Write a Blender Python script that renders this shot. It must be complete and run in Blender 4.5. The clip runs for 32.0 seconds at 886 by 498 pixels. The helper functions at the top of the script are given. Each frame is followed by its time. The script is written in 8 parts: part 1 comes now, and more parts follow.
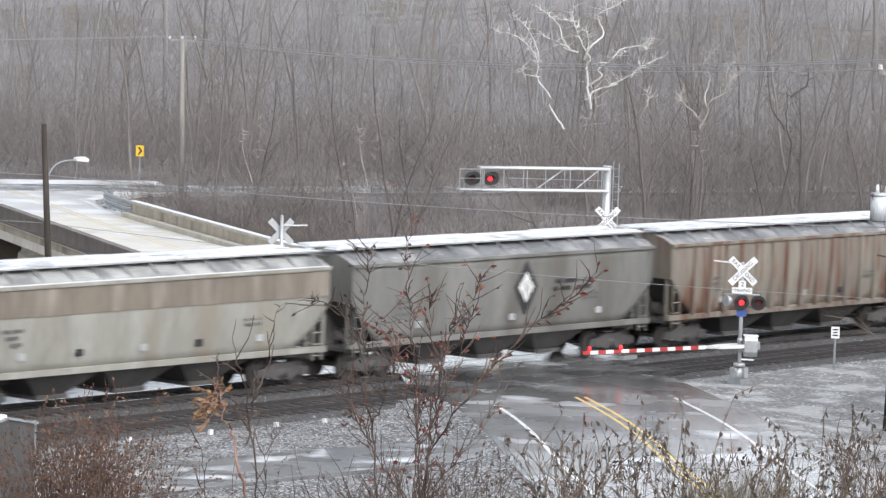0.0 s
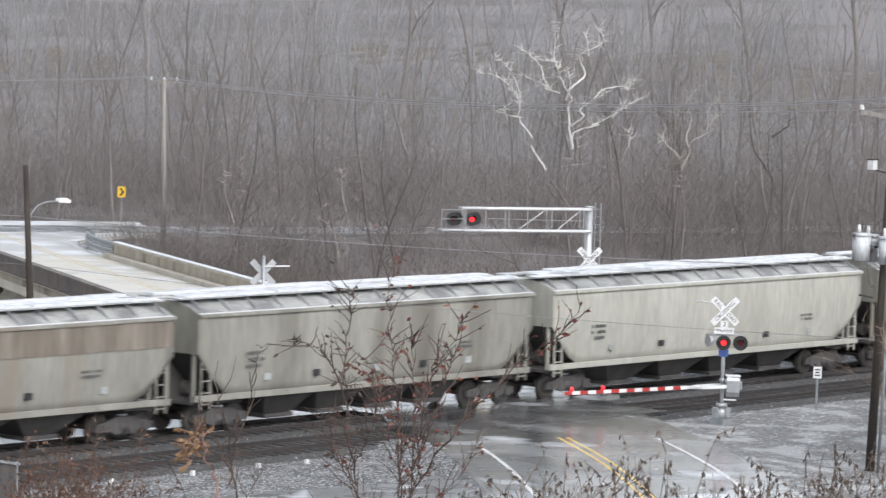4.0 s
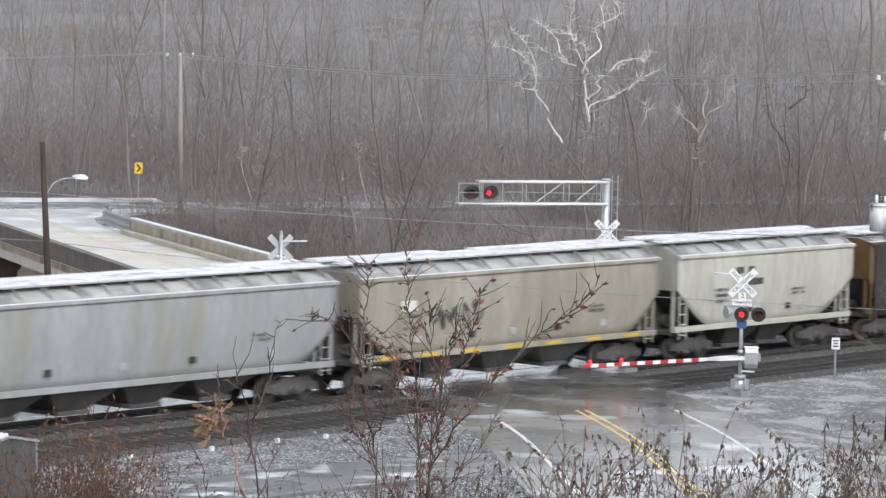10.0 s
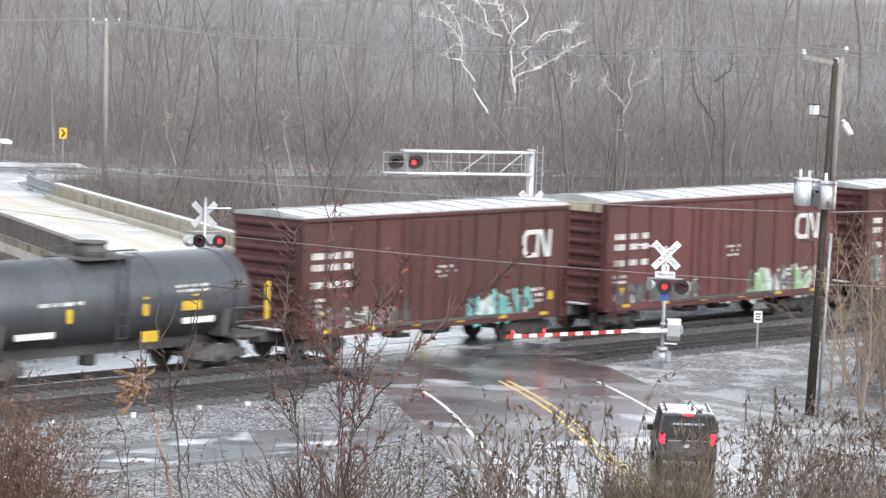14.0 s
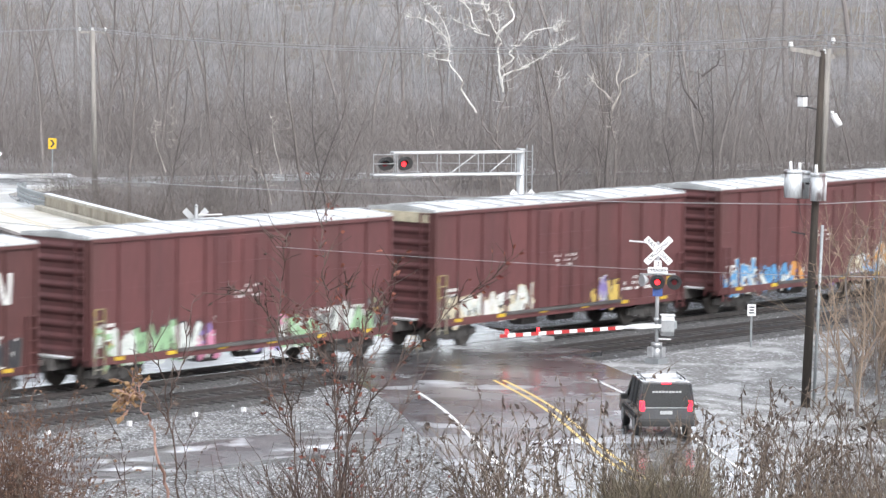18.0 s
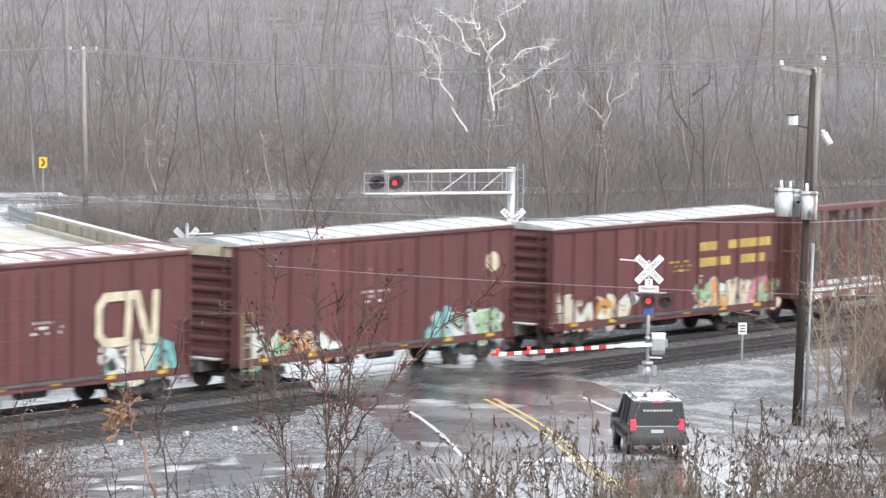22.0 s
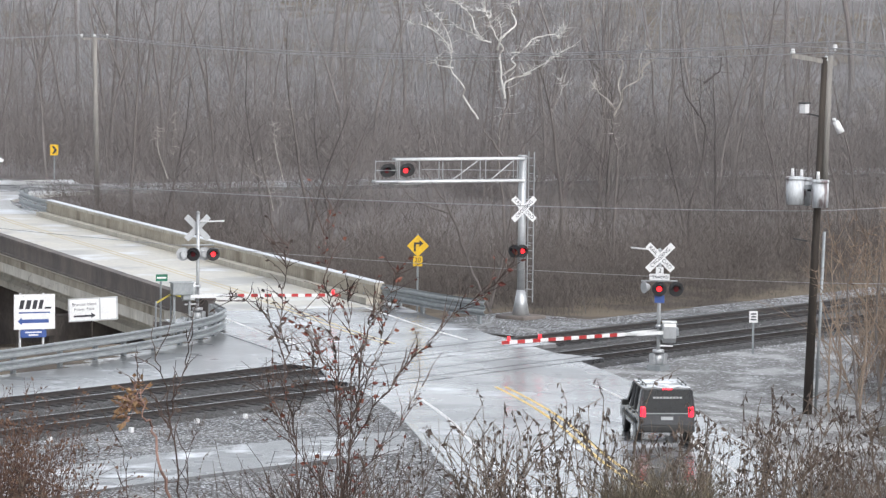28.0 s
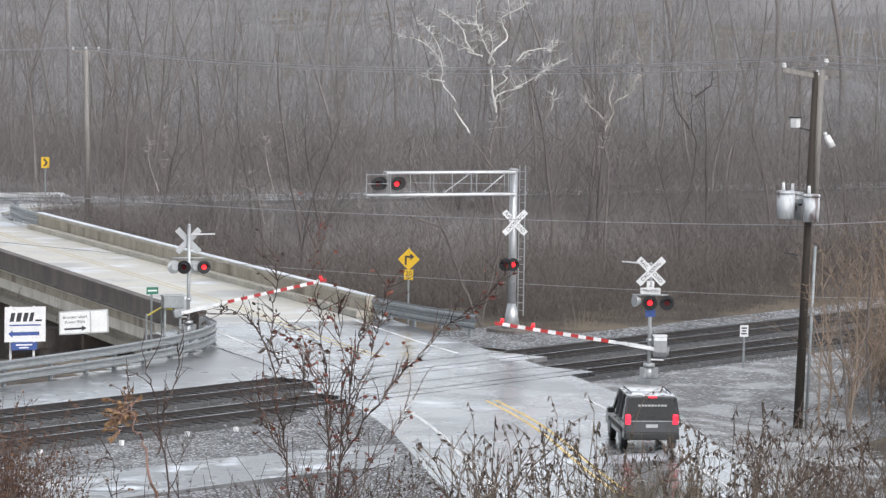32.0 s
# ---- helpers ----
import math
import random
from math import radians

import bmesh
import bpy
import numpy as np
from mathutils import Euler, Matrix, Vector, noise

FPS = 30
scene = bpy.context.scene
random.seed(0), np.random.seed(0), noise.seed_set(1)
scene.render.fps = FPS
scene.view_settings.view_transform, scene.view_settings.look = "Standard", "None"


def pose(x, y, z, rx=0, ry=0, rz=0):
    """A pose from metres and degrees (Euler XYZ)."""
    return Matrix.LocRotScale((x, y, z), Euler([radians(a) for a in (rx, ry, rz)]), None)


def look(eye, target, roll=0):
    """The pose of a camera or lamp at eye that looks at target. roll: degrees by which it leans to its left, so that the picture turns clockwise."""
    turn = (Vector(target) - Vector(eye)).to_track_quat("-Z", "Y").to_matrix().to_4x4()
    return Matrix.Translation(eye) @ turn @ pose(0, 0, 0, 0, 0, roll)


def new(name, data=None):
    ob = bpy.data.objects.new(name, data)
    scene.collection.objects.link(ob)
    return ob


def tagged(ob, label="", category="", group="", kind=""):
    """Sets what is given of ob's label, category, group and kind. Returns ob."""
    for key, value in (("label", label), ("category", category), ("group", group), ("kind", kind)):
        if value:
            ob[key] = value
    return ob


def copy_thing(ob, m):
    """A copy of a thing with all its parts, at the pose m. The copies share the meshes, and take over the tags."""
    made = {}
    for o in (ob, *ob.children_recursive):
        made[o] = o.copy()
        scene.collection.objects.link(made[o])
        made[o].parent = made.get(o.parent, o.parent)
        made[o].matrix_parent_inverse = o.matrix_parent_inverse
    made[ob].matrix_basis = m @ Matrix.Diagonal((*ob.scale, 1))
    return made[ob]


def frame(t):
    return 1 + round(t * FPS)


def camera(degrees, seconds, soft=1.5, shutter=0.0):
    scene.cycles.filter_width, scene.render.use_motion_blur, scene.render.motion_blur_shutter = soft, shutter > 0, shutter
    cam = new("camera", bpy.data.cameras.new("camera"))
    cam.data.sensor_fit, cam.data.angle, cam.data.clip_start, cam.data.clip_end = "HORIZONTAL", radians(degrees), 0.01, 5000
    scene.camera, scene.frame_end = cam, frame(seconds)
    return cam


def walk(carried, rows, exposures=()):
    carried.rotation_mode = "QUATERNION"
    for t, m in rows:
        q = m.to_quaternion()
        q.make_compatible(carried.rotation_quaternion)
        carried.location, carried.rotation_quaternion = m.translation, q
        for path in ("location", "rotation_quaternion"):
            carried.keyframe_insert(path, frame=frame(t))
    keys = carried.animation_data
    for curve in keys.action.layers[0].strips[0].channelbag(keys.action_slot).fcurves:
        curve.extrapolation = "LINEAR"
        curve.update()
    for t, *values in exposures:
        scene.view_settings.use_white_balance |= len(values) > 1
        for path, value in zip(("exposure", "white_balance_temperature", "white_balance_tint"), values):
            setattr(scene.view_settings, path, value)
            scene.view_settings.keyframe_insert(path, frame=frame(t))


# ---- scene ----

# --- the camera stands on the hillside and is held by hand: only its turn changes
EYE = (-103.64, -86.44, 14.73)
cam = camera(13.076, 32.0, soft=1.35, shutter=0.5)
TURNS = [  # seconds, rx, ry, rz
    (0, 85.384, -1.810, -49.046),
    (0.5, 85.324, -2.050, -49.135),
    (1, 85.468, -2.176, -49.310),
    (1.5, 85.692, -2.162, -49.383),
    (2, 85.936, -2.095, -49.920),
    (2.5, 86.044, -1.975, -50.432),
    (4.5, 85.777, -1.746, -48.734),
    (5, 85.184, -1.980, -48.404),
    (5.5, 84.960, -2.430, -48.744),
    (6, 84.881, -2.574, -49.045),
    (6.5, 85.116, -2.589, -49.150),
    (7, 85.363, -2.393, -49.229),
    (7.5, 85.452, -2.490, -49.239),
    (8, 85.578, -2.466, -49.282),
    (8.5, 85.934, -2.224, -49.273),
    (9, 86.040, -1.912, -49.197),
    (9.5, 85.832, -1.443, -49.165),
    (10, 85.600, -1.294, -49.094),
    (10.5, 85.323, -1.354, -49.006),
    (11, 85.118, -1.545, -48.995),
    (11.5, 85.019, -1.892, -49.173),
    (12, 85.072, -1.995, -49.501),
    (12.5, 85.315, -1.883, -49.865),
    (13, 85.380, -1.949, -49.970),
    (13.5, 85.310, -2.016, -50.067),
    (14, 85.176, -2.053, -50.163),
    (14.5, 85.065, -1.921, -50.284),
    (15, 84.995, -1.780, -50.401),
    (15.5, 84.912, -1.543, -50.510),
    (17.5, 84.978, -0.922, -50.537),
    (18, 85.195, -0.668, -50.399),
    (18.5, 85.422, -0.539, -50.387),
    (19, 85.615, -0.510, -50.431),
    (19.5, 85.803, -0.616, -50.443),
    (20, 85.906, -0.495, -50.462),
    (20.5, 85.845, -0.565, -50.438),
    (21, 85.738, -0.591, -50.473),
    (21.5, 85.585, -0.615, -50.496),
    (22, 85.475, -0.635, -50.537),
    (22.5, 85.425, -0.548, -50.556),
    (23, 85.381, -0.625, -50.594),
    (23.5, 85.327, -0.797, -50.630),
    (24, 85.305, -0.730, -50.692),
    (24.5, 85.280, -0.624, -50.750),
    (25, 85.230, -0.390, -50.716),
    (25.5, 85.178, -0.330, -50.665),
    (26, 85.167, -0.404, -50.577),
    (26.5, 85.177, -0.611, -50.482),
    (28.5, 85.326, -0.733, -50.339),
    (29, 85.349, -0.925, -50.411),
    (29.5, 85.360, -1.019, -50.507),
    (30, 85.381, -0.891, -50.595),
    (30.5, 85.401, -0.935, -50.588),
    (31, 85.455, -0.943, -50.551),
    (31.5, 85.513, -0.975, -50.485),
    (32, 85.494, -0.822, -50.494),
]
walk(cam, [(t, pose(*EYE, a, b, c)) for t, a, b, c in TURNS], [(t, e, 6330, 10) for t, e in ((0, 1.62), (2, 1.56), (5, 1.39), (6, 1.41), (9, 1.4), (11, 1.42), (13, 1.74), (19, 1.92), (22, 1.86), (24.5, 1.83), (26, 1.5), (28, 1.4), (32, 1.3))])

# --- light: a thick grey winter sky, a weak wide sun behind it
world = bpy.data.worlds.new("overcast")
scene.world = world
world.use_nodes = True
wn, wl = world.node_tree.nodes, world.node_tree.links
sky = wn.new("ShaderNodeTexSky")
sky.sky_type = "NISHITA"
sky.sun_disc = False
sky.sun_elevation, sky.sun_rotation = radians(38), radians(200)
sky.air_density, sky.dust_density, sky.ozone_density = 1.0, 2.0, 1.0
grey = wn.new("ShaderNodeHueSaturation")
grey.inputs["Saturation"].default_value = 0.24
wl.new(sky.outputs[0], grey.inputs["Color"])
wl.new(grey.outputs[0], wn["Background"].inputs["Color"])
wn["Background"].inputs["Strength"].default_value = 0.10
sun = new("sun", bpy.data.lights.new("sun", "SUN"))
sun.data.energy, sun.data.angle, sun.data.color = 0.7, radians(40), (1.0, 0.985, 0.97)
sun.matrix_world = look((0, 0, 60), (0 + math.sin(radians(200)) * -60, math.cos(radians(200)) * -60, 13))


# --- materials
def mat(name, c1, c2=None, scale=3.0, rough=0.7, bump=0.0, metal=0.0, mix=0.5, spec=0.5, streak=0.0, rand=0.0, snow=0.0, snow_scale=0.6, wet=0.0, wet_scale=0.25, glow=None, glow_power=0.0, patch=None, patch_scale=0.4, patch_at=0.6, object_space=False, film=0.0):
    m = bpy.data.materials.new(name)
    m.use_nodes = True
    N, L = m.node_tree.nodes, m.node_tree.links
    b = N["Principled BSDF"]
    c2 = c2 or tuple(v * 0.75 for v in c1)
    co = N.new("ShaderNodeTexCoord")
    mp = N.new("ShaderNodeMapping")
    geo = N.new("ShaderNodeNewGeometry")
    if object_space:
        L.new(co.outputs["Object"], mp.inputs[0])
        space = co.outputs["Object"]
    else:
        L.new(geo.outputs["Position"], mp.inputs[0])
        space = geo.outputs["Position"]
    if streak:
        mp.inputs["Scale"].default_value = (1, 1, 1 / streak)

    def noisy(vec, s, lo, hi, detail=5):
        n = N.new("ShaderNodeTexNoise")
        n.inputs["Scale"].default_value, n.inputs["Detail"].default_value = s, detail
        L.new(vec, n.inputs["Vector"])
        r = N.new("ShaderNodeMapRange")
        r.inputs[1].default_value, r.inputs[2].default_value = lo, hi
        L.new(n.outputs[0], r.inputs[0])
        return r.outputs[0]

    def blend(fac, a, c):
        x = N.new("ShaderNodeMix")
        x.data_type = "RGBA"
        for sock, v in ((x.inputs[0], fac), (x.inputs[6], a), (x.inputs[7], c)):
            if isinstance(v, tuple):
                sock.default_value = (*v, 1) if len(v) == 3 else v
            elif isinstance(v, float):
                sock.default_value = v
            else:
                L.new(v, sock)
        return x.outputs[2]

    fac = noisy(mp.outputs[0], scale, 0.5 - mix * 0.35, 0.5 + mix * 0.35)
    col = blend(fac, c1, c2)
    fine = noisy(mp.outputs[0], scale * 9, 0.3, 0.7)
    col = blend(fine, col, blend(0.72, (0.0, 0.0, 0.0), col))
    if patch:
        col = blend(noisy(mp.outputs[0], patch_scale, patch_at - 0.06, patch_at + 0.06), col, patch)
    if rand:
        oi = N.new("ShaderNodeObjectInfo")
        rr = N.new("ShaderNodeMapRange")
        rr.inputs[3].default_value, rr.inputs[4].default_value = 1 - rand, 1 + rand * 0.5
        L.new(oi.outputs["Random"], rr.inputs[0])
        hv = N.new("ShaderNodeHueSaturation")
        L.new(rr.outputs[0], hv.inputs["Value"])
        L.new(col, hv.inputs["Color"])
        col = hv.outputs[0]
    rough_out = None
    if wet:
        w = noisy(space, wet_scale, 0.42, 0.6)
        r = N.new("ShaderNodeMapRange")
        r.inputs[3].default_value, r.inputs[4].default_value = rough, wet
        L.new(w, r.inputs[0])
        rough_out = r.outputs[0]
        col = blend(w, col, blend(0.55, (0.0, 0.0, 0.0), col))
    if snow:
        sep = N.new("ShaderNodeSeparateXYZ")
        L.new(geo.outputs["Normal"], sep.inputs[0])
        upw = N.new("ShaderNodeMapRange")
        upw.inputs[1].default_value, upw.inputs[2].default_value = 0.55, 0.8
        L.new(sep.outputs["Z"], upw.inputs[0])
        sp = noisy(space, snow_scale, 1 - snow - 0.08, 1 - snow + 0.08, 7)
        mu = N.new("ShaderNodeMath")
        mu.operation = "MULTIPLY"
        L.new(upw.outputs[0], mu.inputs[0])
        L.new(sp, mu.inputs[1])
        col = blend(mu.outputs[0], col, (0.78, 0.80, 0.84))
        if rough_out is not None:
            r = N.new("ShaderNodeMix")
            L.new(mu.outputs[0], r.inputs[0])
            L.new(rough_out, r.inputs[2])
            r.inputs[3].default_value = 0.7
            rough_out = r.outputs[0]
    L.new(col, b.inputs["Base Color"])
    b.inputs["Metallic"].default_value = metal
    if film:
        b.inputs["Coat Weight"].default_value, b.inputs["Coat Roughness"].default_value, b.inputs["Coat IOR"].default_value = 1.0, film, 1.33
    b.inputs["Specular IOR Level"].default_value = spec
    b.inputs["Roughness"].default_value = rough
    if rough_out is not None:
        L.new(rough_out, b.inputs["Roughness"])
    if bump:
        bn = N.new("ShaderNodeBump")
        bn.inputs["Strength"].default_value, bn.inputs["Distance"].default_value = bump, 0.03
        L.new(fine, bn.inputs["Height"])
        L.new(bn.outputs[0], b.inputs["Normal"])
    if glow:
        b.inputs["Emission Color"].default_value = (*glow, 1)
        b.inputs["Emission Strength"].default_value = glow_power
    return m


M = {}
M["soil"] = mat("soil_with_leaves", (0.125, 0.10, 0.078), (0.08, 0.065, 0.05), 1.5, 0.9, 0.6, patch=(0.15, 0.12, 0.085), patch_scale=0.3, patch_at=0.5)
M["asphalt"] = mat("wet_asphalt", (0.06, 0.06, 0.064), (0.04, 0.04, 0.044), 0.9, 0.30, 0.08, wet=0.15, wet_scale=0.35, patch=(0.21, 0.21, 0.212), patch_scale=0.28, patch_at=0.50, snow=0.35, snow_scale=0.33, film=0.27)
M["gravel"] = mat("slushy_gravel", (0.165, 0.162, 0.158), (0.07, 0.068, 0.067), 14.0, 0.75, 0.6, mix=0.35, patch=(0.21, 0.206, 0.20), patch_scale=1.1, patch_at=0.56, snow=0.40, snow_scale=11.0)
M["ballast"] = mat("track_ballast", (0.20, 0.195, 0.192), (0.085, 0.082, 0.082), 15.0, 0.8, 1.0, mix=0.4, snow=0.3, snow_scale=6.0)
M["tie"] = mat("creosoted_wood", (0.055, 0.051, 0.05), (0.035, 0.033, 0.033), 8, 0.75, 0.4, snow=0.2, snow_scale=1.3)
M["rail"] = mat("rusty_rail", (0.058, 0.05, 0.048), (0.04, 0.035, 0.034), 9, 0.45, 0.2)
M["railtop"] = mat("polished_rail_head", (0.55, 0.55, 0.56), (0.45, 0.45, 0.46), 3, 0.22, metal=1.0)
M["yellow_paint"] = mat("yellow_road_paint", (0.82, 0.58, 0.14), (0.68, 0.5, 0.2), 3, 0.5, 0.1)
M["white_paint"] = mat("white_road_paint", (0.80, 0.80, 0.79), (0.66, 0.66, 0.65), 5, 0.5, 0.1)
M["concrete_pale"] = mat("clean_pale_concrete", (0.74, 0.71, 0.64), (0.6, 0.57, 0.5), 0.9, 0.8, 0.15, streak=4, patch=(0.42, 0.38, 0.31), patch_scale=0.6, patch_at=0.64)
M["concrete"] = mat("weathered_concrete", (0.48, 0.43, 0.35), (0.36, 0.32, 0.255), 1.2, 0.8, 0.25, streak=3, patch=(0.2, 0.17, 0.13), patch_scale=0.7, patch_at=0.6)
M["concrete_dark"] = mat("dark_streaked_concrete", (0.20, 0.17, 0.15), (0.115, 0.10, 0.095), 1.1, 0.7, 0.25, streak=3)
M["concrete_light"] = mat("pale_beam_concrete", (0.55, 0.52, 0.45), (0.42, 0.39, 0.33), 0.9, 0.8, 0.15, streak=4)
M["galv"] = mat("galvanised_steel", (0.36, 0.38, 0.39), (0.28, 0.30, 0.31), 4, 0.45, 0.05, metal=0.25)
M["alu"] = mat("bare_aluminium", (0.54, 0.55, 0.56), (0.43, 0.44, 0.45), 4, 0.4, 0.05, metal=0.5)
M["sign_white"] = mat("white_sign_sheet", (0.80, 0.80, 0.80), (0.72, 0.72, 0.72), 3, 0.45)
M["sign_back"] = mat("grey_sign_back", (0.5, 0.51, 0.52), (0.42, 0.43, 0.44), 3, 0.5, metal=0.3)
M["sign_yellow"] = mat("yellow_sign_sheet", (0.80, 0.50, 0.02), (0.72, 0.44, 0.02), 3, 0.45)
M["sign_blue"] = mat("blue_sign_sheet", (0.05, 0.10, 0.32), (0.04, 0.08, 0.26), 3, 0.45)
M["sign_green"] = mat("green_sign_sheet", (0.02, 0.17, 0.10), None, 3, 0.45)
M["black"] = mat("black_paint", (0.018, 0.018, 0.02), (0.012, 0.012, 0.013), 4, 0.45)
M["dark_ink"] = mat("dark_lettering", (0.03, 0.03, 0.04), None, 4, 0.6)
M["red_lamp"] = mat("lit_red_lamp", (0.6, 0.02, 0.03), None, 3, 0.3, glow=(1.0, 0.015, 0.02), glow_power=1.2)
M["red_dim"] = mat("unlit_red_lens", (0.16, 0.01, 0.015), None, 3, 0.2)
M["red_paint"] = mat("red_reflective_band", (0.45, 0.03, 0.03), (0.36, 0.025, 0.025), 4, 0.4)
M["pole_wood"] = mat("weathered_pole_wood", (0.06, 0.047, 0.037), (0.03, 0.024, 0.02), 6, 0.85, 0.5, streak=12)
M["pole_grey"] = mat("grey_weathered_pole_wood", (0.32, 0.298, 0.275), (0.21, 0.196, 0.18), 6, 0.85, 0.4, streak=12)
M["wire"] = mat("dull_cable", (0.36, 0.36, 0.37), None, 3, 0.5)
M["wire_black"] = mat("black_cable", (0.03, 0.03, 0.032), None, 3, 0.6)
M["snow"] = mat("thin_wet_snow", (0.78, 0.80, 0.84), (0.62, 0.64, 0.68), 1.6, 0.6, 0.2)


# --- mesh helpers
def V(*a):
    return Vector(a)


def box(bm, lo, hi, bevel=0.0):
    vs = [bm.verts.new((x, y, z)) for x in (lo[0], hi[0]) for y in (lo[1], hi[1]) for z in (lo[2], hi[2])]
    for q in ((0, 1, 3, 2), (4, 6, 7, 5), (0, 4, 5, 1), (2, 3, 7, 6), (0, 2, 6, 4), (1, 5, 7, 3)):
        bm.faces.new([vs[i] for i in q])
    if bevel:
        es = {e for v in vs for e in v.link_edges}
        bmesh.ops.bevel(bm, geom=list(es), offset=bevel, segments=2, affect="EDGES", profile=0.6)
    return bm


def tube(bm, a, b, r, r2=None, n=8, cap=True):
    a, b = Vector(a), Vector(b)
    r2 = r if r2 is None else r2
    d = (b - a).normalized()
    s = d.orthogonal().normalized()
    w = d.cross(s)
    rings = []
    for p, q in ((a, r), (b, r2)):
        rings.append([bm.verts.new(p + (s * math.cos(t) + w * math.sin(t)) * q) for t in (2 * math.pi * i / n for i in range(n))])
    for i in range(n):
        f = bm.faces.new((rings[0][i], rings[0][(i + 1) % n], rings[1][(i + 1) % n], rings[1][i]))
        f.smooth = n > 6
    if cap:
        bm.faces.new(rings[0][::-1])
        bm.faces.new(rings[1])
    return bm


def pipe(bm, pts, r, n=6):
    """One connected round tube along a line of points."""
    pts = [Vector(p) for p in pts]
    rings, s = [], None
    for i, p in enumerate(pts):
        d = (pts[min(i + 1, len(pts) - 1)] - pts[max(i - 1, 0)]).normalized()
        s = d.orthogonal().normalized() if s is None else (s - d * s.dot(d)).normalized()
        w = d.cross(s)
        rings.append([bm.verts.new(p + (s * math.cos(2 * math.pi * k / n) + w * math.sin(2 * math.pi * k / n)) * r) for k in range(n)])
    for A, C in zip(rings, rings[1:]):
        for k in range(n):
            bm.faces.new((A[k], A[(k + 1) % n], C[(k + 1) % n], C[k])).smooth = True
    return bm


def beam(bm, a, b, w, h):
    """A square bar from a to b, w across level, h across upright."""
    a, b = Vector(a), Vector(b)
    d = (b - a).normalized()
    s = d.cross(Vector((0, 0, 1)))
    s = s.normalized() if s.length > 1e-4 else Vector((1, 0, 0))
    u = s.cross(d)
    vs = [bm.verts.new(p + s * i * w / 2 + u * j * h / 2) for p in (a, b) for i, j in ((-1, -1), (1, -1), (1, 1), (-1, 1))]
    for q in ((3, 2, 1, 0), (4, 5, 6, 7), (0, 1, 5, 4), (1, 2, 6, 5), (2, 3, 7, 6), (3, 0, 4, 7)):
        bm.faces.new([vs[i] for i in q])
    return bm


def prism(bm, outline, x0, x1, axis="x", smooth=False):
    """A closed outline of (y, z) pushed along x; or of (x, z) along y, or (x, y) along z."""
    def at(p, k):
        return {"x": (k, p[0], p[1]), "y": (p[0], k, p[1]), "z": (p[0], p[1], k)}[axis]
    A = [bm.verts.new(at(p, x0)) for p in outline]
    B = [bm.verts.new(at(p, x1)) for p in outline]
    n = len(outline)
    for i in range(n):
        f = bm.faces.new((A[i], A[(i + 1) % n], B[(i + 1) % n], B[i]))
        f.smooth = smooth
    bm.faces.new(A[::-1])
    bm.faces.new(B)
    return bm


def sweep(bm, path, profile, close=True):
    """A profile of (across, up) swept along a level path of points (x, y, z)."""
    path = [Vector(p) for p in path]
    rings = []
    for i, p in enumerate(path):
        d = (path[min(i + 1, len(path) - 1)] - path[max(i - 1, 0)])
        d.z = 0
        d.normalize()
        s = Vector((d.y, -d.x, 0))
        rings.append([bm.verts.new(p + s * u + Vector((0, 0, w))) for u, w in profile])
    n = len(profile)
    for A, B in zip(rings, rings[1:]):
        for i in range(n if close else n - 1):
            bm.faces.new((A[i], B[i], B[(i + 1) % n], A[(i + 1) % n]))
    if close:
        bm.faces.new(rings[0])
        bm.faces.new(rings[-1][::-1])
    return bm


def part(name, bm, material, parent=None, label=""):
    me = bpy.data.meshes.new(name)
    bmesh.ops.recalc_face_normals(bm, faces=bm.faces)
    bm.to_mesh(me)
    bm.free()
    for m in material if isinstance(material, (list, tuple)) else (material,):
        me.materials.append(m)
    ob = new(name, me)
    if parent is not None:
        ob.parent = parent
    if label:
        ob["label"] = label
    return ob


def thing(name, label, category, group="", kind="", at=None):
    ob = tagged(new(name), label, category, group, kind)
    if at is not None:
        ob.matrix_basis = at
    return ob


def B():
    return bmesh.new()


def smooth_path(pts, n=8):
    """A Catmull-Rom path through the points."""
    pts = [Vector(p) for p in pts]
    P = [2 * pts[0] - pts[1]] + pts + [2 * pts[-1] - pts[-2]]
    out = []
    for i in range(1, len(P) - 2):
        for k in range(n):
            t = k / n
            a, b, c, d = P[i - 1:i + 3]
            out.append(0.5 * (2 * b + (c - a) * t + (2 * a - 5 * b + 4 * c - d) * t * t + (3 * b - a - 3 * c + d) * t ** 3))
    out.append(pts[-1])
    return out


# --- ground
def step(a, b, x):
    t = min(max((x - a) / (b - a), 0.0), 1.0)
    return t * t * (3 - 2 * t)


AZ = radians(39.44)
FW, RT = Vector((math.cos(AZ), math.sin(AZ))), Vector((math.sin(AZ), -math.cos(AZ)))
BD, BN = Vector((0.5015, 0.865)), Vector((0.865, -0.5015))   # along the bridge, across it to the east
BO = Vector((7.78, 22.41))                                     # on the bridge's western parapet


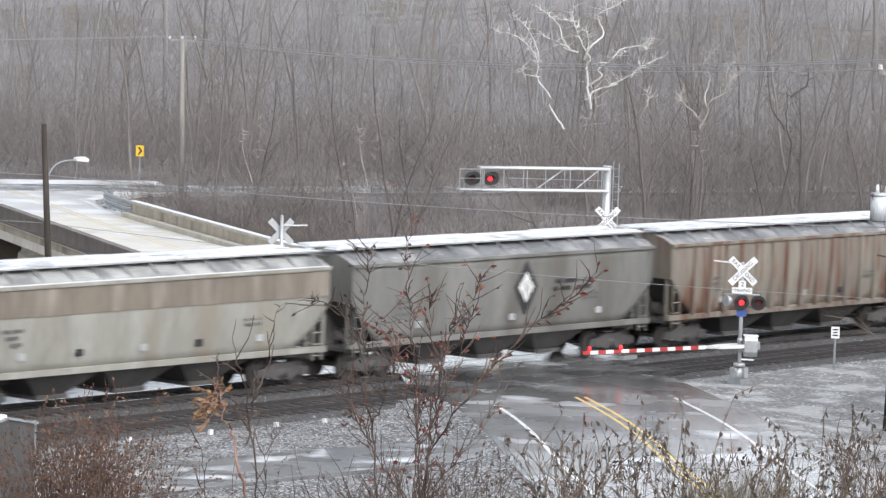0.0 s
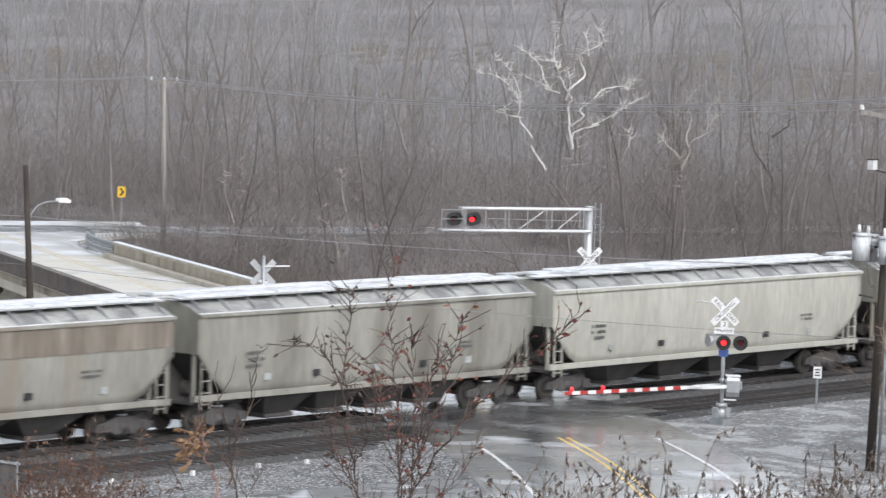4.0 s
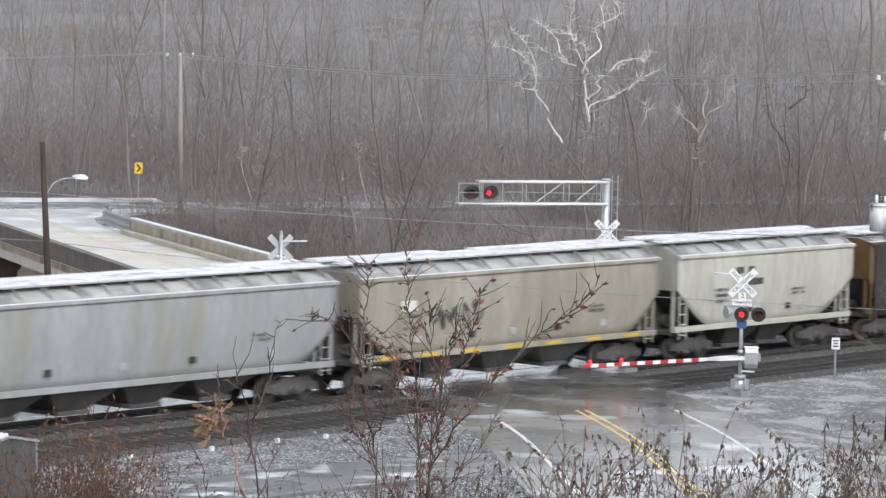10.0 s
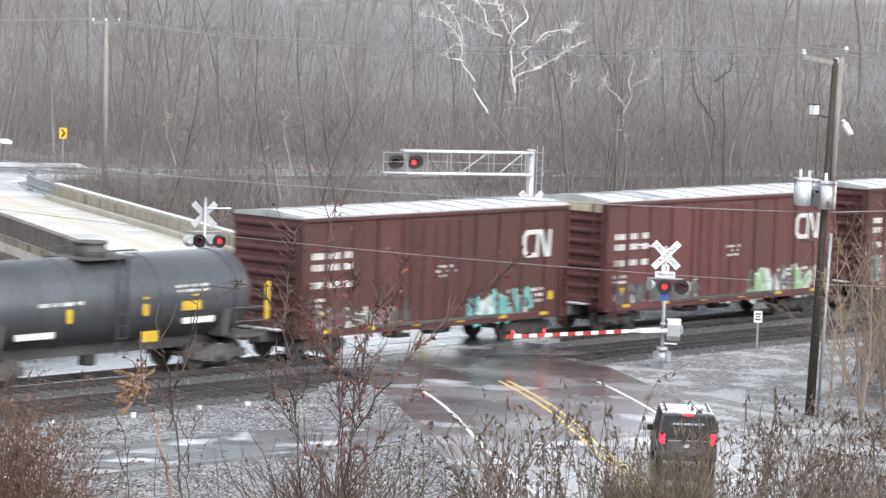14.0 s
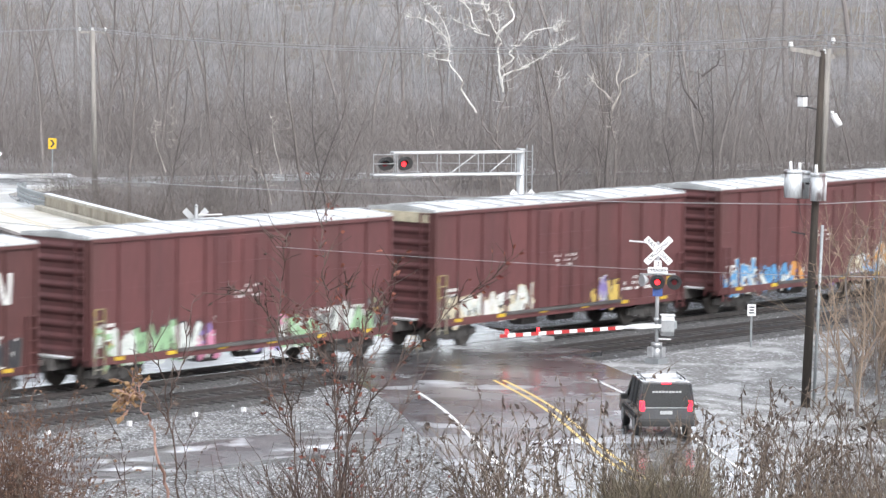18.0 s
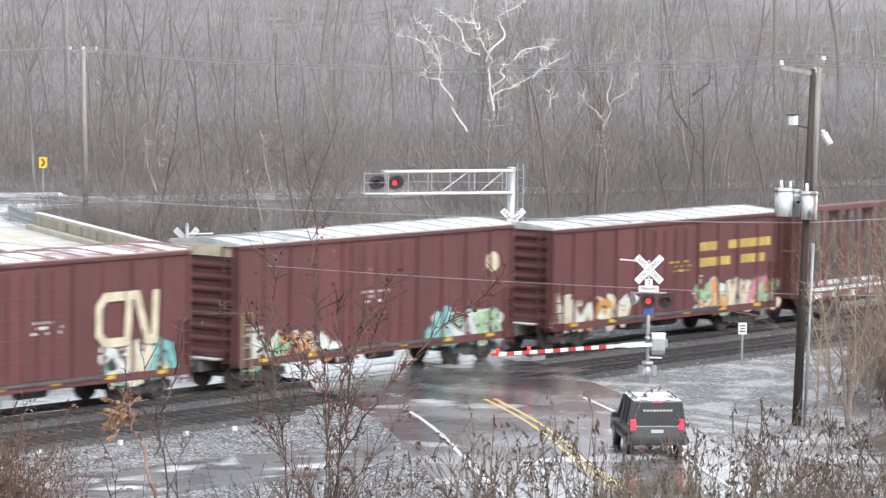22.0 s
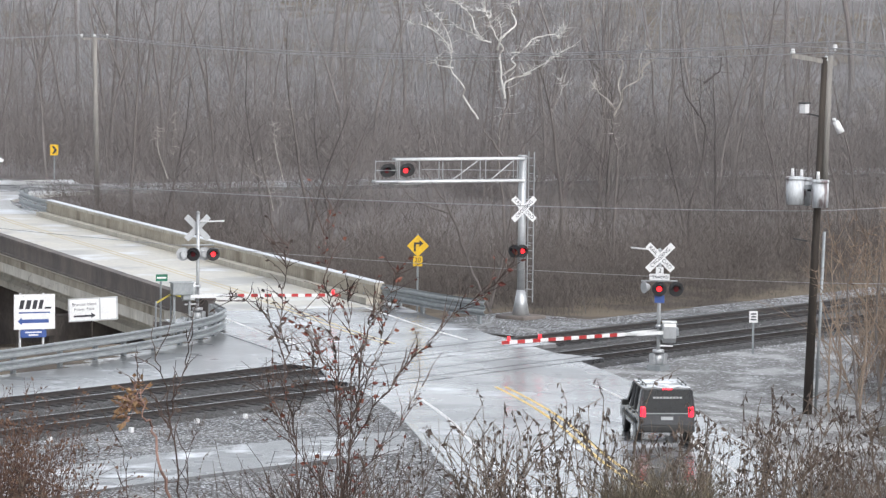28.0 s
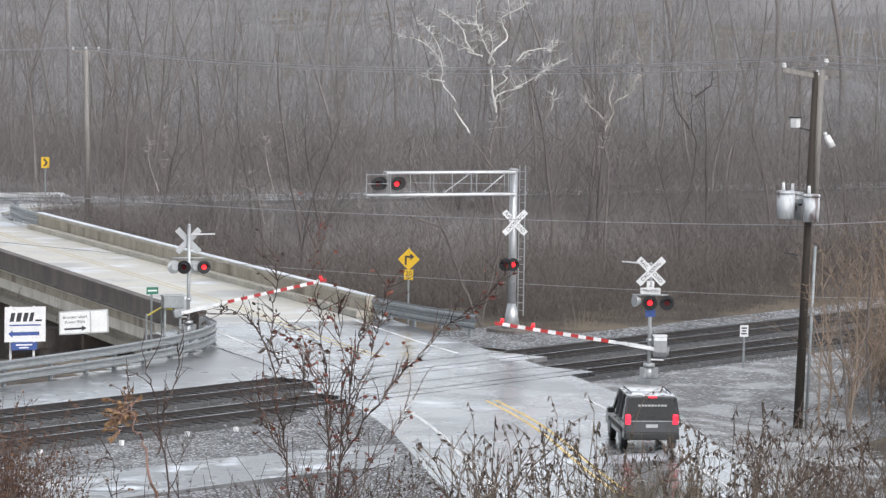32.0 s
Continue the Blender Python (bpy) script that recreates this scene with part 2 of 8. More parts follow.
def ground_z(x, y):
    dx, dy = x - EYE[0], y - EYE[1]
    u, r = dx * FW.x + dy * FW.y, dx * RT.x + dy * RT.y
    # hillside under the camera, crest at 30 m, then down to the line
    if u < 30:
        hill = 10.08 + (30 - u) * 0.0987
    else:
        hill = 10.08 * (1 - step(30, 66, u))
    e = (x + 18.4) * 0.751 - (y + 22.2) * 0.66
    east = step(9.0, 20.0, e) * 3.0 * step(-17, -27, y)
    hill -= 0.16 * step(-0.5, -3.5, r) * step(45, 34, u)
    z = max(hill, east) - 0.28
    if y > 5:
        a, l = (Vector((x, y)) - BO).dot(BN), (Vector((x, y)) - BO).dot(BD)
        west = step(0.5, -3.0, a) * step(-16, -5, l) * step(58, 40, l)
        mid = step(-8, 0, l) * step(48, 38, l)
        z -= 4.6 * max(west, mid * step(12.5, 9.0, a))
        z -= 1.6 * step(10.8, 14.5, a) * step(14, 22, y) * step(52, 40, l)
    if y > 14:
        z += 17.0 * step(320, 640, u) - 3.0 * step(168, 200, u) * step(60, 45, (Vector((x, y)) - BO).dot(BD)) * step(12, 16, (Vector((x, y)) - BO).dot(BN))
    return z + 0.06 * noise.noise((x * 0.35, y * 0.35, 0.0)) * (1.0 if u < 66 or y > 12 else 0.3)


def grid_axis(lo, fine_lo, fine_hi, hi, stp):
    far = [fine_lo - 4 * 1.55 ** k for k in range(16)]
    far = [v for v in far if v > lo][::-1]
    mid = [fine_lo + i * stp for i in range(int((fine_hi - fine_lo) / stp) + 1)]
    out = [fine_hi + 4 * 1.55 ** k for k in range(16)]
    return [lo] + far + mid + [v for v in out if v < hi] + [hi]


gx, gy = grid_axis(-3000, -112, 76, 3000, 1.0), grid_axis(-3000, -92, 110, 3000, 1.0)
verts = [(x, y, ground_z(x, y)) for y in gy for x in gx]
nx = len(gx)
faces = [(j * nx + i, j * nx + i + 1, (j + 1) * nx + i + 1, (j + 1) * nx + i) for j in range(len(gy) - 1) for i in range(nx - 1)]
me = bpy.data.meshes.new("ground")
me.from_pydata(verts, [], faces)
me.materials.append(M["soil"])
me.shade_smooth()
tagged(new("ground", me), "brown leaf-strewn winter ground, hillside and river flat", "ground", kind="structure")

# --- road
ROAD = smooth_path([(-32, -38, 0), (-24.5, -29.2, 0), (-18.4, -22.2, 0), (-11.0, -14.3, 0), (-6.2, -8.4, 0), (-2.0, -2.6, 0), (1.2, 2.6, 0), (3.4, 6.4, 0), (7.6, 13.0, 0), (12.0, 19.95, 0), (21.5, 36.3, 0), (31.5, 53.6, 0), (39.5, 66.5, 0), (42.3, 71.5, 0), (43.3, 73.4, 0)], 6)


def road_side(off, z, k0=0, k1=None):
    pts = ROAD[k0:k1]
    out = []
    for i, p in enumerate(pts):
        d = pts[min(i + 1, len(pts) - 1)] - pts[max(i - 1, 0)]
        d.normalize()
        out.append(Vector((p.x + d.y * off, p.y - d.x * off, z)))
    return out


def at_y(y0):
    return min(range(len(ROAD)), key=lambda i: abs(ROAD[i].y - y0))


k_cross, k_bridge, k_far = at_y(-2), at_y(16), at_y(60)
road = part("road", sweep(B(), [(p.x, p.y, -0.02) for p in ROAD[:at_y(18.5) + 1]], [(-4.7, 0), (4.7, 0), (4.9, -0.35), (-4.9, -0.35)]), M["asphalt"])
road_2 = part("road", sweep(B(), [(p.x, p.y, -0.02) for p in ROAD[at_y(18.5):]], [(-4.6, 0), (3.1, 0), (3.1, -0.3), (-4.6, -0.3)]), M["asphalt"])
tagged(road_2, "asphalt road running over the bridge", "road", kind="structure")
tagged(road, "wet grey asphalt road with standing water", "road", kind="structure")
# paint on the road: lines with slight thickness
def line(name, off, w, k0, k1, material, label, z=-0.018):
    ob = part(name, sweep(B(), road_side(off, z, k0, k1), [(-w / 2, 0.004), (w / 2, 0.004), (w / 2, -0.01), (-w / 2, -0.01)]), M[material])
    return tagged(ob, label, "road marking", "painted road lines")


ka, kb, kc, kd = 0, at_y(-7.9), at_y(2.6), len(ROAD)
M["worn_yellow"] = mat("worn_yellow_paint", (0.66, 0.52, 0.24), (0.6, 0.52, 0.36), 2.5, 0.5, 0.1)
for off in (-0.16, 0.16):
    line("yellow_line", off, 0.11, ka, kb, "yellow_paint", "worn yellow centre line painted on the wet asphalt")
    line("yellow_line", off, 0.10, kc, kd, "worn_yellow", "worn yellow centre line running across the bridge")
for off, stop in ((-3.3, at_y(-9.0)), (3.17, at_y(-7.0))):
    line("white_line", off, 0.13, ka, stop, "white_paint", "worn white edge line painted on the wet asphalt")
    line("white_line", off, 0.13, kc, at_y(17.5) if off > 0 else at_y(66), "white_paint", "white edge line leading onto the bridge")

# --- the two tracks along x
def bed(name, y0, label):
    prof = [(-2.5, -0.62), (-1.75, -0.16), (1.75, -0.16), (2.5, -0.62)]
    ob = part(name, prism(B(), [(y0 + a, b) for a, b in prof], -330, 330), M["ballast"])
    tagged(ob, label, "track bed", kind="structure")


def rails(y0, xa, xb):
    tr = thing("railway_track", "pair of steel rails on dark ties, heads polished by traffic", "railway track", "tracks", at=pose(0, y0, 0))
    for s in (-1, 1):
        r = part("rail", prism(B(), [(s * 0.7525 + a, b) for a, b in ((-0.07, -0.16), (0.07, -0.16), (0.07, -0.145), (0.012, -0.12), (0.012, -0.035), (0.036, -0.03), (0.036, -0.004), (-0.036, -0.004), (-0.036, -0.03), (-0.012, -0.035), (-0.012, -0.12), (-0.07, -0.145))], -330, 330), M["rail"], tr)
        part("rail_head", prism(B(), [(s * 0.7525 + a, b) for a, b in ((-0.032, -0.006), (0.032, -0.006), (0.026, 0.0), (-0.026, 0.0))], -330, 330), M["railtop"], r, "shiny running surface")
    rng = random.Random(4)
    shared = []
    for _ in range(5):
        w = rng.uniform(0.1, 0.125)
        ob = part("tie", box(B(), (-w, -1.3, -0.25), (w, 1.3, -0.125), 0.008), M["tie"], tr)
        shared.append(ob.data)
        bpy.data.objects.remove(ob)
    rest = B()
    x = -130.0
    while x < 160:
        if x < xa or x > xb:
            if -62 < x < 62:
                ob = new("tie", shared[rng.randrange(5)])
                ob.parent = tr
                ob.matrix_basis = pose(x + rng.uniform(-0.02, 0.02), rng.uniform(-0.03, 0.03), rng.uniform(-0.015, 0.008), 0, 0, rng.uniform(-1, 1))
            else:
                box(rest, (x - 0.11, -1.3, -0.25), (x + 0.11, 1.3, -0.13))
        x += 0.52
    tagged(part("distant_tie_row", rest, M["tie"], tr), kind="stuff")
    return tr


TRACK_2 = -4.14
bed("ballast_far", 0, "grey stone ballast with wet snow under the far track")
bed("ballast_near", TRACK_2, "grey stone ballast with wet snow under the near track")
rails(0, -6.4, 5.6)
rails(TRACK_2, -9.0, 3.1)

# --- rolling stock, each car in its own space: x along the track, z up from the rail
CAR = {}


def paint(name, c1, c2, **k):
    kw = dict(scale=1.1, rough=0.55, bump=0.06, streak=7, object_space=True)
    kw.update(k)
    CAR[name] = mat(name, c1, c2, **kw)


paint("white_hopper_paint", (0.375, 0.375, 0.345), (0.295, 0.292, 0.265), patch=(0.235, 0.225, 0.195), patch_scale=0.9, patch_at=0.60)
paint("bluish_hopper_paint", (0.31, 0.32, 0.322), (0.25, 0.257, 0.258), patch=(0.215, 0.21, 0.19), patch_scale=0.9, patch_at=0.6)
paint("cream_hopper_paint", (0.455, 0.45, 0.40), (0.39, 0.383, 0.335), patch=(0.31, 0.30, 0.26), patch_scale=0.9, patch_at=0.64)
paint("pale_tan_hopper_paint", (0.33, 0.315, 0.262), (0.25, 0.236, 0.192), patch=(0.2, 0.185, 0.145), patch_scale=0.8, patch_at=0.6)
paint("beige_hopper_paint", (0.31, 0.302, 0.265), (0.225, 0.218, 0.19), patch=(0.14, 0.13, 0.11), patch_scale=0.5, patch_at=0.6)
paint("grey_hopper_paint", (0.20, 0.198, 0.185), (0.135, 0.132, 0.122), patch=(0.10, 0.092, 0.08), patch_scale=0.5, patch_at=0.6)
paint("rusty_hopper_paint", (0.235, 0.215, 0.18), (0.18, 0.155, 0.13), patch=(0.12, 0.06, 0.04), patch_scale=3.2, patch_at=0.55, mix=0.3, streak=12)
paint("tan_hopper_paint", (0.32, 0.315, 0.28), (0.23, 0.22, 0.195), patch=(0.21, 0.185, 0.15), patch_scale=0.5, patch_at=0.62)
paint("brown_band", (0.20, 0.17, 0.135), (0.13, 0.11, 0.09), patch=(0.27, 0.24, 0.2), patch_scale=1.1, patch_at=0.58)
paint("yellow_car_paint", (0.20, 0.125, 0.045), (0.125, 0.075, 0.03), patch=(0.055, 0.036, 0.025), patch_scale=0.7, patch_at=0.55)
paint("flatcar_red", (0.155, 0.062, 0.056), (0.115, 0.047, 0.043), patch=(0.09, 0.04, 0.036), patch_scale=0.6, patch_at=0.62)
paint("boxcar_red", (0.119, 0.041, 0.041), (0.087, 0.032, 0.033), patch=(0.074, 0.029, 0.028), patch_scale=0.6, patch_at=0.62)
paint("boxcar_brown_red", (0.09, 0.030, 0.028), (0.064, 0.025, 0.024), patch=(0.06, 0.026, 0.023), patch_scale=0.6, patch_at=0.6)
paint("tank_black", (0.13, 0.135, 0.145), (0.10, 0.104, 0.112), rough=0.34, spec=0.8, metal=0.55, bump=0.02)
# grimy black, lightened in place of haze; also paints shade under hopper bodies
paint("car_dirt_and_shade", (0.095, 0.089, 0.086), (0.06, 0.056, 0.055), rough=0.75)
paint("wheel_steel", (0.085, 0.075, 0.07), (0.055, 0.05, 0.047), rough=0.55)
paint("roof_snow", (0.72, 0.735, 0.76), (0.56, 0.575, 0.6), rough=0.65, streak=0, scale=2.5)
paint("galvanised_roof", (0.42, 0.43, 0.43), (0.3, 0.31, 0.31), streak=0, snow=0.50, snow_scale=0.8)
paint("pale_hopper_roof", (0.42, 0.422, 0.405), (0.32, 0.322, 0.31), streak=0, patch=(0.17, 0.17, 0.17), patch_scale=0.9, patch_at=0.58, snow=0.27, snow_scale=1.3)
paint("pinkish_roof", (0.34, 0.22, 0.21), (0.24, 0.14, 0.135), streak=0, snow=0.5, snow_scale=1.2)
paint("weathered_roof", (0.20, 0.205, 0.21), (0.13, 0.133, 0.14), streak=0, patch=(0.26, 0.26, 0.26), patch_scale=0.9, patch_at=0.58, snow=0.27, snow_scale=1.6)
paint("dull_yellow", (0.36, 0.28, 0.08), (0.25, 0.2, 0.08), patch=(0.2, 0.19, 0.16), patch_scale=0.9, patch_at=0.5, streak=0)
paint("safety_yellow", (0.62, 0.42, 0.03), (0.5, 0.33, 0.03), streak=0)
paint("marking_white", (0.68, 0.68, 0.66), (0.5, 0.5, 0.48), streak=0)
paint("marking_black", (0.03, 0.03, 0.035), None, streak=0)
paint("faded_stencil", (0.085, 0.085, 0.085), (0.14, 0.14, 0.135), streak=0, scale=6)
paint("marking_yellow", (0.55, 0.40, 0.10), (0.4, 0.28, 0.08), streak=0)
for nm, c in (("paint_blue", (0.10, 0.30, 0.55)), ("paint_teal", (0.16, 0.40, 0.38)), ("paint_green", (0.26, 0.42, 0.24)), ("paint_orange", (0.55, 0.26, 0.07)), ("paint_cream", (0.58, 0.52, 0.38)), ("paint_pink", (0.50, 0.20, 0.30)), ("paint_violet", (0.20, 0.15, 0.36)), ("paint_pale", (0.55, 0.58, 0.55))):
    paint(nm, c, tuple(v * 0.7 for v in c), streak=0, scale=2.0)


def shared_mesh(name, bm, material):
    me = bpy.data.meshes.new(name)
    bmesh.ops.recalc_face_normals(bm, faces=bm.faces)
    bm.to_mesh(me)
    bm.free()
    me.materials.append(material)
    return me


def wheel_mesh(s):
    bm = tube(B(), (0, 0.685 * s, 0), (0, 0.815 * s, 0), 0.46, 0.46, 20)
    tube(bm, (0, 0.65 * s, 0), (0, 0.685 * s, 0), 0.488, 0.488, 20)
    tube(bm, (0, 0.815 * s, 0), (0, 0.835 * s, 0), 0.40, 0.36, 20)
    return bm


SPIN = {}
WHEEL = [shared_mesh("wheel", wheel_mesh(s), CAR["wheel_steel"]) for s in (-1, 1)]
AXLE = shared_mesh("axle", tube(B(), (0, -1.02, 0), (0, 1.02, 0), 0.085, 0.085, 10), CAR["wheel_steel"])


def truck(car, x):
    """A three-piece bogie with two wheelsets."""
    bm = B()
    for s in (-1, 1):
        y = 1.02 * s
        side = [(-1.25, 0.38), (-1.05, 0.36), (-0.75, 0.42), (-0.42, 0.26), (0.42, 0.26), (0.75, 0.42), (1.05, 0.36), (1.25, 0.38), (1.22, 0.62), (0.8, 0.66), (0.4, 0.8), (-0.4, 0.8), (-0.8, 0.66), (-1.22, 0.62)]
        prism(bm, side, y - 0.07, y + 0.07, "y")
        for dx in (-0.15, 0, 0.15):
            tube(bm, (dx, y + 0.09 * s, 0.3), (dx, y + 0.09 * s, 0.6), 0.055, n=8)
        for dx in (-0.89, 0.89):
            box(bm, (dx - 0.13, y - 0.11, 0.36), (dx + 0.13, y + 0.11, 0.58))
    box(bm, (-0.2, -1.1, 0.5), (0.2, 1.1, 0.78))
    t = part("truck", bm, CAR["car_dirt_and_shade"], car)
    t.matrix_basis = pose(x, 0, 0)
    for dx in (-0.89, 0.89):
        for nm, me in (("wheel", WHEEL[0]), ("wheel", WHEEL[1]), ("axle", AXLE)):
            w = new(nm, me)
            w.parent = t
            w.matrix_basis = pose(dx, 0, 0.46)
            if nm == "wheel":
                SPIN.setdefault(car.name, []).append((w, dx))


def coupler(car, x, s):
    bm = B()
    box(bm, (min(x, x + 0.62 * s), -0.09, 0.78), (max(x, x + 0.62 * s), 0.09, 0.95))
    a = x + 0.5 * s
    prism(bm, [(a, -0.16), (a + 0.28 * s, -0.17), (a + 0.3 * s, 0.02), (a + 0.16 * s, 0.05), (a + 0.2 * s, 0.17), (a, 0.15)], 0.72, 1.0, "z")
    part("coupler", bm, CAR["wheel_steel"], car)


def ladder(car, x, y, z0, z1, face, material, w=0.42):
    """Rungs and stiles; face 'x' stands on a car's end, 'y' on its side."""
    bm = B()
    for s in (-0.5, 0.5):
        o = (0, s * w) if face == "x" else (s * w, 0)
        beam(bm, (x + o[0], y + o[1], z0), (x + o[0], y + o[1], z1), 0.05, 0.05)
    z = z0 + 0.15
    while z < z1:
        o = (0, w / 2) if face == "x" else (w / 2, 0)
        tube(bm, (x - o[0], y - o[1], z), (x + o[0], y + o[1], z), 0.022, n=6)
        z += 0.38
    part("ladder", bm, material, car)


def plate(car, name, x, z, w, h, y, material, label=""):
    bm = B()
    s = -1 if y < 0 else 1
    box(bm, (x - w / 2, min(y, y + 0.008 * s), z - h / 2), (x + w / 2, max(y, y + 0.008 * s), z + h / 2))
    return part(name, bm, CAR[material], car, label)


def text_rows(car, name, x, z, w, h, rows, y, material, seed, label, density=0.75):
    """Lettering too blurred to read, as short bars in rows."""
    rng = random.Random(seed)
    bm = B()
    hh = h / rows * 0.55
    for r in range(rows):
        zz = z + h / 2 - (r + 0.5) * h / rows
        a = x - w / 2
        while a < x + w / 2:
            b = a + rng.uniform(0.5, 0.9) * hh
            if rng.random() < density:
                box(bm, (a, y - 0.007, zz - hh / 2), (b, y, zz + hh / 2))
            a = b + hh * 0.22
    return tagged(part(name, bm, CAR[material], car, label), kind="stuff")


def covered_hopper(L, bays, body, label, h=4.25, cut=1.8, stripe=None, snow=0.93, seed=0, sill=None, marks="faded_stencil", end="car_dirt_and_shade", ribs=0, emblem=False, rise=0.36):
    """A covered grain or pellet hopper: curved sides, sloped ends over open frames, chutes below."""
    rng = random.Random(seed)
    car = thing("covered_hopper_car", label, "hopper car", "train cars")
    hx, ex = L / 2 - 0.55, L / 2 - 0.55
    st = []
    n = 36
    for i in range(n + 1):
        st.append(-hx + 2 * hx * i / n)
    bm = B()
    rings = []
    for x in st:
        d = hx - abs(x)
        k = min(d / cut, 1.0)
        zb = 1.22 + (h - 1.62 - 1.22) * (1 - math.sin(k * math.pi / 2)) ** 0.9
        ring = []
        for f in (0, 0.12, 0.3, 0.5, 0.7, 0.88, 1.0):
            z = zb + (h - rise - zb) * f
            q = (z - 1.22) / (h - rise - 1.22)
            wid = 1.40 + 0.19 * math.sin(min(1, q * 1.15) * math.pi * 0.62)
            ring.append((-wid, z))
        full = ring + [(-1.2, h - rise * 0.45), (-0.6, h), (0.6, h), (1.2, h - rise * 0.45)] + [(-a, b) for a, b in ring[::-1]]
        rings.append([bm.verts.new((x, y, z)) for y, z in full])
    m = len(rings[0])
    for A, C in zip(rings, rings[1:]):
        for i in range(m):
            f = bm.faces.new((A[i], C[i], C[(i + 1) % m], A[(i + 1) % m]))
            f.smooth = i != m - 1
            # underside and sloped ends go darker: dirt plus shade put into the colour
            f.material_index = int(i == m - 1)
    bm.faces.new(rings[0])
    bm.faces.new(rings[-1][::-1])
    bm.normal_update()
    bmesh.ops.recalc_face_normals(bm, faces=bm.faces)
    for f in bm.faces:
        if f.normal.z > 0.35 and f.calc_center_median().z > h - rise - 0.04:
            f.material_index = 2
    roof = "pale_hopper_roof" if body not in ("grey_hopper_paint", "rusty_hopper_paint") else "weathered_roof"
    part("body", bm, [CAR[body], CAR[end], CAR[roof]], car)
    # side plates joined by thin seams, top rail and bottom sill
    for s in (-1, 1):
        part("top_rail", box(B(), (-hx, min(s * 1.50, s * 1.67), h - rise - 0.1), (hx, max(s * 1.50, s * 1.67), h - rise + 0.02), 0.02), CAR[body], car)
        if roof == "pale_hopper_roof":
            part("eave_snow", box(B(), (-hx + 0.05, min(s * 1.44, s * 1.63), h - rise + 0.02), (hx - 0.05, max(s * 1.44, s * 1.63), h - rise + 0.04)), CAR["roof_snow"], car, "line of wet snow along the eave")
        part("side_sill", box(B(), (-hx, min(s * 1.36, s * 1.52), 1.10), (hx, max(s * 1.36, s * 1.52), 1.30), 0.02), CAR[sill or body], car)
    if ribs:
        for i in range(ribs):
            x = -hx + cut * 0.75 + (2 * hx - 1.5 * cut) * i / (ribs - 1)
            part("side_rib", box(B(), (x - 0.06, -1.66, 1.25), (x + 0.06, -1.5, h - rise - 0.04), 0.01), CAR[body], car)
    if stripe:
        plate(car, "side_band", 0, h - 0.88, 2 * hx - 0.1, 0.85, -1.604, stripe, "rusty brown band under the roof line")
    # roof walk on brackets, with snow, and round hatches
    k = int(2 * hx / 1.25)
    for s in (-1, 1):
        me = shared_mesh("walk_bracket", beam(B(), (0, s * 1.5, h - rise + 0.03), (0, s * 0.9, h + 0.1), 0.06, 0.05), CAR["weathered_roof"])
        for i in range(k + 1):
            ob = new("walk_bracket", me)
            ob.parent = car
            ob.matrix_basis = pose(-hx + 0.3 + (2 * hx - 0.6) * i / k, 0, 0)
    for s in (-1, 1):
        w = part("roof_walk", box(B(), (-hx - 0.2, min(s * 0.42, s * 0.95), h + 0.07), (hx + 0.2, max(s * 0.42, s * 0.95), h + 0.12)), CAR["galvanised_roof"], car)
        x = -hx
        while x < hx - 0.4:
            e = min(hx, x + rng.uniform(1.5, 5.0))
            if rng.random() < snow:
                part("snow_cap", box(B(), (x, min(s * 0.44, s * 0.93), h + 0.12), (e - 0.1, max(s * 0.44, s * 0.93), h + 0.15 + rng.uniform(0.03, 0.07)), 0.02), CAR["roof_snow"], w, "wet snow lying on the walk")
            x = e
    part("hatch_trough", box(B(), (-hx + 0.7, -0.36, h - 0.02), (hx - 0.7, 0.36, h + 0.13), 0.03), CAR["galvanised_roof"], car)
    # end frames, ladders, platforms
    for s in (-1, 1):
        for y in (-1.35, 1.35):
            bm = B()
            beam(bm, (s * (hx - 0.05), y, 1.1), (s * (hx - 0.05), y, h - 1.4), 0.1, 0.1)
            beam(bm, (s * (hx - 0.85), y, 1.1), (s * (hx - 0.75), y, h - 2.0), 0.07, 0.07)
            part("end_post", bm, CAR[body], car)
        ladder(car, s * (hx - 0.45), -1.50, 0.85, h - 0.5, "y", CAR[body])
        ladder(car, s * (hx + 0.02), 0.9, 1.0, h - 0.3, "x", CAR[body])
        part("end_platform", box(B(), (min(s * (hx - 1.9), s * hx), -1.35, 1.0), (max(s * (hx - 1.9), s * hx), 1.35, 1.12)), CAR[end], car)
        part("air_reservoir", tube(B(), (s * (hx - 0.9), -0.45, 1.45), (s * (hx - 0.9), 0.55, 1.45), 0.22, n=12), CAR[end], car)
        part("valve_box", box(B(), (min(s * (hx - 1.3), s * (hx - 0.5)), 0.6, 1.15), (max(s * (hx - 1.3), s * (hx - 0.5)), 0.95, 1.6)), CAR[end], car)
        bm = B()
        prism(bm, [(s * (hx - 0.1), 1.1), (s * (hx - cut - 0.3), 1.1), (s * (hx - 0.15), 2.4)], -0.1, 0.1, "y")
        part("end_gusset", bm, CAR[end], car)
        truck(car, s * (L / 2 - 2.15))
        coupler(car, s * hx, s)
    # centre sill and discharge chutes
    part("centre_sill", box(B(), (-hx, -0.22, 0.75), (hx, 0.22, 1.12)), CAR[end], car)
    span = L - 2 * 3.9
    for i in range(bays):
        x = -span / 2 + span * (i + 0.5) / bays
        w = span / bays * 0.49
        bm = B()
        top = [bm.verts.new((x + a * w, b * 1.35, 1.12)) for a, b in ((-1, -1), (1, -1), (1, 1), (-1, 1))]
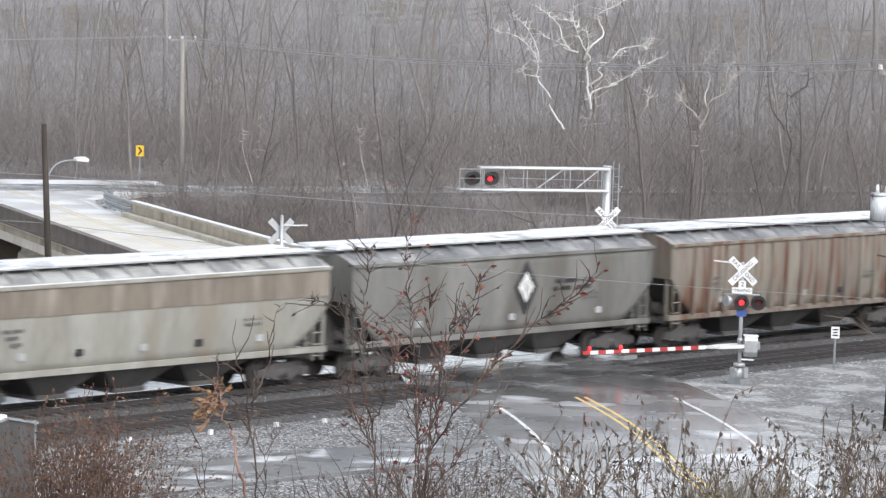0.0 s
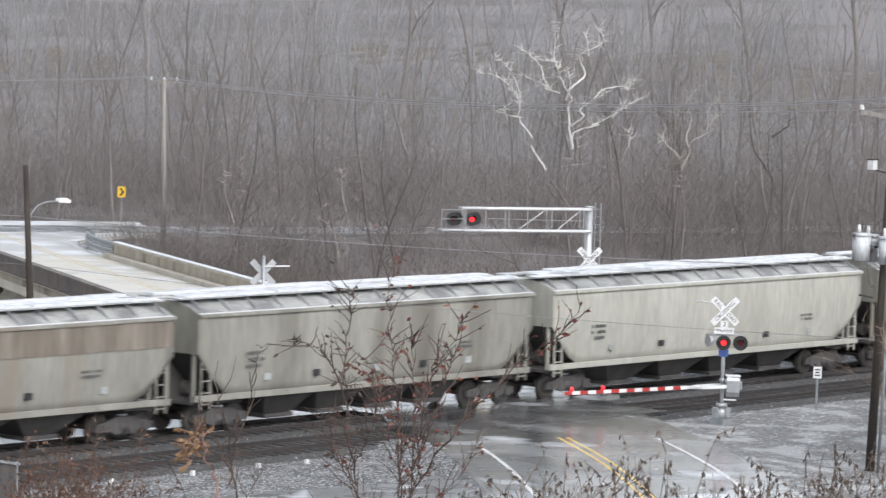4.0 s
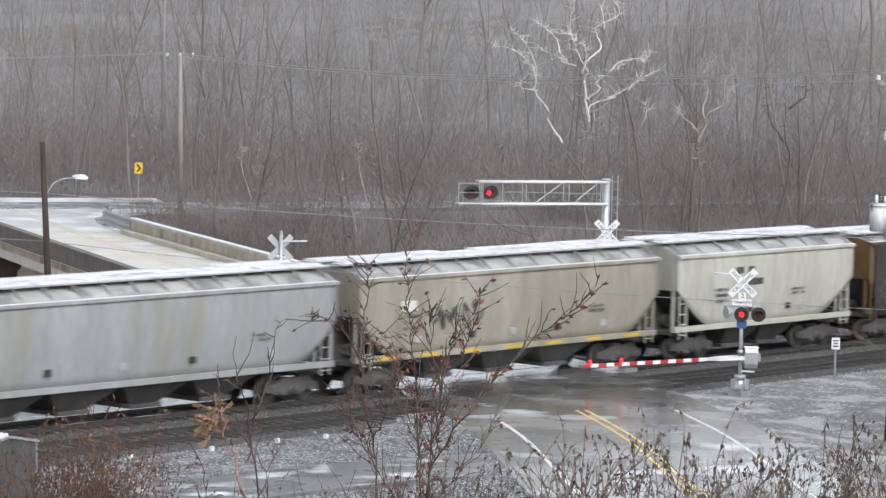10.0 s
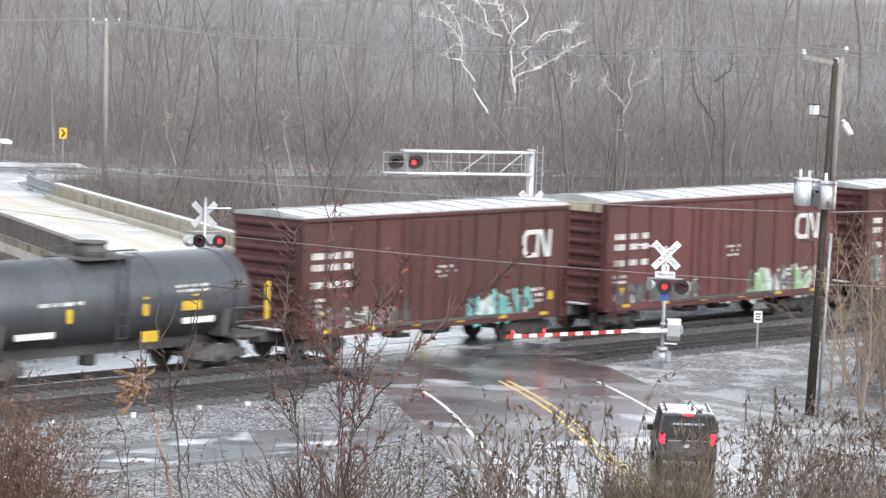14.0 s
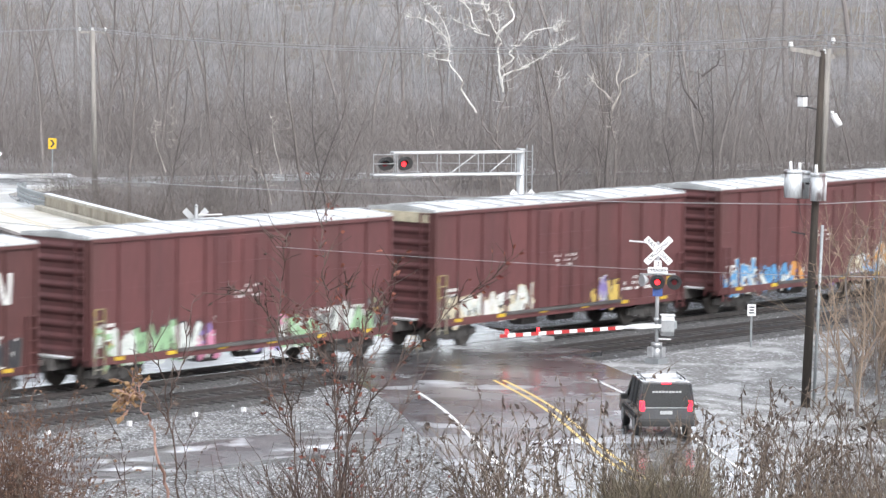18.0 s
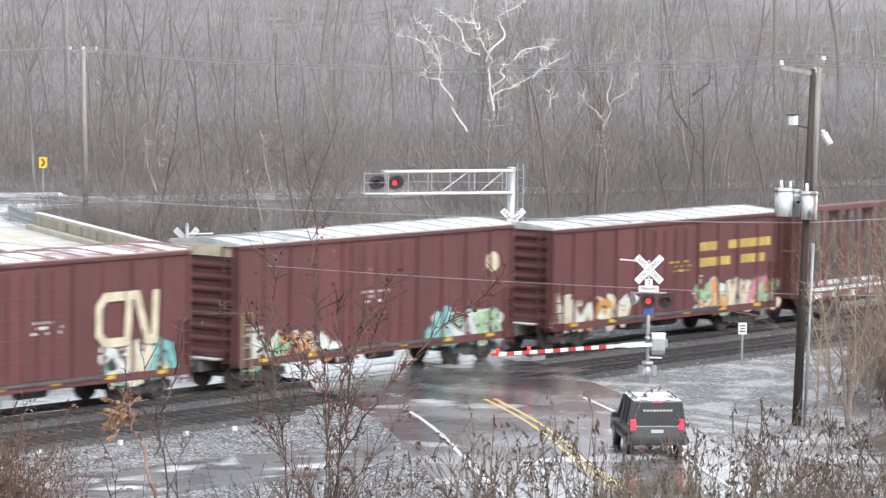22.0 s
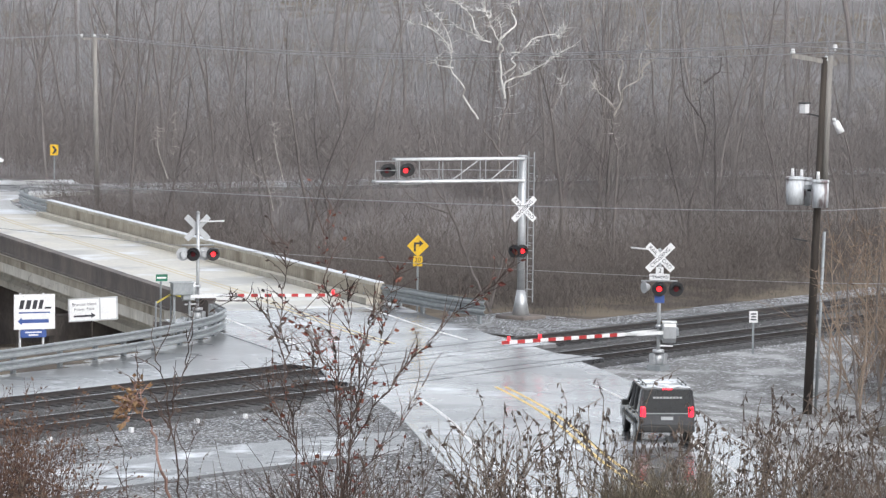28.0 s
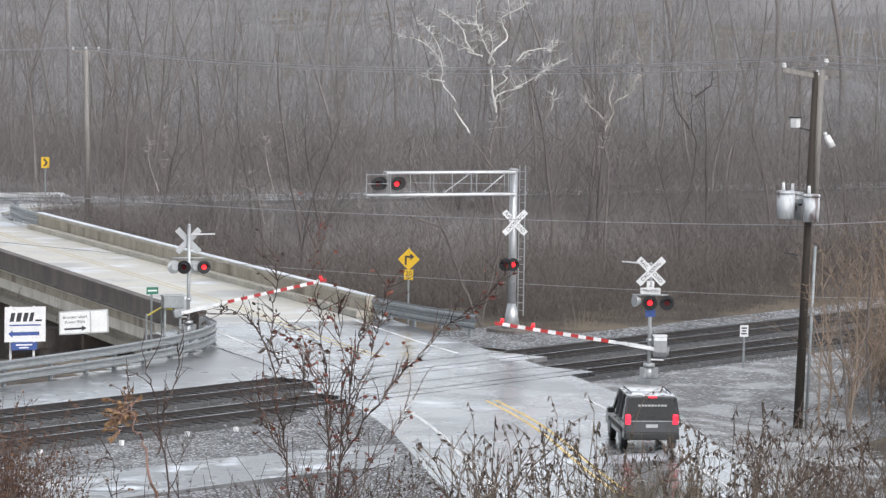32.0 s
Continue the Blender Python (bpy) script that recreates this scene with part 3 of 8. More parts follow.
        bot = [bm.verts.new((x + a * 0.62, b * 0.75, 0.42)) for a, b in ((-1, -1), (1, -1), (1, 1), (-1, 1))]
        for j in range(4):
            bm.faces.new((top[j], top[(j + 1) % 4], bot[(j + 1) % 4], bot[j]))
        bm.faces.new(bot)
        ch = part("discharge_chute", bm, CAR[end], car)
        part("outlet_gate", box(B(), (x - 0.68, -0.85, 0.28), (x + 0.68, 0.85, 0.42), 0.02), CAR[end], ch)
    # stencils and small placards
    text_rows(car, "lettering", -hx + 2.6, 2.35, 0.75, 0.62, 3, -1.598, marks, seed + 1, "small dark stencilled lettering")
    text_rows(car, "lettering", hx - 3.6, 2.3, 0.8, 0.3, 2, -1.59, marks, seed + 2, "small dark stencilled lettering")
    for i in range(5):
        x = -hx + 3.2 + (2 * hx - 6.4) * i / 4 + rng.uniform(-0.3, 0.3)
        plate(car, "placard", x, 1.75, 0.32, 0.22, -1.53, "marking_black" if i % 2 else "galvanised_roof", "small bolted placard")
    return car


def boxcar(L, body, label, h=4.98, graffiti=(), roof="galvanised_roof", seed=0, logo=None, letters="marking_white", snow=0.78, pale_ends=False, ribs=12, blocks=False):
    """A fifty-foot boxcar with ribbed sides, plug door, corrugated ends and a panelled roof."""
    rng = random.Random(seed)
    car = thing("boxcar", label, "boxcar", "train cars")
    hx, W2 = L / 2 - 1.13, 1.50
    eave = h - 0.20
    part("body", box(B(), (-hx, -W2, 0.98), (hx, W2, eave), 0.02), CAR[body], car)
    # roof: two low slopes with raised ribs
    bm = B()
    prism(bm, [(-W2 - 0.04, eave), (W2 + 0.04, eave), (W2 + 0.04, eave + 0.06), (0, h - 0.03), (-W2 - 0.04, eave + 0.06)], -hx - 0.03, hx + 0.03)
    rf = part("roof", bm, CAR[roof], car)
    k = 13
    for i in range(k):
        x = -hx + 2 * hx * (i + 0.0) / (k - 1)
        x = min(max(x, -hx + 0.06), hx - 0.06)
        bm = B()
        for s in (-1, 1):
            beam(bm, (x, s * (W2 + 0.03), eave + 0.08), (x, 0, h), 0.09, 0.07)
        part("roof_rib", bm, CAR[roof], rf)
    if snow:
        for i in range(k - 1):
            a, b = -hx + 2 * hx * i / (k - 1) + 0.1, -hx + 2 * hx * (i + 1) / (k - 1) - 0.1
            if rng.random() < snow:
                bm = B()
                prism(bm, [(-W2, eave + 0.07), (0, h - 0.02), (W2, eave + 0.07), (W2, eave + 0.10), (0, h + 0.01), (-W2, eave + 0.10)], a, b)
                part("snow_cap", bm, CAR["roof_snow"], rf, "thin wet snow between the roof ribs")
    # side posts, sills and door
    for s in (-1, 1):
        for i in range(ribs):
            x = -hx + 2 * hx * i / (ribs - 1)
            x = min(max(x, -hx + 0.08), hx - 0.08)
            if abs(x) < 1.7:
                continue
            part("side_post", box(B(), (x - 0.05, min(s * W2, s * (W2 + 0.07)), 1.0), (x + 0.05, max(s * W2, s * (W2 + 0.07)), eave - 0.02), 0.012), CAR[body], car)
        part("side_sill", box(B(), (-hx, min(s * (W2 - 0.05), s * (W2 + 0.05)), 0.80), (hx, max(s * (W2 - 0.05), s * (W2 + 0.05)), 1.06), 0.015), CAR[body], car)
        part("top_chord", box(B(), (-hx, min(s * W2, s * (W2 + 0.09)), eave - 0.10), (hx, max(s * W2, s * (W2 + 0.09)), eave + 0.02), 0.015), CAR[body], car)
        d = part("plug_door", box(B(), (-1.55, min(s * W2, s * (W2 + 0.06)), 1.10), (1.55, max(s * W2, s * (W2 + 0.06)), eave - 0.2), 0.02), CAR[body], car)
        for x in (-0.95, -0.3, 0.35, 1.0):
            bm = B()
            tube(bm, (x, s * (W2 + 0.10), 1.15), (x, s * (W2 + 0.10), eave - 0.3), 0.025, n=6)
            part("lock_rod", bm, CAR[body], d)
        for z in (1.75, 2.4, 3.05, 3.7):
            part("door_rib", box(B(), (-1.5, min(s * (W2 + 0.06), s * (W2 + 0.085)), z - 0.035), (1.5, max(s * (W2 + 0.06), s * (W2 + 0.085)), z + 0.035)), CAR[body], d)
        for z in (2.05, 3.15):
            part("belt_seam", box(B(), (-hx + 0.05, min(s * W2, s * (W2 + 0.012)), z - 0.025), (hx - 0.05, max(s * W2, s * (W2 + 0.012)), z + 0.025)), CAR[body], car)
        part("door_track", box(B(), (-3.4, min(s * W2, s * (W2 + 0.11)), 0.98), (3.4, max(s * W2, s * (W2 + 0.11)), 1.09)), CAR["car_dirt_and_shade"], car)
    # corrugated ends
    for s in (-1, 1):
        for i in range(9):
            z = 1.25 + i * (eave - 1.5) / 8
            bm = B()
            x = s * hx
            prism(bm, [(x, z - 0.13), (x + s * 0.07, z - 0.03), (x + s * 0.07, z + 0.03), (x, z + 0.13)], -1.36, 1.36, "y")
            part("end_corrugation", bm, CAR[body], car)
        if pale_ends:
            part("end_patch", box(B(), (min(s * hx, s * (hx + 0.085)), -1.3, eave - 0.35), (max(s * hx, s * (hx + 0.085)), 1.3, eave)), CAR["paint_cream"], car, "pale repainted patch under the roof")
        ladder(car, s * (hx - 0.35), -W2 - 0.13, 0.55, 2.6, "y", CAR["dull_yellow"] if s < 0 and rng.random() < 0.2 else CAR[body])
        ladder(car, s * (hx + 0.12), -1.2, 0.8, eave, "x", CAR[body])
        part("crossover_platform", box(B(), (min(s * hx, s * (hx + 0.35)), -0.9, 1.02), (max(s * hx, s * (hx + 0.35)), 0.9, 1.07)), CAR["galvanised_roof"], car)
        truck(car, s * (L / 2 - 2.75))
        coupler(car, s * (hx + 0.45), s)
    part("centre_sill", box(B(), (-hx - 0.5, -0.25, 0.62), (hx + 0.5, 0.25, 0.98)), CAR["car_dirt_and_shade"], car)
    part("valve_box", box(B(), (-1.6, -0.9, 0.45), (-0.7, -0.3, 0.85), 0.03), CAR["car_dirt_and_shade"], car)
    part("air_reservoir", tube(B(), (0.3, -0.7, 0.66), (1.5, -0.7, 0.66), 0.2, n=10), CAR["car_dirt_and_shade"], car)
    y = -W2 - 0.012
    for r_, z_ in enumerate((3.52, 3.14, 2.55) if blocks else ()):
        for g_, (a_, n_) in enumerate(((0.55, 3), (1.35, 3), (2.2, 2))):
            bm = B()
            for i in range(n_):
                box(bm, (-hx + a_ + 0.21 * i, y - 0.007, z_ - 0.11), (-hx + a_ + 0.21 * i + rng.uniform(0.13, 0.17), y, z_ + 0.11))
            tagged(part("lettering", bm, CAR[letters], car, "pale stencilled lettering"), kind="stuff")
    text_rows(car, "lettering", -hx + 0.9, 1.95, 0.8, 0.4, 2, y, letters, seed + 3, "small pale stencilled data", 0.7)
    text_rows(car, "lettering", rng.uniform(-0.5, 0.8), 2.75, 1.3, 0.5, 3, y - 0.09, letters, seed + 5, "small pale stencilled data", 0.35)
    text_rows(car, "lettering", hx - 2.6, 1.65, 2.4, 0.6, 3, y, letters, seed + 4, "small pale stencilled data", 0.5)
    plate(car, "side_placard", hx - 0.9, 1.6, 0.28, 0.3, y, "safety_yellow", "small yellow reflective placard")
    plate(car, "side_placard", -hx + 1.1, 1.5, 0.28, 0.3, y, "safety_yellow", "small yellow reflective placard")
    if logo:
        logo(car, hx, y)
    for g in graffiti:
        spray(car, *g, y=y - 0.012, seed=seed)
    return car


def ribbon(bm, pts, w, y0, y1):
    """A flat bent stroke in the plane of a car's side."""
    for (ax_, az_), (bx_, bz_) in zip(pts, pts[1:]):
        d = Vector((bx_ - ax_, bz_ - az_))
        if d.length < 1e-4:
            continue
        d.normalize()
        n = Vector((-d.y, d.x)) * w / 2
        A, C = Vector((ax_, az_)) - d * w * 0.4, Vector((bx_, bz_)) + d * w * 0.4
        prism(bm, [(p.x, p.y) for p in (A - n, C - n, C + n, A + n)], y0, y1, "y")


def bent_stroke(rng, n):
    """A random zigzag in the unit square."""
    up_ = rng.random() < 0.5
    pts = []
    for k in range(n):
        pts.append((min(max((k + rng.uniform(-0.7, 0.7)) / (n - 1), 0), 1), rng.uniform(0.6, 1.0) if up_ else rng.uniform(0.0, 0.4)))
        up_ = not up_ if rng.random() < 0.8 else up_
    return pts


def scrawl(car, x, z, w, h, n, y, material, seed, stroke=0.09):
    """A loose tag of thin bent strokes."""
    rng = random.Random(seed)
    bm = B()
    for i in range(n):
        x0, ww = x - w / 2 + w * i / n, w / n * 0.85
        g = bent_stroke(rng, 5)
        ribbon(bm, [(x0 + a * ww + rng.uniform(-0.05, 0.05), z - h / 2 + b * h * rng.uniform(0.85, 1.1)) for a, b in g], stroke, y - 0.006 - 0.0004 * i, y)
    part("sprayed_tag", bm, CAR[material], car, "dark scrawled tag")


def spray(car, x, z, w, h, colors, y=-1.5, seed=0):
    """Sprayed letter-like forms with no meaning: a cloudy ground, outlined fat strokes, pale glints and drips."""
    rng = random.Random(seed * 7 + int(x * 10))

    def blob(bm, cx, cz, rx, rz, depth, n=10, rough=0.25):
        ph = rng.uniform(0, 6.28)
        prism(bm, [(cx + math.cos(t) * rx * (1 + rough * math.sin(2 * t + ph) * rng.uniform(0.3, 1)), cz + math.sin(t) * rz * (1 + rough * math.cos(3 * t + ph) * rng.uniform(0.3, 1))) for t in (2 * math.pi * k / n for k in range(n))], y - depth, y + 0.004, "y")

    lo, hi = z - h / 2, z + h / 2
    for c_, col in enumerate(dict.fromkeys(colors + ("paint_pale",))):
        bm = B()
        for i in range(int(w / 0.34)):
            blob(bm, x + rng.uniform(-0.5, 0.5) * w, rng.uniform(lo + 0.05 * h, hi - 0.3 * h), rng.uniform(0.1, 0.36), h * rng.uniform(0.07, 0.22), 0.0003 * (i % 5) + 0.0004 * c_)
        tagged(part("sprayed_ground", bm, CAR[col], car, "cloud of sprayed paint behind the tag"), kind="stuff")
    n = max(3, int(w / (h * 0.72)))
    for i in range(n):
        x0, ww = x - w / 2 + w * i / n, w / n * 0.98
        hh, z0 = h * rng.uniform(0.82, 1.05), lo + rng.uniform(-0.05, 0.06) * h
        lean = rng.uniform(-0.12, 0.12)
        pts = [(x0 + (a * 1.2 - 0.1 + lean * b) * ww, z0 + b * hh) for a, b in bent_stroke(rng, rng.randint(4, 6))]
        st = rng.uniform(0.15, 0.22) * min(h, ww * 1.3)
        edge, fill, glint = B(), B(), B()
        ribbon(edge, pts, st * 1.45, y - 0.003 - 0.0003 * (i % 3), y + 0.002)
        ribbon(fill, pts, st, y - 0.005 - 0.0003 * (i % 3), y + 0.001)
        for k in range(6):
            blob(glint, x0 + rng.random() * ww, z0 + rng.random() * hh, rng.uniform(0.025, 0.09), rng.uniform(0.03, 0.12) * h, 0.0062 + 0.0002 * k, 7)
        tagged(part("sprayed_outline", edge, CAR[rng.choice(("marking_black", "car_dirt_and_shade", "paint_pale", colors[0]))], car), kind="stuff")
        tagged(part("sprayed_shape", fill, CAR[colors[i % max(len(colors) - 1, 1)]], car), kind="stuff")
        tagged(part("sprayed_glint", glint, CAR[rng.choice(colors + ("paint_pale", "marking_black", "marking_white"))], car), kind="stuff")


def tank_car(L, label):
    car = thing("tank_car", label, "tank car", "train cars")
    hx, R, zc = L / 2 - 0.75, 1.40, 2.43
    bm = B()
    prof = [(-hx, 0.02)] + [(-hx + 0.5 * (1 - math.cos(a)), R * math.sin(a)) for a in (k * math.pi / 12 for k in range(1, 7))]
    prof += [(-p[0], p[1]) for p in prof[::-1]]
    rings = [[bm.verts.new((x, r * math.cos(t), zc + r * math.sin(t))) for t in (2 * math.pi * i / 40 for i in range(40))] for x, r in prof]
    for A, C in zip(rings, rings[1:]):
        for i in range(40):
            bm.faces.new((A[i], A[(i + 1) % 40], C[(i + 1) % 40], C[i])).smooth = True
    bm.faces.new(rings[0])
    bm.faces.new(rings[-1])
    part("tank", bm, CAR["tank_black"], car)
    for x in (-hx + 1.1, -1.9, 1.9, hx - 1.1):
        bm = B()
        prev = None
        for i in range(41):
            t = 2 * math.pi * i / 40
            cur = [bm.verts.new((x + dx, rr * math.cos(t), zc + rr * math.sin(t))) for dx, rr in ((-0.06, R), (-0.06, R + 0.02), (0.06, R + 0.02), (0.06, R))]
            if prev:
                for j in range(3):
                    bm.faces.new((prev[j], prev[j + 1], cur[j + 1], cur[j]))
            prev = cur
        part("tank_band", bm, CAR["tank_black"], car)
    dome = part("valve_dome", tube(tube(B(), (0, 0, zc + R - 0.1), (0, 0, zc + R + 0.40), 0.5, n=20), (0, 0, zc + R + 0.40), (0, 0, zc + R + 0.47), 0.56, n=20), CAR["car_dirt_and_shade"], car)
    part("top_platform", box(B(), (-1.15, -0.95, zc + R - 0.06), (1.15, 0.95, zc + R), 0.02), CAR["car_dirt_and_shade"], car, "dark grated platform round the dome")
    for y in (-0.95, 0.95):
        bm = B()
        for x in (-1.1, 0.0, 1.1):
            tube(bm, (x, y, zc + R - 0.05), (x, y, zc + R + 0.22), 0.03, n=6)
        tube(bm, (-1.1, y, zc + R + 0.22), (1.1, y, zc + R + 0.22), 0.03, n=6)
        part("toe_rail", bm, CAR["car_dirt_and_shade"], car)
    part("centre_sill", box(B(), (-hx - 0.1, -0.3, 0.72), (hx + 0.1, 0.3, 1.14)), CAR["car_dirt_and_shade"], car)
    for s in (-1, 1):
        part("end_platform", box(B(), (min(s * (hx - 1.2), s * (hx + 0.45)), -1.4, 1.02), (max(s * (hx - 1.2), s * (hx + 0.45)), 1.4, 1.12)), CAR["car_dirt_and_shade"], car)
        bm = B()
        prism(bm, [(-1.2, 1.1), (1.2, 1.1), (1.35, 2.0), (0.9, 1.75), (-0.9, 1.75), (-1.35, 2.0)], s * (hx - 1.4) - 0.15, s * (hx - 1.4) + 0.15)
        part("saddle", bm, CAR["car_dirt_and_shade"], car)
        for y in (-1.38, 1.38):
            for x in (hx - 1.1, hx - 0.3, hx + 0.4):
                part("rail_post", beam(B(), (s * x, y, 1.1), (s * x, y, 2.0), 0.04, 0.04), CAR["car_dirt_and_shade"], car)
            for z in (1.55, 2.0):
                part("grab_rail", beam(B(), (s * (hx - 1.1), y, z), (s * (hx + 0.4), y, z), 0.04, 0.04), CAR["car_dirt_and_shade"], car)
        plate(car, "end_marker", s * (hx + 0.38), 2.2, 0.2, 1.25, -1.42, "safety_yellow", "tall yellow reflective marker")
        truck(car, s * (L / 2 - 2.2))
        coupler(car, s * (hx + 0.25), s)
    ladder(car, 0.0, -1.5, 0.8, zc + R, "y", CAR["tank_black"])
    y = -R - 0.006
    for x, z_, w_, h_ in ((-2.2, zc - 0.2, 0.24, 0.62), (1.2, zc - 0.15, 0.24, 0.6), (3.3, zc - 0.2, 0.85, 0.36), (3.5, zc - 0.02, 0.4, 0.3), (1.6, zc - 1.15, 0.75, 0.35)):
        plate(car, "reflector", x, z_, w_, h_, y + 0.02 if z_ > zc - 0.6 else -1.2, "safety_yellow", "yellow reflective panel")
    for x, z_, w_ in ((-3.7, zc - 0.45, 1.9), (-3.6, zc - 0.85, 1.7), (3.7, zc - 0.72, 1.5), (4.9, zc - 0.05, 0.8)):
        plate(car, "data_panel", x, z_, w_, 0.2, y + 0.14 if z_ > zc - 0.6 else -1.30, "marking_white", "white stencilled data line")
    text_rows(car, "lettering", -2.6, zc + 0.1, 1.9, 0.22, 1, y, "marking_white", 11, "white stencilled lettering")
    text_rows(car, "lettering", 3.3, zc + 0.25, 1.5, 0.5, 3, y + 0.03, "marking_white", 12, "white stencilled lettering")
    part("outlet_valve", tube(B(), (0, 0, 0.35), (0, 0, 1.2), 0.28, n=14), CAR["car_dirt_and_shade"], car)
    return car


def centerbeam_car(L, label):
    """An empty lumber flatcar: a centre truss of posts and braces between two bulkheads."""
    car = thing("lumber_flatcar", label, "flatcar", "train cars")
    hx = L / 2 - 0.6
    red = CAR["flatcar_red"]
    for s in (-1, 1):
        part("snow_cap", box(B(), (-hx + 1.6, min(s * 0.5, s * 1.36), 1.12), (hx - 1.9, max(s * 0.5, s * 1.36), 1.18), 0.02), CAR["roof_snow"], car, "wet snow on the empty deck")
    part("deck", box(B(), (-hx, -1.4, 0.95), (hx, 1.4, 1.12), 0.02), red, car)
    for s in (-1, 1):
        part("side_sill", box(B(), (-hx, min(s * 1.32, s * 1.46), 0.82), (hx, max(s * 1.32, s * 1.46), 1.18), 0.015), red, car)
    part("centre_sill", box(B(), (-hx, -0.3, 0.5), (hx, 0.3, 0.95)), red, car)
    part("top_chord", box(B(), (-hx, -0.34, 4.22), (hx, 0.34, 4.42), 0.03), red, car)
    n = 17
    xs = [-hx + 0.9 + (2 * hx - 1.8) * i / (n - 1) for i in range(n)]
    for i, x in enumerate(xs):
        bm = B()
        beam(bm, (x, -0.42, 1.1), (x, -0.2, 4.25), 0.12, 0.10)
        beam(bm, (x, 0.42, 1.1), (x, 0.2, 4.25), 0.12, 0.10)
        part("truss_post", bm, red, car)
        if i % 2 and i < n - 1:
            for q in (-1, 1):
                if 0 <= i + q < n:
                    bm = B()
                    beam(bm, (x, 0, 4.2), (xs[i + q], 0, 1.15), 0.08, 0.08)
                    part("diagonal_brace", bm, red, car)
        plate(car, "load_pad", x + 0.42, 1.02, 0.5, 0.22, -1.462, "marking_white", "small white stencil panel") if i < n - 1 else None
    for s in (-1, 1):
        b = part("bulkhead", box(B(), (min(s * (hx - 0.38), s * hx), -1.45, 1.0), (max(s * (hx - 0.38), s * hx), 1.45, 4.46), 0.02), red, car)
        for y in (-1.1, -0.55, 0, 0.55, 1.1):
            part("bulkhead_rib", box(B(), (min(s * hx, s * (hx + 0.07)), y - 0.06, 1.0), (max(s * hx, s * (hx + 0.07)), y + 0.06, 4.4)), red, b)
        truck(car, s * (L / 2 - 2.9))
        coupler(car, s * (hx - 0.05), s)
        ladder(car, s * (hx - 0.2), -1.5, 0.6, 4.4, "y", red, 0.3)
    for sx in (-hx + 0.9, hx - 1.2):
        gm = B()
        box(gm, (sx - 0.65, -0.62, 1.12), (sx + 0.65, -0.50, 4.3))
        gp = part("end_panel", gm, red, car)
        text_rows(car, "lettering", sx, 2.9, 0.75, 2.6, 9, -0.626, "marking_white", 31, "white stencilled lettering in a column", 0.8)
    return car


def emblem_diamond(car, x, z, y):
    """A dark diamond with a white four-leaf pattern, drawn as plain shapes."""
    d = part("emblem", prism(B(), [(x, z + 0.95), (x + 0.62, z), (x, z - 0.95), (x - 0.62, z)], y - 0.008, y, "y"), CAR["marking_black"], car, "dark diamond emblem with pale leaves")
    for dx, dz in ((0, 0.28), (0.22, 0), (0, -0.28), (-0.22, 0)):
        part("emblem_leaf", prism(B(), [(x + dx, z + dz + 0.26), (x + dx + 0.19, z + dz), (x + dx, z + dz - 0.26), (x + dx - 0.19, z + dz)], y - 0.012, y - 0.006, "y"), CAR["marking_white"], d)


def emblem_bent(x, z, s, colour="marking_white"):
    """Two fat bent strokes side by side, as a plain shape."""
    def draw(car, hx, y):
        path = [Vector((hx * x + a * s, z + b * s)) for a, b in ((0.8, 0.5), (0.2, 0.5), (0.0, 0.3), (0.0, -0.3), (0.2, -0.5), (0.88, -0.5), (0.95, 0.5), (1.18, 0.5), (1.5, -0.5), (1.72, -0.5), (1.78, 0.58))]
        bm = B()
        rows = []
        for i, p in enumerate(path):
            d0 = (p - path[max(i - 1, 0)]).normalized() if i else (path[1] - p).normalized()
            d1 = (path[min(i + 1, len(path) - 1)] - p).normalized() if i + 1 < len(path) else d0
            n0, n1 = Vector((-d0.y, d0.x)), Vector((-d1.y, d1.x))
            m = (n0 + n1).normalized()
            m = m * min(0.1 * s / max(m.dot(n0), 0.4), 0.2 * s)
            rows.append([bm.verts.new((q.x, k, q.y)) for q in (p + m, p - m) for k in (-1.572, -1.586)])
        for A, C in zip(rows, rows[1:]):
            for i, j in ((0, 1), (1, 3), (3, 2), (2, 0)):
                bm.faces.new((A[i], A[j], C[j], C[i]))
        part("emblem", bm, CAR[colour], car, "pale emblem of one bent stroke")
    return draw


def emblem_disc(x, z, r):
    def draw(car, hx, y):
        part("emblem", tube(B(), (x * hx, y, z), (x * hx, y - 0.008, z), r, n=24), CAR["paint_cream"], car, "faded round emblem")
    return draw


def emblem_block(x, z, w, h, colour):
    def draw(car, hx, y):
        text_rows(car, "lettering", x * hx, z, w, h, 2, y, colour, 77, "large worn capital lettering", 0.85)
    return draw


# --- the train: joints between cars, as places along the track at 16 s
JOINTS = [-289.5, -271.3, -253.6, -236.42, -219.18, -198.8, -181.02, -160.95, -140.1, -120.92, -100.75, -83.55, -71.37, -54.3, -39.85, -23.25, -6.25, 10.9, 27.72, 44.63, 61.4, 78.17, 94.9, 111.33, 134.1]
SPANS = [b - a for a, b in zip(JOINTS, JOINTS[1:])]
TRAIN = []
LENGTH = iter(SPANS)


def add(car):
    TRAIN.append(car)
    return car


add(covered_hopper(next(LENGTH), 3, "white_hopper_paint", "dirty white covered hopper car with snow on its roof walk", seed=1))
add(covered_hopper(next(LENGTH), 3, "tan_hopper_paint", "cream covered hopper car with a rusty band under the roof", seed=2, stripe="brown_band"))
c = add(covered_hopper(next(LENGTH), 3, "grey_hopper_paint", "grimy grey covered hopper car with a dark diamond emblem", seed=3))
emblem_diamond(c, 0.9, 2.75, -1.60)
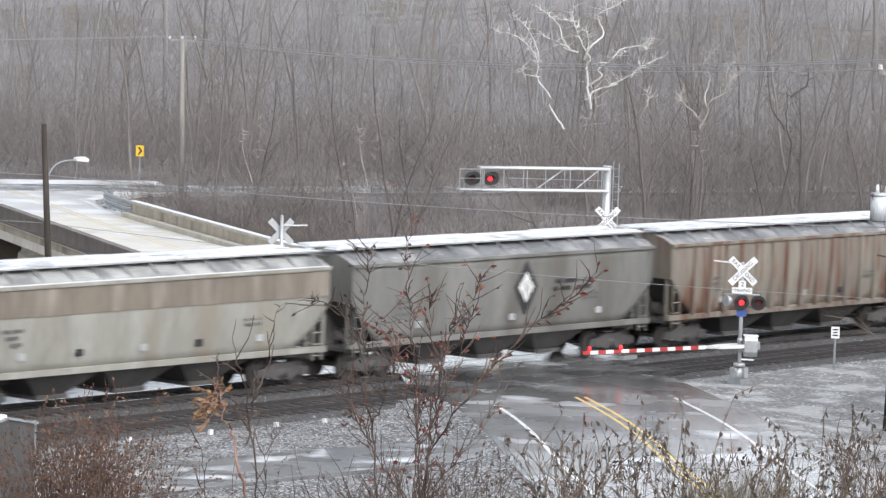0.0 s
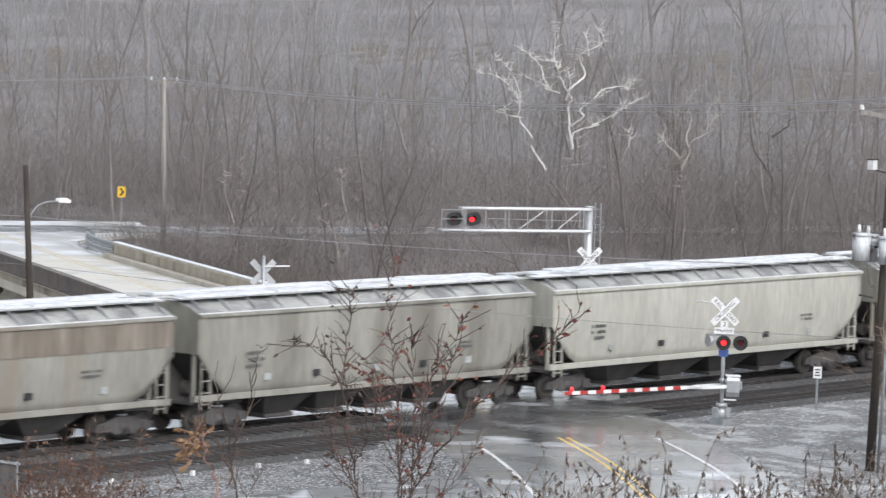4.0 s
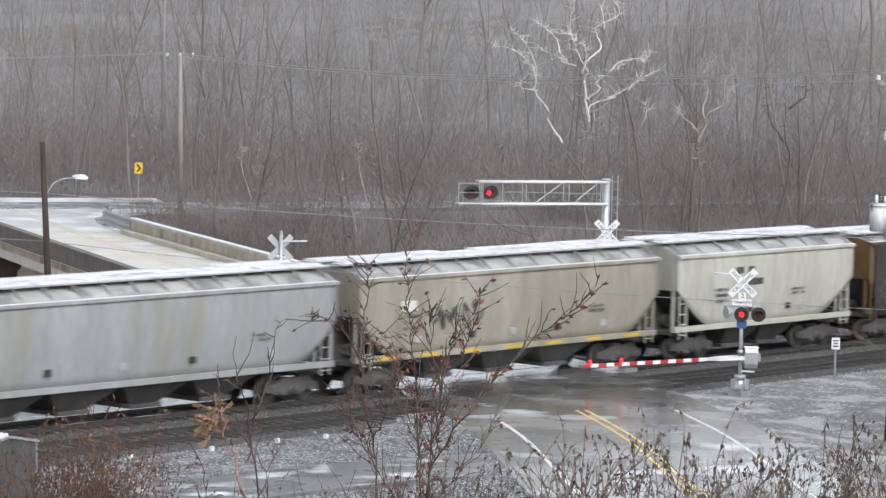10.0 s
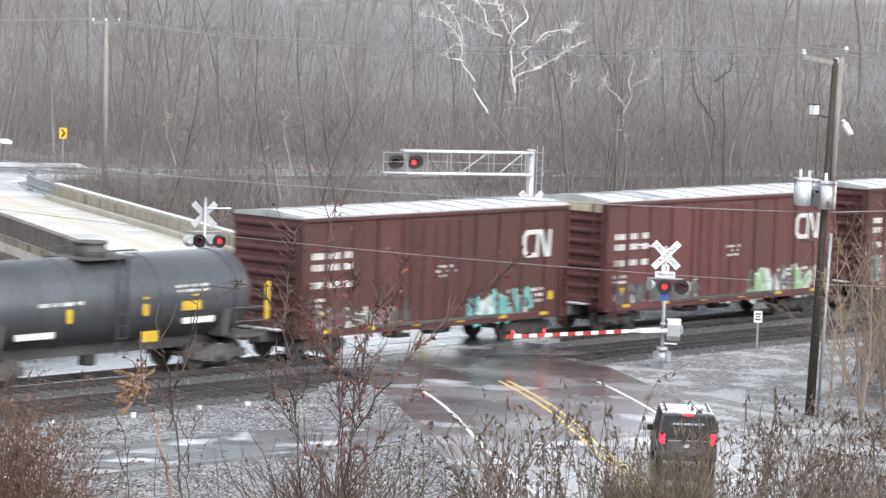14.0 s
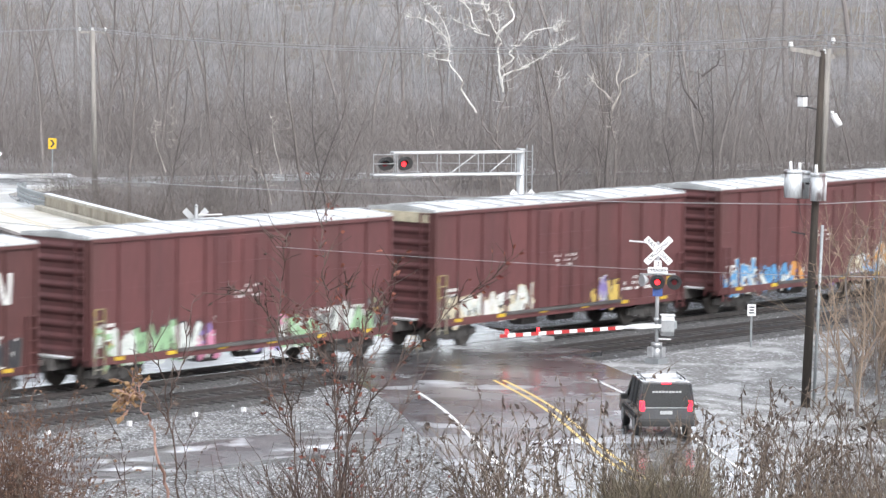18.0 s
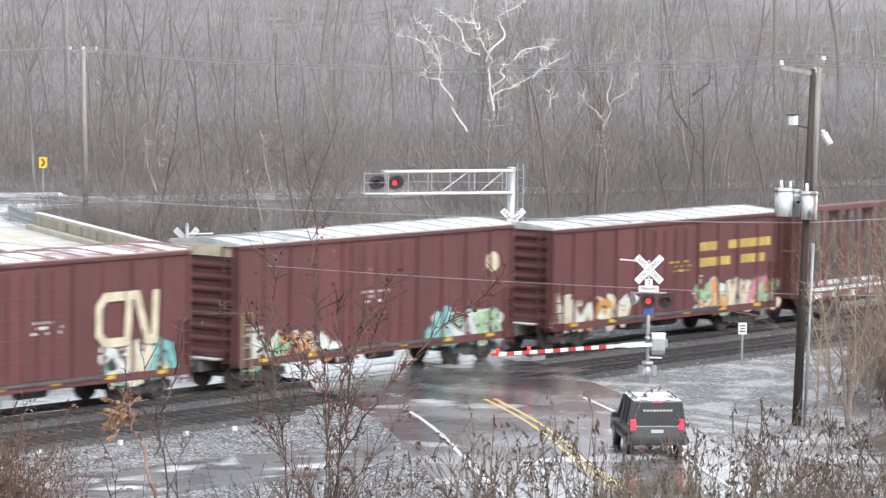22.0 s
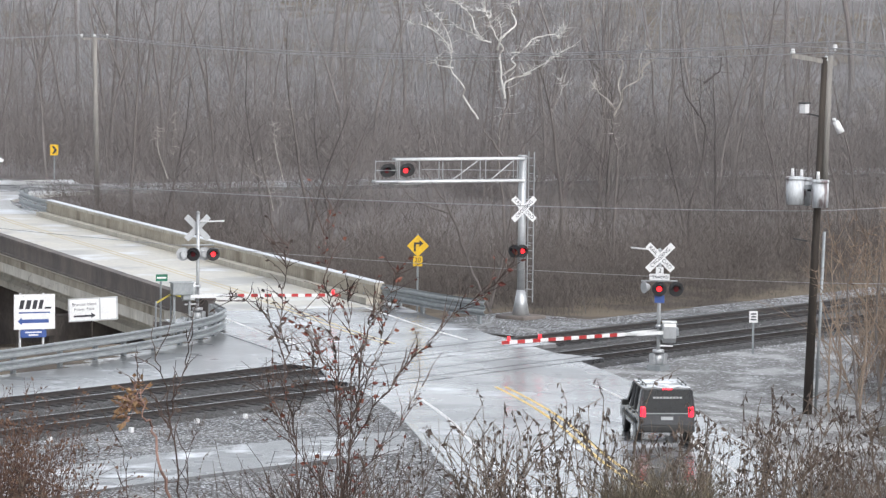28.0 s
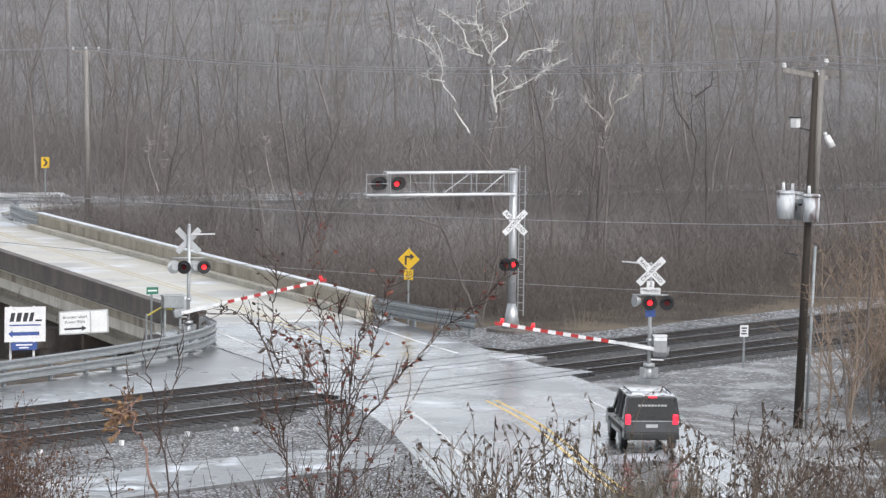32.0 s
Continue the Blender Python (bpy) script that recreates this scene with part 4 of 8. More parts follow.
text_rows(c, "lettering", 3.4, 2.75, 2.0, 0.5, 2, -1.60, "marking_black", 55, "faded dark lettering")
add(covered_hopper(next(LENGTH), 3, "rusty_hopper_paint", "rust-streaked ribbed covered hopper car", seed=4, ribs=15))
add(covered_hopper(next(LENGTH), 4, "tan_hopper_paint", "cream covered hopper car with brown rust under the roof", seed=5, stripe="brown_band"))
add(covered_hopper(next(LENGTH), 4, "beige_hopper_paint", "beige covered hopper car streaked with dirt", seed=6))
add(covered_hopper(next(LENGTH), 4, "cream_hopper_paint", "clean white covered hopper car with snow on the roof", seed=8))
add(covered_hopper(next(LENGTH), 4, "beige_hopper_paint", "beige covered hopper car with dark end cut-outs", seed=9))
add(covered_hopper(next(LENGTH), 4, "white_hopper_paint", "off-white covered hopper car with small stencils", seed=10))
add(covered_hopper(next(LENGTH), 4, "bluish_hopper_paint", "pale grey long covered hopper car with snowy roof walk", seed=11))
c = add(covered_hopper(next(LENGTH), 3, "pale_tan_hopper_paint", "tan covered hopper car with a dark scribbled tag", seed=12))
scrawl(c, -3.0, 2.45, 2.7, 0.85, 4, -1.602, "marking_black", 5)
plate(c, "notice_panel", -5.6, 2.9, 0.75, 0.35, -1.60, "marking_white", "white stencil panel")
for k in range(7):
    plate(c, "sill_dash", -6.6 + 2.2 * k, 1.2, 0.9, 0.1, -1.522, "safety_yellow", "yellow dash on the sill")
c = add(covered_hopper(next(LENGTH), 2, "cream_hopper_paint", "short cream-white two-bay covered hopper car", seed=13, cut=2.4))
text_rows(c, "lettering", -1.2, 3.0, 1.6, 0.9, 2, -1.60, "marking_black", 56, "dark reporting marks")
c = add(covered_hopper(next(LENGTH), 3, "yellow_car_paint", "weathered yellow-brown hopper car with dark lettering", seed=14, ribs=15, cut=1.2, sill="car_dirt_and_shade", snow=0.95, h=4.08, rise=0.2))
for row, z_, n_, x_ in ((0, 3.25, 9, -2.6), (1, 2.55, 4, -1.7)):
    for i in range(n_):
        plate(c, "letter_block", x_ + 0.72 * i, z_ + 0.22, 0.34, 0.5, -1.662, "faded_stencil")
plate(c, "side_panel", 5.3, 2.85, 2.0, 1.1, -1.662, "car_dirt_and_shade", "dark grimy panel")
scrawl(c, 5.3, 2.65, 1.5, 0.4, 3, -1.672, "marking_white", 9, 0.06)
plate(c, "dark_end", -6.75, 2.5, 1.9, 2.6, -1.661, "marking_black", "dark end of the side")
for k, col in ((-4.6, "safety_yellow"), (-3.8, "safety_yellow"), (-2.2, "marking_white"), (5.4, "marking_white")):
    plate(c, "placard", k, 1.75, 0.42, 0.32, -1.665, col, "square placard bolted to the side")
add(tank_car(next(LENGTH), "glossy black tank car with yellow reflectors"))
BENT = emblem_bent
add(boxcar(next(LENGTH), "boxcar_brown_red", "brown-red boxcar with a white bent-stroke emblem and snowy roof", seed=16, blocks=True, logo=BENT(0.64, 3.5, 0.82), graffiti=((3.12, 1.38, 3.95, 1.2, ("paint_teal", "paint_pale", "paint_teal", "boxcar_red")), (-2.9, 1.3, 7, 1.0, ("faded_stencil", "boxcar_red", "car_dirt_and_shade", "boxcar_red")),)))
add(boxcar(next(LENGTH), "boxcar_red", "red boxcar with small graffiti low on its side", seed=17, blocks=True, pale_ends=True, logo=BENT(0.64, 3.5, 0.82), graffiti=((-3.8, 1.3, 5.6, 1.0, ("car_dirt_and_shade", "faded_stencil", "boxcar_brown_red")), (3.3, 1.38, 6.6, 1.2, ("paint_pale", "faded_stencil", "paint_green", "boxcar_brown_red")),)))
add(boxcar(next(LENGTH), "boxcar_brown_red", "brown-red boxcar with large black and white graffiti", seed=18, blocks=True, logo=BENT(0.64, 3.5, 0.82), graffiti=((-6.05, 1.38, 1.7, 1.2, ("paint_teal", "paint_pink", "boxcar_red")), (-2.2, 1.6, 5.6, 1.4, ("paint_cream", "paint_orange", "paint_green", "boxcar_red")), (4.1, 1.6, 5, 1.4, ("marking_white", "marking_black", "paint_pale")),)))
add(boxcar(next(LENGTH), "boxcar_red", "red boxcar with a long green and pink graffiti strip", seed=19, graffiti=((-4.7, 1.38, 4.6, 1.2, ("paint_green", "paint_pale", "paint_green", "boxcar_brown_red")), (-0.4, 1.38, 4, 1.2, ("paint_pink", "paint_violet", "paint_teal", "boxcar_brown_red")), (4.35, 1.38, 5.5, 1.2, ("paint_pale", "paint_green", "faded_stencil", "boxcar_brown_red")),)))
add(boxcar(next(LENGTH), "boxcar_red", "plain red boxcar with cream graffiti at one end", seed=20, pale_ends=True, graffiti=((-4.3, 1.38, 4.8, 1.2, ("paint_cream", "paint_pale", "marking_white", "boxcar_brown_red")), (2.4, 1.38, 2, 1.2, ("marking_yellow", "paint_violet", "boxcar_brown_red")),)))
add(boxcar(next(LENGTH), "boxcar_red", "red boxcar covered by a long blue and orange graffiti piece", seed=21, graffiti=((-4.6, 1.38, 4.6, 1.2, ("paint_blue", "paint_blue", "paint_pale", "boxcar_brown_red")), (0.2, 1.38, 4.8, 1.2, ("paint_orange", "paint_cream", "paint_violet", "boxcar_brown_red")), (4.65, 1.38, 4.1, 1.2, ("paint_blue", "paint_orange", "paint_cream", "boxcar_brown_red")),)))
add(boxcar(next(LENGTH), "boxcar_red", "red boxcar with a very large pale bent-stroke emblem", seed=22, pale_ends=True, roof="pinkish_roof", snow=0.3, logo=BENT(0.42, 2.8, 1.45, "paint_cream"), graffiti=((-2.9, 1.38, 3.2, 1.2, ("paint_green", "paint_teal", "paint_green", "boxcar_brown_red")), (4.95, 1.45, 3.1, 1.35, ("paint_pale", "paint_cream", "paint_teal", "marking_black")),)))
add(boxcar(next(LENGTH), "boxcar_red", "red boxcar with a faded round emblem and pale graffiti", seed=23, pale_ends=True, logo=emblem_disc(0.84, 3.55, 0.36), graffiti=((-4.35, 1.38, 4.3, 1.2, ("paint_pale", "paint_green", "paint_orange", "boxcar_brown_red")), (4.5, 1.5, 3.8, 1.35, ("paint_teal", "paint_pale", "paint_green", "boxcar_brown_red")),)))
add(boxcar(next(LENGTH), "boxcar_red", "red boxcar with large yellow lettering and orange graffiti", seed=24, h=4.66, logo=emblem_block(0.6, 3.1, 4.6, 1.2, "marking_yellow"), letters="marking_yellow", graffiti=((-4.7, 1.5, 4.2, 1.35, ("paint_cream", "paint_pale", "paint_orange", "boxcar_brown_red")), (4.55, 1.55, 5.3, 1.4, ("paint_green", "paint_orange", "paint_cream", "paint_pink", "boxcar_brown_red")),)))
add(centerbeam_car(next(LENGTH), "empty brown-red lumber flatcar with an open centre truss"))

for car in TRAIN:
    if car.name.startswith("boxcar"):
        hx = max(c.matrix_basis.translation.x + max(v.co.x for v in c.data.vertices) for c in car.children if c.name.startswith("body"))
        for k in range(6):
            plate(car, "reflector", -hx + 1.3 + (2 * hx - 2.6) * k / 5, 0.98, 0.42, 0.12, -1.562, "safety_yellow", "yellow reflector strip")
SPEED, GAIN = 15.0724, -0.01596


def run(t):
    return -(SPEED * (t - 16) + 0.5 * GAIN * (t - 16) ** 2)


# --- yards and shoulders beside the road
def sheet(name, x0, x1, y0, y1, stp, inside, material, label, lift=0.03, category="ground"):
    nx_, ny_ = int((x1 - x0) / stp), int((y1 - y0) / stp)
    idx, vs, fs = {}, [], []
    for j in range(ny_ + 1):
        for i in range(nx_ + 1):
            x, y = x0 + i * stp, y0 + j * stp
            idx[i, j] = len(vs)
            vs.append((x, y, max(ground_z(x, y), -0.3) + lift))
    for j in range(ny_):
        for i in range(nx_):
            if inside(x0 + (i + 0.5) * stp, y0 + (j + 0.5) * stp):
                fs.append((idx[i, j], idx[i + 1, j], idx[i + 1, j + 1], idx[i, j + 1]))
    me = bpy.data.meshes.new(name)
    me.from_pydata(vs, [], fs)
    bm = bmesh.new()
    bm.from_mesh(me)
    bmesh.ops.delete(bm, geom=[v for v in bm.verts if not v.link_faces], context="VERTS")
    bm.to_mesh(me)
    bm.free()
    me.materials.append(M[material])
    me.shade_smooth()
    return tagged(new(name, me), label, category, kind="structure")


def bend(x):
    """The line of the roadside guard rail beyond the tracks, y over x."""
    return 8.6 + 0.62 * (x + 1.8) if x > -2 else 8.5 + 0.30 * (x + 2)


M["slush"] = mat("slush_covered_paving", (0.20, 0.198, 0.195), (0.12, 0.12, 0.12), 0.7, 0.45, 0.3, wet=0.2, wet_scale=0.3, snow=0.30, snow_scale=0.9, film=0.3)
M["service"] = mat("wet_service_lane", (0.15, 0.15, 0.152), (0.07, 0.07, 0.072), 6.0, 0.4, 0.5, wet=0.2, wet_scale=0.7, snow=0.38, snow_scale=0.8, film=0.32)
sheet("pavement_shoulder", -75, 16, 0.95, 16, 0.5, lambda x, y: y < max(bend(x), 5.5) + 0.2 and x < 6, "slush", "slush-covered paved shoulder beside the far track", 0.235, "pavement")
M["gravel_snowy"] = mat("snow_dusted_gravel", (0.29, 0.286, 0.28), (0.14, 0.137, 0.134), 14.0, 0.75, 0.5, mix=0.35, patch=(0.40, 0.40, 0.40), patch_scale=0.6, patch_at=0.54, snow=0.36, snow_scale=7.0)
sheet("gravel_verge", -30, 40, -36, -6.3, 0.5, lambda x, y: 4.2 + 0.8 * noise.noise((x * 0.4, y * 0.4, 1.0)) < (x + 18.4) * 0.751 - (y + 22.2) * 0.66 < (9.5 if y < -22 else 17) + 3 * noise.noise((x * 0.3, y * 0.3, 5.0)), "gravel_snowy", "gravel verge under patchy wet snow beside the road", 0.045, "gravel")
sheet("gravel_yard", -80, 60, -46, -5.9, 0.7, lambda x, y: (x + 18.4) * 0.751 - (y + 22.2) * 0.66 < (9.5 if y < -22 else 17), "gravel", "wet gravel yard with melting snow beside the tracks", 0.03, "gravel")
sheet("gravel_verge", 8, 60, 2.2, 11, 0.5, lambda x, y: y < (8.2 if x < 15 else 4.4), "gravel", "snow-dusted gravel verge beyond the far track", 0.06, "gravel")
lane = part("service_lane", sweep(B(), smooth_path([(-70, -12.0, -0.2), (-45, -12.4, -0.2), (-30, -12.6, -0.18), (-22, -13.4, -0.12), (-15.5, -15.8, -0.02)], 8), [(-2.0, 0), (2.0, 0), (2.1, -0.2), (-2.1, -0.2)]), M["service"])
tagged(lane, "wet service lane with slush joining the road", "lane", kind="structure")
for s_ in (-1, 1):
    edge = part("road_shoulder", sweep(B(), [(p.x, p.y, -0.03) for p in ROAD[:at_y(-7.2)]], [(4.65 * s_, 0), (7.8 * s_, -0.24), (7.8 * s_, -0.5), (4.65 * s_, -0.5)][::s_]), M["gravel_snowy" if s_ > 0 else "gravel"])
    tagged(edge, "gravel shoulder sloping off the asphalt", "gravel", kind="structure")
# crossing panels between the rails
surface = thing("crossing_surface", "wet asphalt panels laid between the rails", "crossing surface", kind="structure")
for y0, x0 in ((0, -6.3), (TRACK_2, -8.9)):
    for a, b in ((-1.5, -0.83), (-0.66, 0.67), (0.83, 1.5)):
        for i in range(4):
            xa = x0 + i * 2.98
            part("crossing_panel", box(B(), (xa, y0 + a, -0.2), (xa + 2.95, y0 + b, -0.006), 0.008), M["asphalt"], surface)

# --- bridge
def bp(a, l, z=0.0):
    q = BO + BN * a + BD * l
    return Vector((q.x, q.y, z))


bridge = thing("bridge", "concrete girder road bridge with stained parapets", "bridge")
part("deck", sweep(B(), [bp(4.1, -7, -0.03), bp(4.1, 41.5, -0.03)], [(-4.4, 0), (4.7, 0), (4.7, -0.32), (-4.4, -0.32)]), M["concrete"], bridge)
surf = mat("wet_bridge_deck_concrete", (0.66, 0.61, 0.50), (0.52, 0.48, 0.40), 0.5, 0.45, 0.1, patch=(0.26, 0.245, 0.215), patch_scale=0.2, patch_at=0.58, snow=0.36, snow_scale=0.35, film=0.35)
part("deck_surface", sweep(B(), [bp(4.1, -7.5, -0.0165), bp(4.1, 20, -0.0165), bp(4.1, 43, -0.0165)], [(-3.9, 0), (3.9, 0), (3.9, -0.01), (-3.9, -0.01)]), surf, bridge, "pale wet concrete driving surface")
west_line = [bp(-0.15, l) for l in (38, 24, 10, 0, -6)] + [bp(-0.12, -8.6), bp(0.05, -10.0), bp(0.4, -11.1)]
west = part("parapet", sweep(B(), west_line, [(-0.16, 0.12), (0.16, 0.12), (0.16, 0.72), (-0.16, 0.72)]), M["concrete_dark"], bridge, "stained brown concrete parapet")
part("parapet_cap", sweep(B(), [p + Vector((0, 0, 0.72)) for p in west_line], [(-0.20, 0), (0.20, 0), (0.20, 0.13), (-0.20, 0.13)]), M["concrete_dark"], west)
east_line = [bp(8.75 - 0.026 * l, l) for l in (41.5, 24, 10, 0, -6.0)]
east_w = part("parapet", sweep(B(), east_line, [(-0.16, -0.5), (0.16, -0.5), (0.16, 0.66), (-0.16, 0.66)]), M["concrete"], bridge, "weathered tan concrete parapet")
part("parapet_cap", sweep(B(), [p + Vector((0, 0, 0.66)) for p in east_line], [(-0.2, 0), (0.2, 0), (0.2, 0.13), (-0.2, 0.13)]), M["concrete_light"], east_w)
part("snow_line", sweep(B(), [p + Vector((0, 0, 0.79)) for p in east_line], [(-0.18, 0), (0.18, 0), (0.16, 0.025), (-0.16, 0.025)]), M["snow"], east_w, "thin wet snow along the parapet top")
part("kerb", sweep(B(), [bp(7.26, 41.5), bp(8.5, -6.2)], [(-0.25, -0.3), (0.25, -0.3), (0.25, 0.20), (-0.17, 0.20), (-0.25, 0.1)]), M["concrete_light"], bridge, "pale kerb below the parapet")
part("kerb", sweep(B(), [bp(0.35, 38), bp(0.35, -7)], [(-0.35, -0.3), (0.35, -0.3), (0.30, 0.22), (-0.35, 0.22)]), M["concrete"], bridge, "pale kerb below the parapet")
part("edge_beam", sweep(B(), west_line, [(-0.2, -0.78), (0.14, -0.78), (0.14, 0.118), (-0.2, 0.118)]), M["concrete_pale"], bridge, "pale concrete edge beam under the parapet")
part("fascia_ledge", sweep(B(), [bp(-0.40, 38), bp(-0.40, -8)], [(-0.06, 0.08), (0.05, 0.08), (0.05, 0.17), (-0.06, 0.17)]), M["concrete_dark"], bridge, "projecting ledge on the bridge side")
for a in (1.2, 3.4, 5.6, 7.8):
    part("girder", sweep(B(), [bp(a, 38), bp(a, -9)], [(-0.3, -1.9), (0.3, -1.9), (0.3, -1.6), (0.12, -1.45), (0.12, -0.75), (0.35, -0.6), (0.35, -0.35), (-0.35, -0.35), (-0.35, -0.6), (-0.12, -0.75), (-0.12, -1.45), (-0.3, -1.6)]), M["concrete_light"], bridge, "pale concrete girder")
# piers and abutment share the dark brown concrete of the west parapet
for l in (10.5, 27):
    bm = B()
    pts = [bp(a, l + d) for a, d in ((-0.9, -0.5), (8.7, -0.5), (8.7, 0.5), (-0.9, 0.5))]
    prism(bm, [(p.x, p.y) for p in pts], -2.75, -1.9, "z")
    pts = [bp(a, l + d) for a, d in ((-0.2, -0.42), (8.1, -0.42), (8.1, 0.42), (-0.2, 0.42))]
    prism(bm, [(p.x, p.y) for p in pts], -6.0, -2.75, "z")
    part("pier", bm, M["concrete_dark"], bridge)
bm = B()
pts = [bp(a, l) for a, l in ((-0.8, -8.6), (8.7, -8.6), (8.7, -7.4), (-0.8, -7.4))]
prism(bm, [(p.x, p.y) for p in pts], -5.5, -0.4, "z")
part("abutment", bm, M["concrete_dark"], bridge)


# --- guard rails
WBEAM = [(-0.02, -0.16), (-0.05, -0.13), (-0.05, -0.08), (0.03, -0.04), (0.03, 0.04), (-0.05, 0.08), (-0.05, 0.13), (-0.02, 0.16), (0.0, 0.16), (-0.03, 0.12), (-0.03, 0.09), (0.05, 0.04), (0.05, -0.04), (-0.03, -0.09), (-0.03, -0.12), (0.0, -0.16)]


def guard_rail(name, path, label, heights, post_step=1.9, post_side=-0.15):
    g = thing(name, label, "guard rail", "roadside guard rails")
    path = smooth_path(path, 6)
    for z in heights:
        part("rail_beam", sweep(B(), [p + Vector((0, 0, z)) for p in path], WBEAM), M["galv"], g)
    run_, prev = 0.0, path[0]
    nxt = 0.3
    for i, p in enumerate(path[1:], 1):
        run_ += (p - prev).length
        if run_ >= nxt:
            d = (p - prev).normalized()
            s = Vector((d.y, -d.x, 0)) * post_side
            q = p + s
            part("post", box(B(), (q.x - 0.07, q.y - 0.07, q.z - 0.9), (q.x + 0.07, q.y + 0.07, q.z + max(heights) + 0.12)), M["galv"], g)
            nxt += post_step
        prev = p
    return g


guard_rail("guard_rail", [(2.1, 12.1, -0.03), (1.5, 11.3, -0.03), (0.95, 10.55, -0.02), (0.25, 9.8, 0), (-1.78, 8.55, 0), (-4.3, 7.57, 0), (-8.2, 6.55, 0), (-11.46, 6.03, 0), (-14.4, 5.6, 0), (-26, 3.9, 0)], "dented galvanised guard rail with two rails curving off the bridge", (0.62, 0.22), 1.9, 0.14)
guard_rail("guard_rail", [bp(8.75, -4.6), bp(8.9, -5.6), bp(9.3, -7.5), bp(9.8, -10.5), bp(10.6, -13.2)], "galvanised guard rail continuing the far parapet", (0.58, 0.26), 1.9, -0.14)
guard_rail("guard_rail", [bp(7.5, 41.2), bp(7.5, 44.5), bp(7.9, 48.6), bp(8.9, 50.6)], "galvanised guard rail at the far end of the bridge", (0.66, 0.3), 1.6, 0.14)
M["pale_road"] = mat("pale_slushy_road", (0.52, 0.51, 0.48), (0.38, 0.37, 0.35), 0.5, 0.4, 0.1, snow=0.45, snow_scale=0.3, film=0.3)
apron = part("road_apron", prism(B(), [(p.x, p.y) for p in (bp(0.3, 43), bp(7.9, 43), bp(7.6, 47.5))] + [(39.9, 62.0), (41.6, 63.9), (44.5, 65.3), (50.0, 66.2), (47.5, 68.6), (40.2, 72.8), (33.0, 77.0), (33.5, 69.0)], -0.3, -0.0165, "z"), M["pale_road"])
tagged(apron, "pale slushy apron where the bridge road meets the cross road", "road", kind="structure")
CROSS = smooth_path([(-10, 107, 0), (15, 92, 0), (30, 82.5, 0), (43, 74.2, 0), (49.5, 70.2, 0), (60, 64.5, 0), (75, 58, 0), (110, 44, 0)], 6)
cross = part("cross_road", sweep(B(), [(p.x, p.y, -0.008) for p in CROSS], [(-2.7, 0), (2.7, 0), (2.8, -0.3), (-2.8, -0.3)]), M["service"])
tagged(cross, "wet grey cross road beyond the bridge", "road", kind="structure")
snowy = part("snowy_verge", sweep(B(), [(p.x + 2.5, p.y + 4.3, -0.03) for p in CROSS if p.x < 53], [(-2.2, -0.05), (0, 0.12), (2.2, 0), (2.2, -0.4), (-2.2, -0.4)]), M["pale_road"])
tagged(snowy, "strip of wet snow along the far road", "snow", kind="structure")
kerbline = part("white_line", sweep(B(), smooth_path([bp(7.4, 41.5, -0.0155), bp(7.2, 46.5, -0.0155), (39.6, 62.0, -0.0155), (41.2, 64.4, -0.0155), (44.3, 65.9, -0.0155), (49.0, 66.9, -0.0155)], 6), [(-0.09, 0.004), (0.09, 0.004), (0.09, -0.01), (-0.09, -0.01)]), M["white_paint"])
tagged(kerbline, "white edge line curving off the bridge end", "road marking", "painted road lines")


# --- crossing signals
def disc(bm, c, axis, r, d, n=24):
    c, axis = Vector(c), Vector(axis).normalized()
    return tube(bm, c, c + axis * d, r, n=n)


def text(name, words, size, m, material, parent, depth=0.003):
    cu = bpy.data.curves.new(name, "FONT")
    cu.body, cu.size, cu.align_x, cu.align_y, cu.extrude = words, size, "CENTER", "CENTER", depth
    tmp = bpy.data.objects.new(name, cu)
    me = bpy.data.meshes.new_from_object(tmp)
    bpy.data.objects.remove(tmp)
    me.materials.append(material)
    ob = new(name, me)
    ob.parent = parent
    ob.matrix_basis = m
    return ob


def facing(p, yaw, roll=0):
    """A board frame: x to the right, y up, z out of the board towards the heading yaw (degrees from +x)."""
    return Matrix.Translation(p) @ Euler((radians(90), 0, radians(yaw + 90))).to_matrix().to_4x4() @ pose(0, 0, 0, 0, 0, roll)


def board(name, w, h, m, material, parent, label="", thick=0.012, bevel=0.0):
    ob = part(name, box(B(), (-w / 2, -h / 2, -thick / 2), (w / 2, h / 2, thick / 2), bevel), material, parent, label)
    ob.matrix_basis = m
    return ob


def crossbuck(parent, p, yaw, lettered, s=1.0):
    for k, (roll, words) in enumerate(((45, "CROSSING"), (-45, "RAIL   ROAD"))):
        q = Vector(p) + Vector((math.cos(radians(yaw)), math.sin(radians(yaw)), 0)) * (0.012 if k else 0.032)
        m = facing(q, yaw, roll)
        b = board("crossbuck_blade", 1.22 * s, 0.23 * s, m, M["sign_white"] if lettered else M["sign_back"], parent, "white crossbuck blade" if lettered else "grey back of a crossbuck blade")
        if lettered:
            t = text("lettering", words, 0.185 * s, pose(0, 0, 0.008), M["dark_ink"], b)


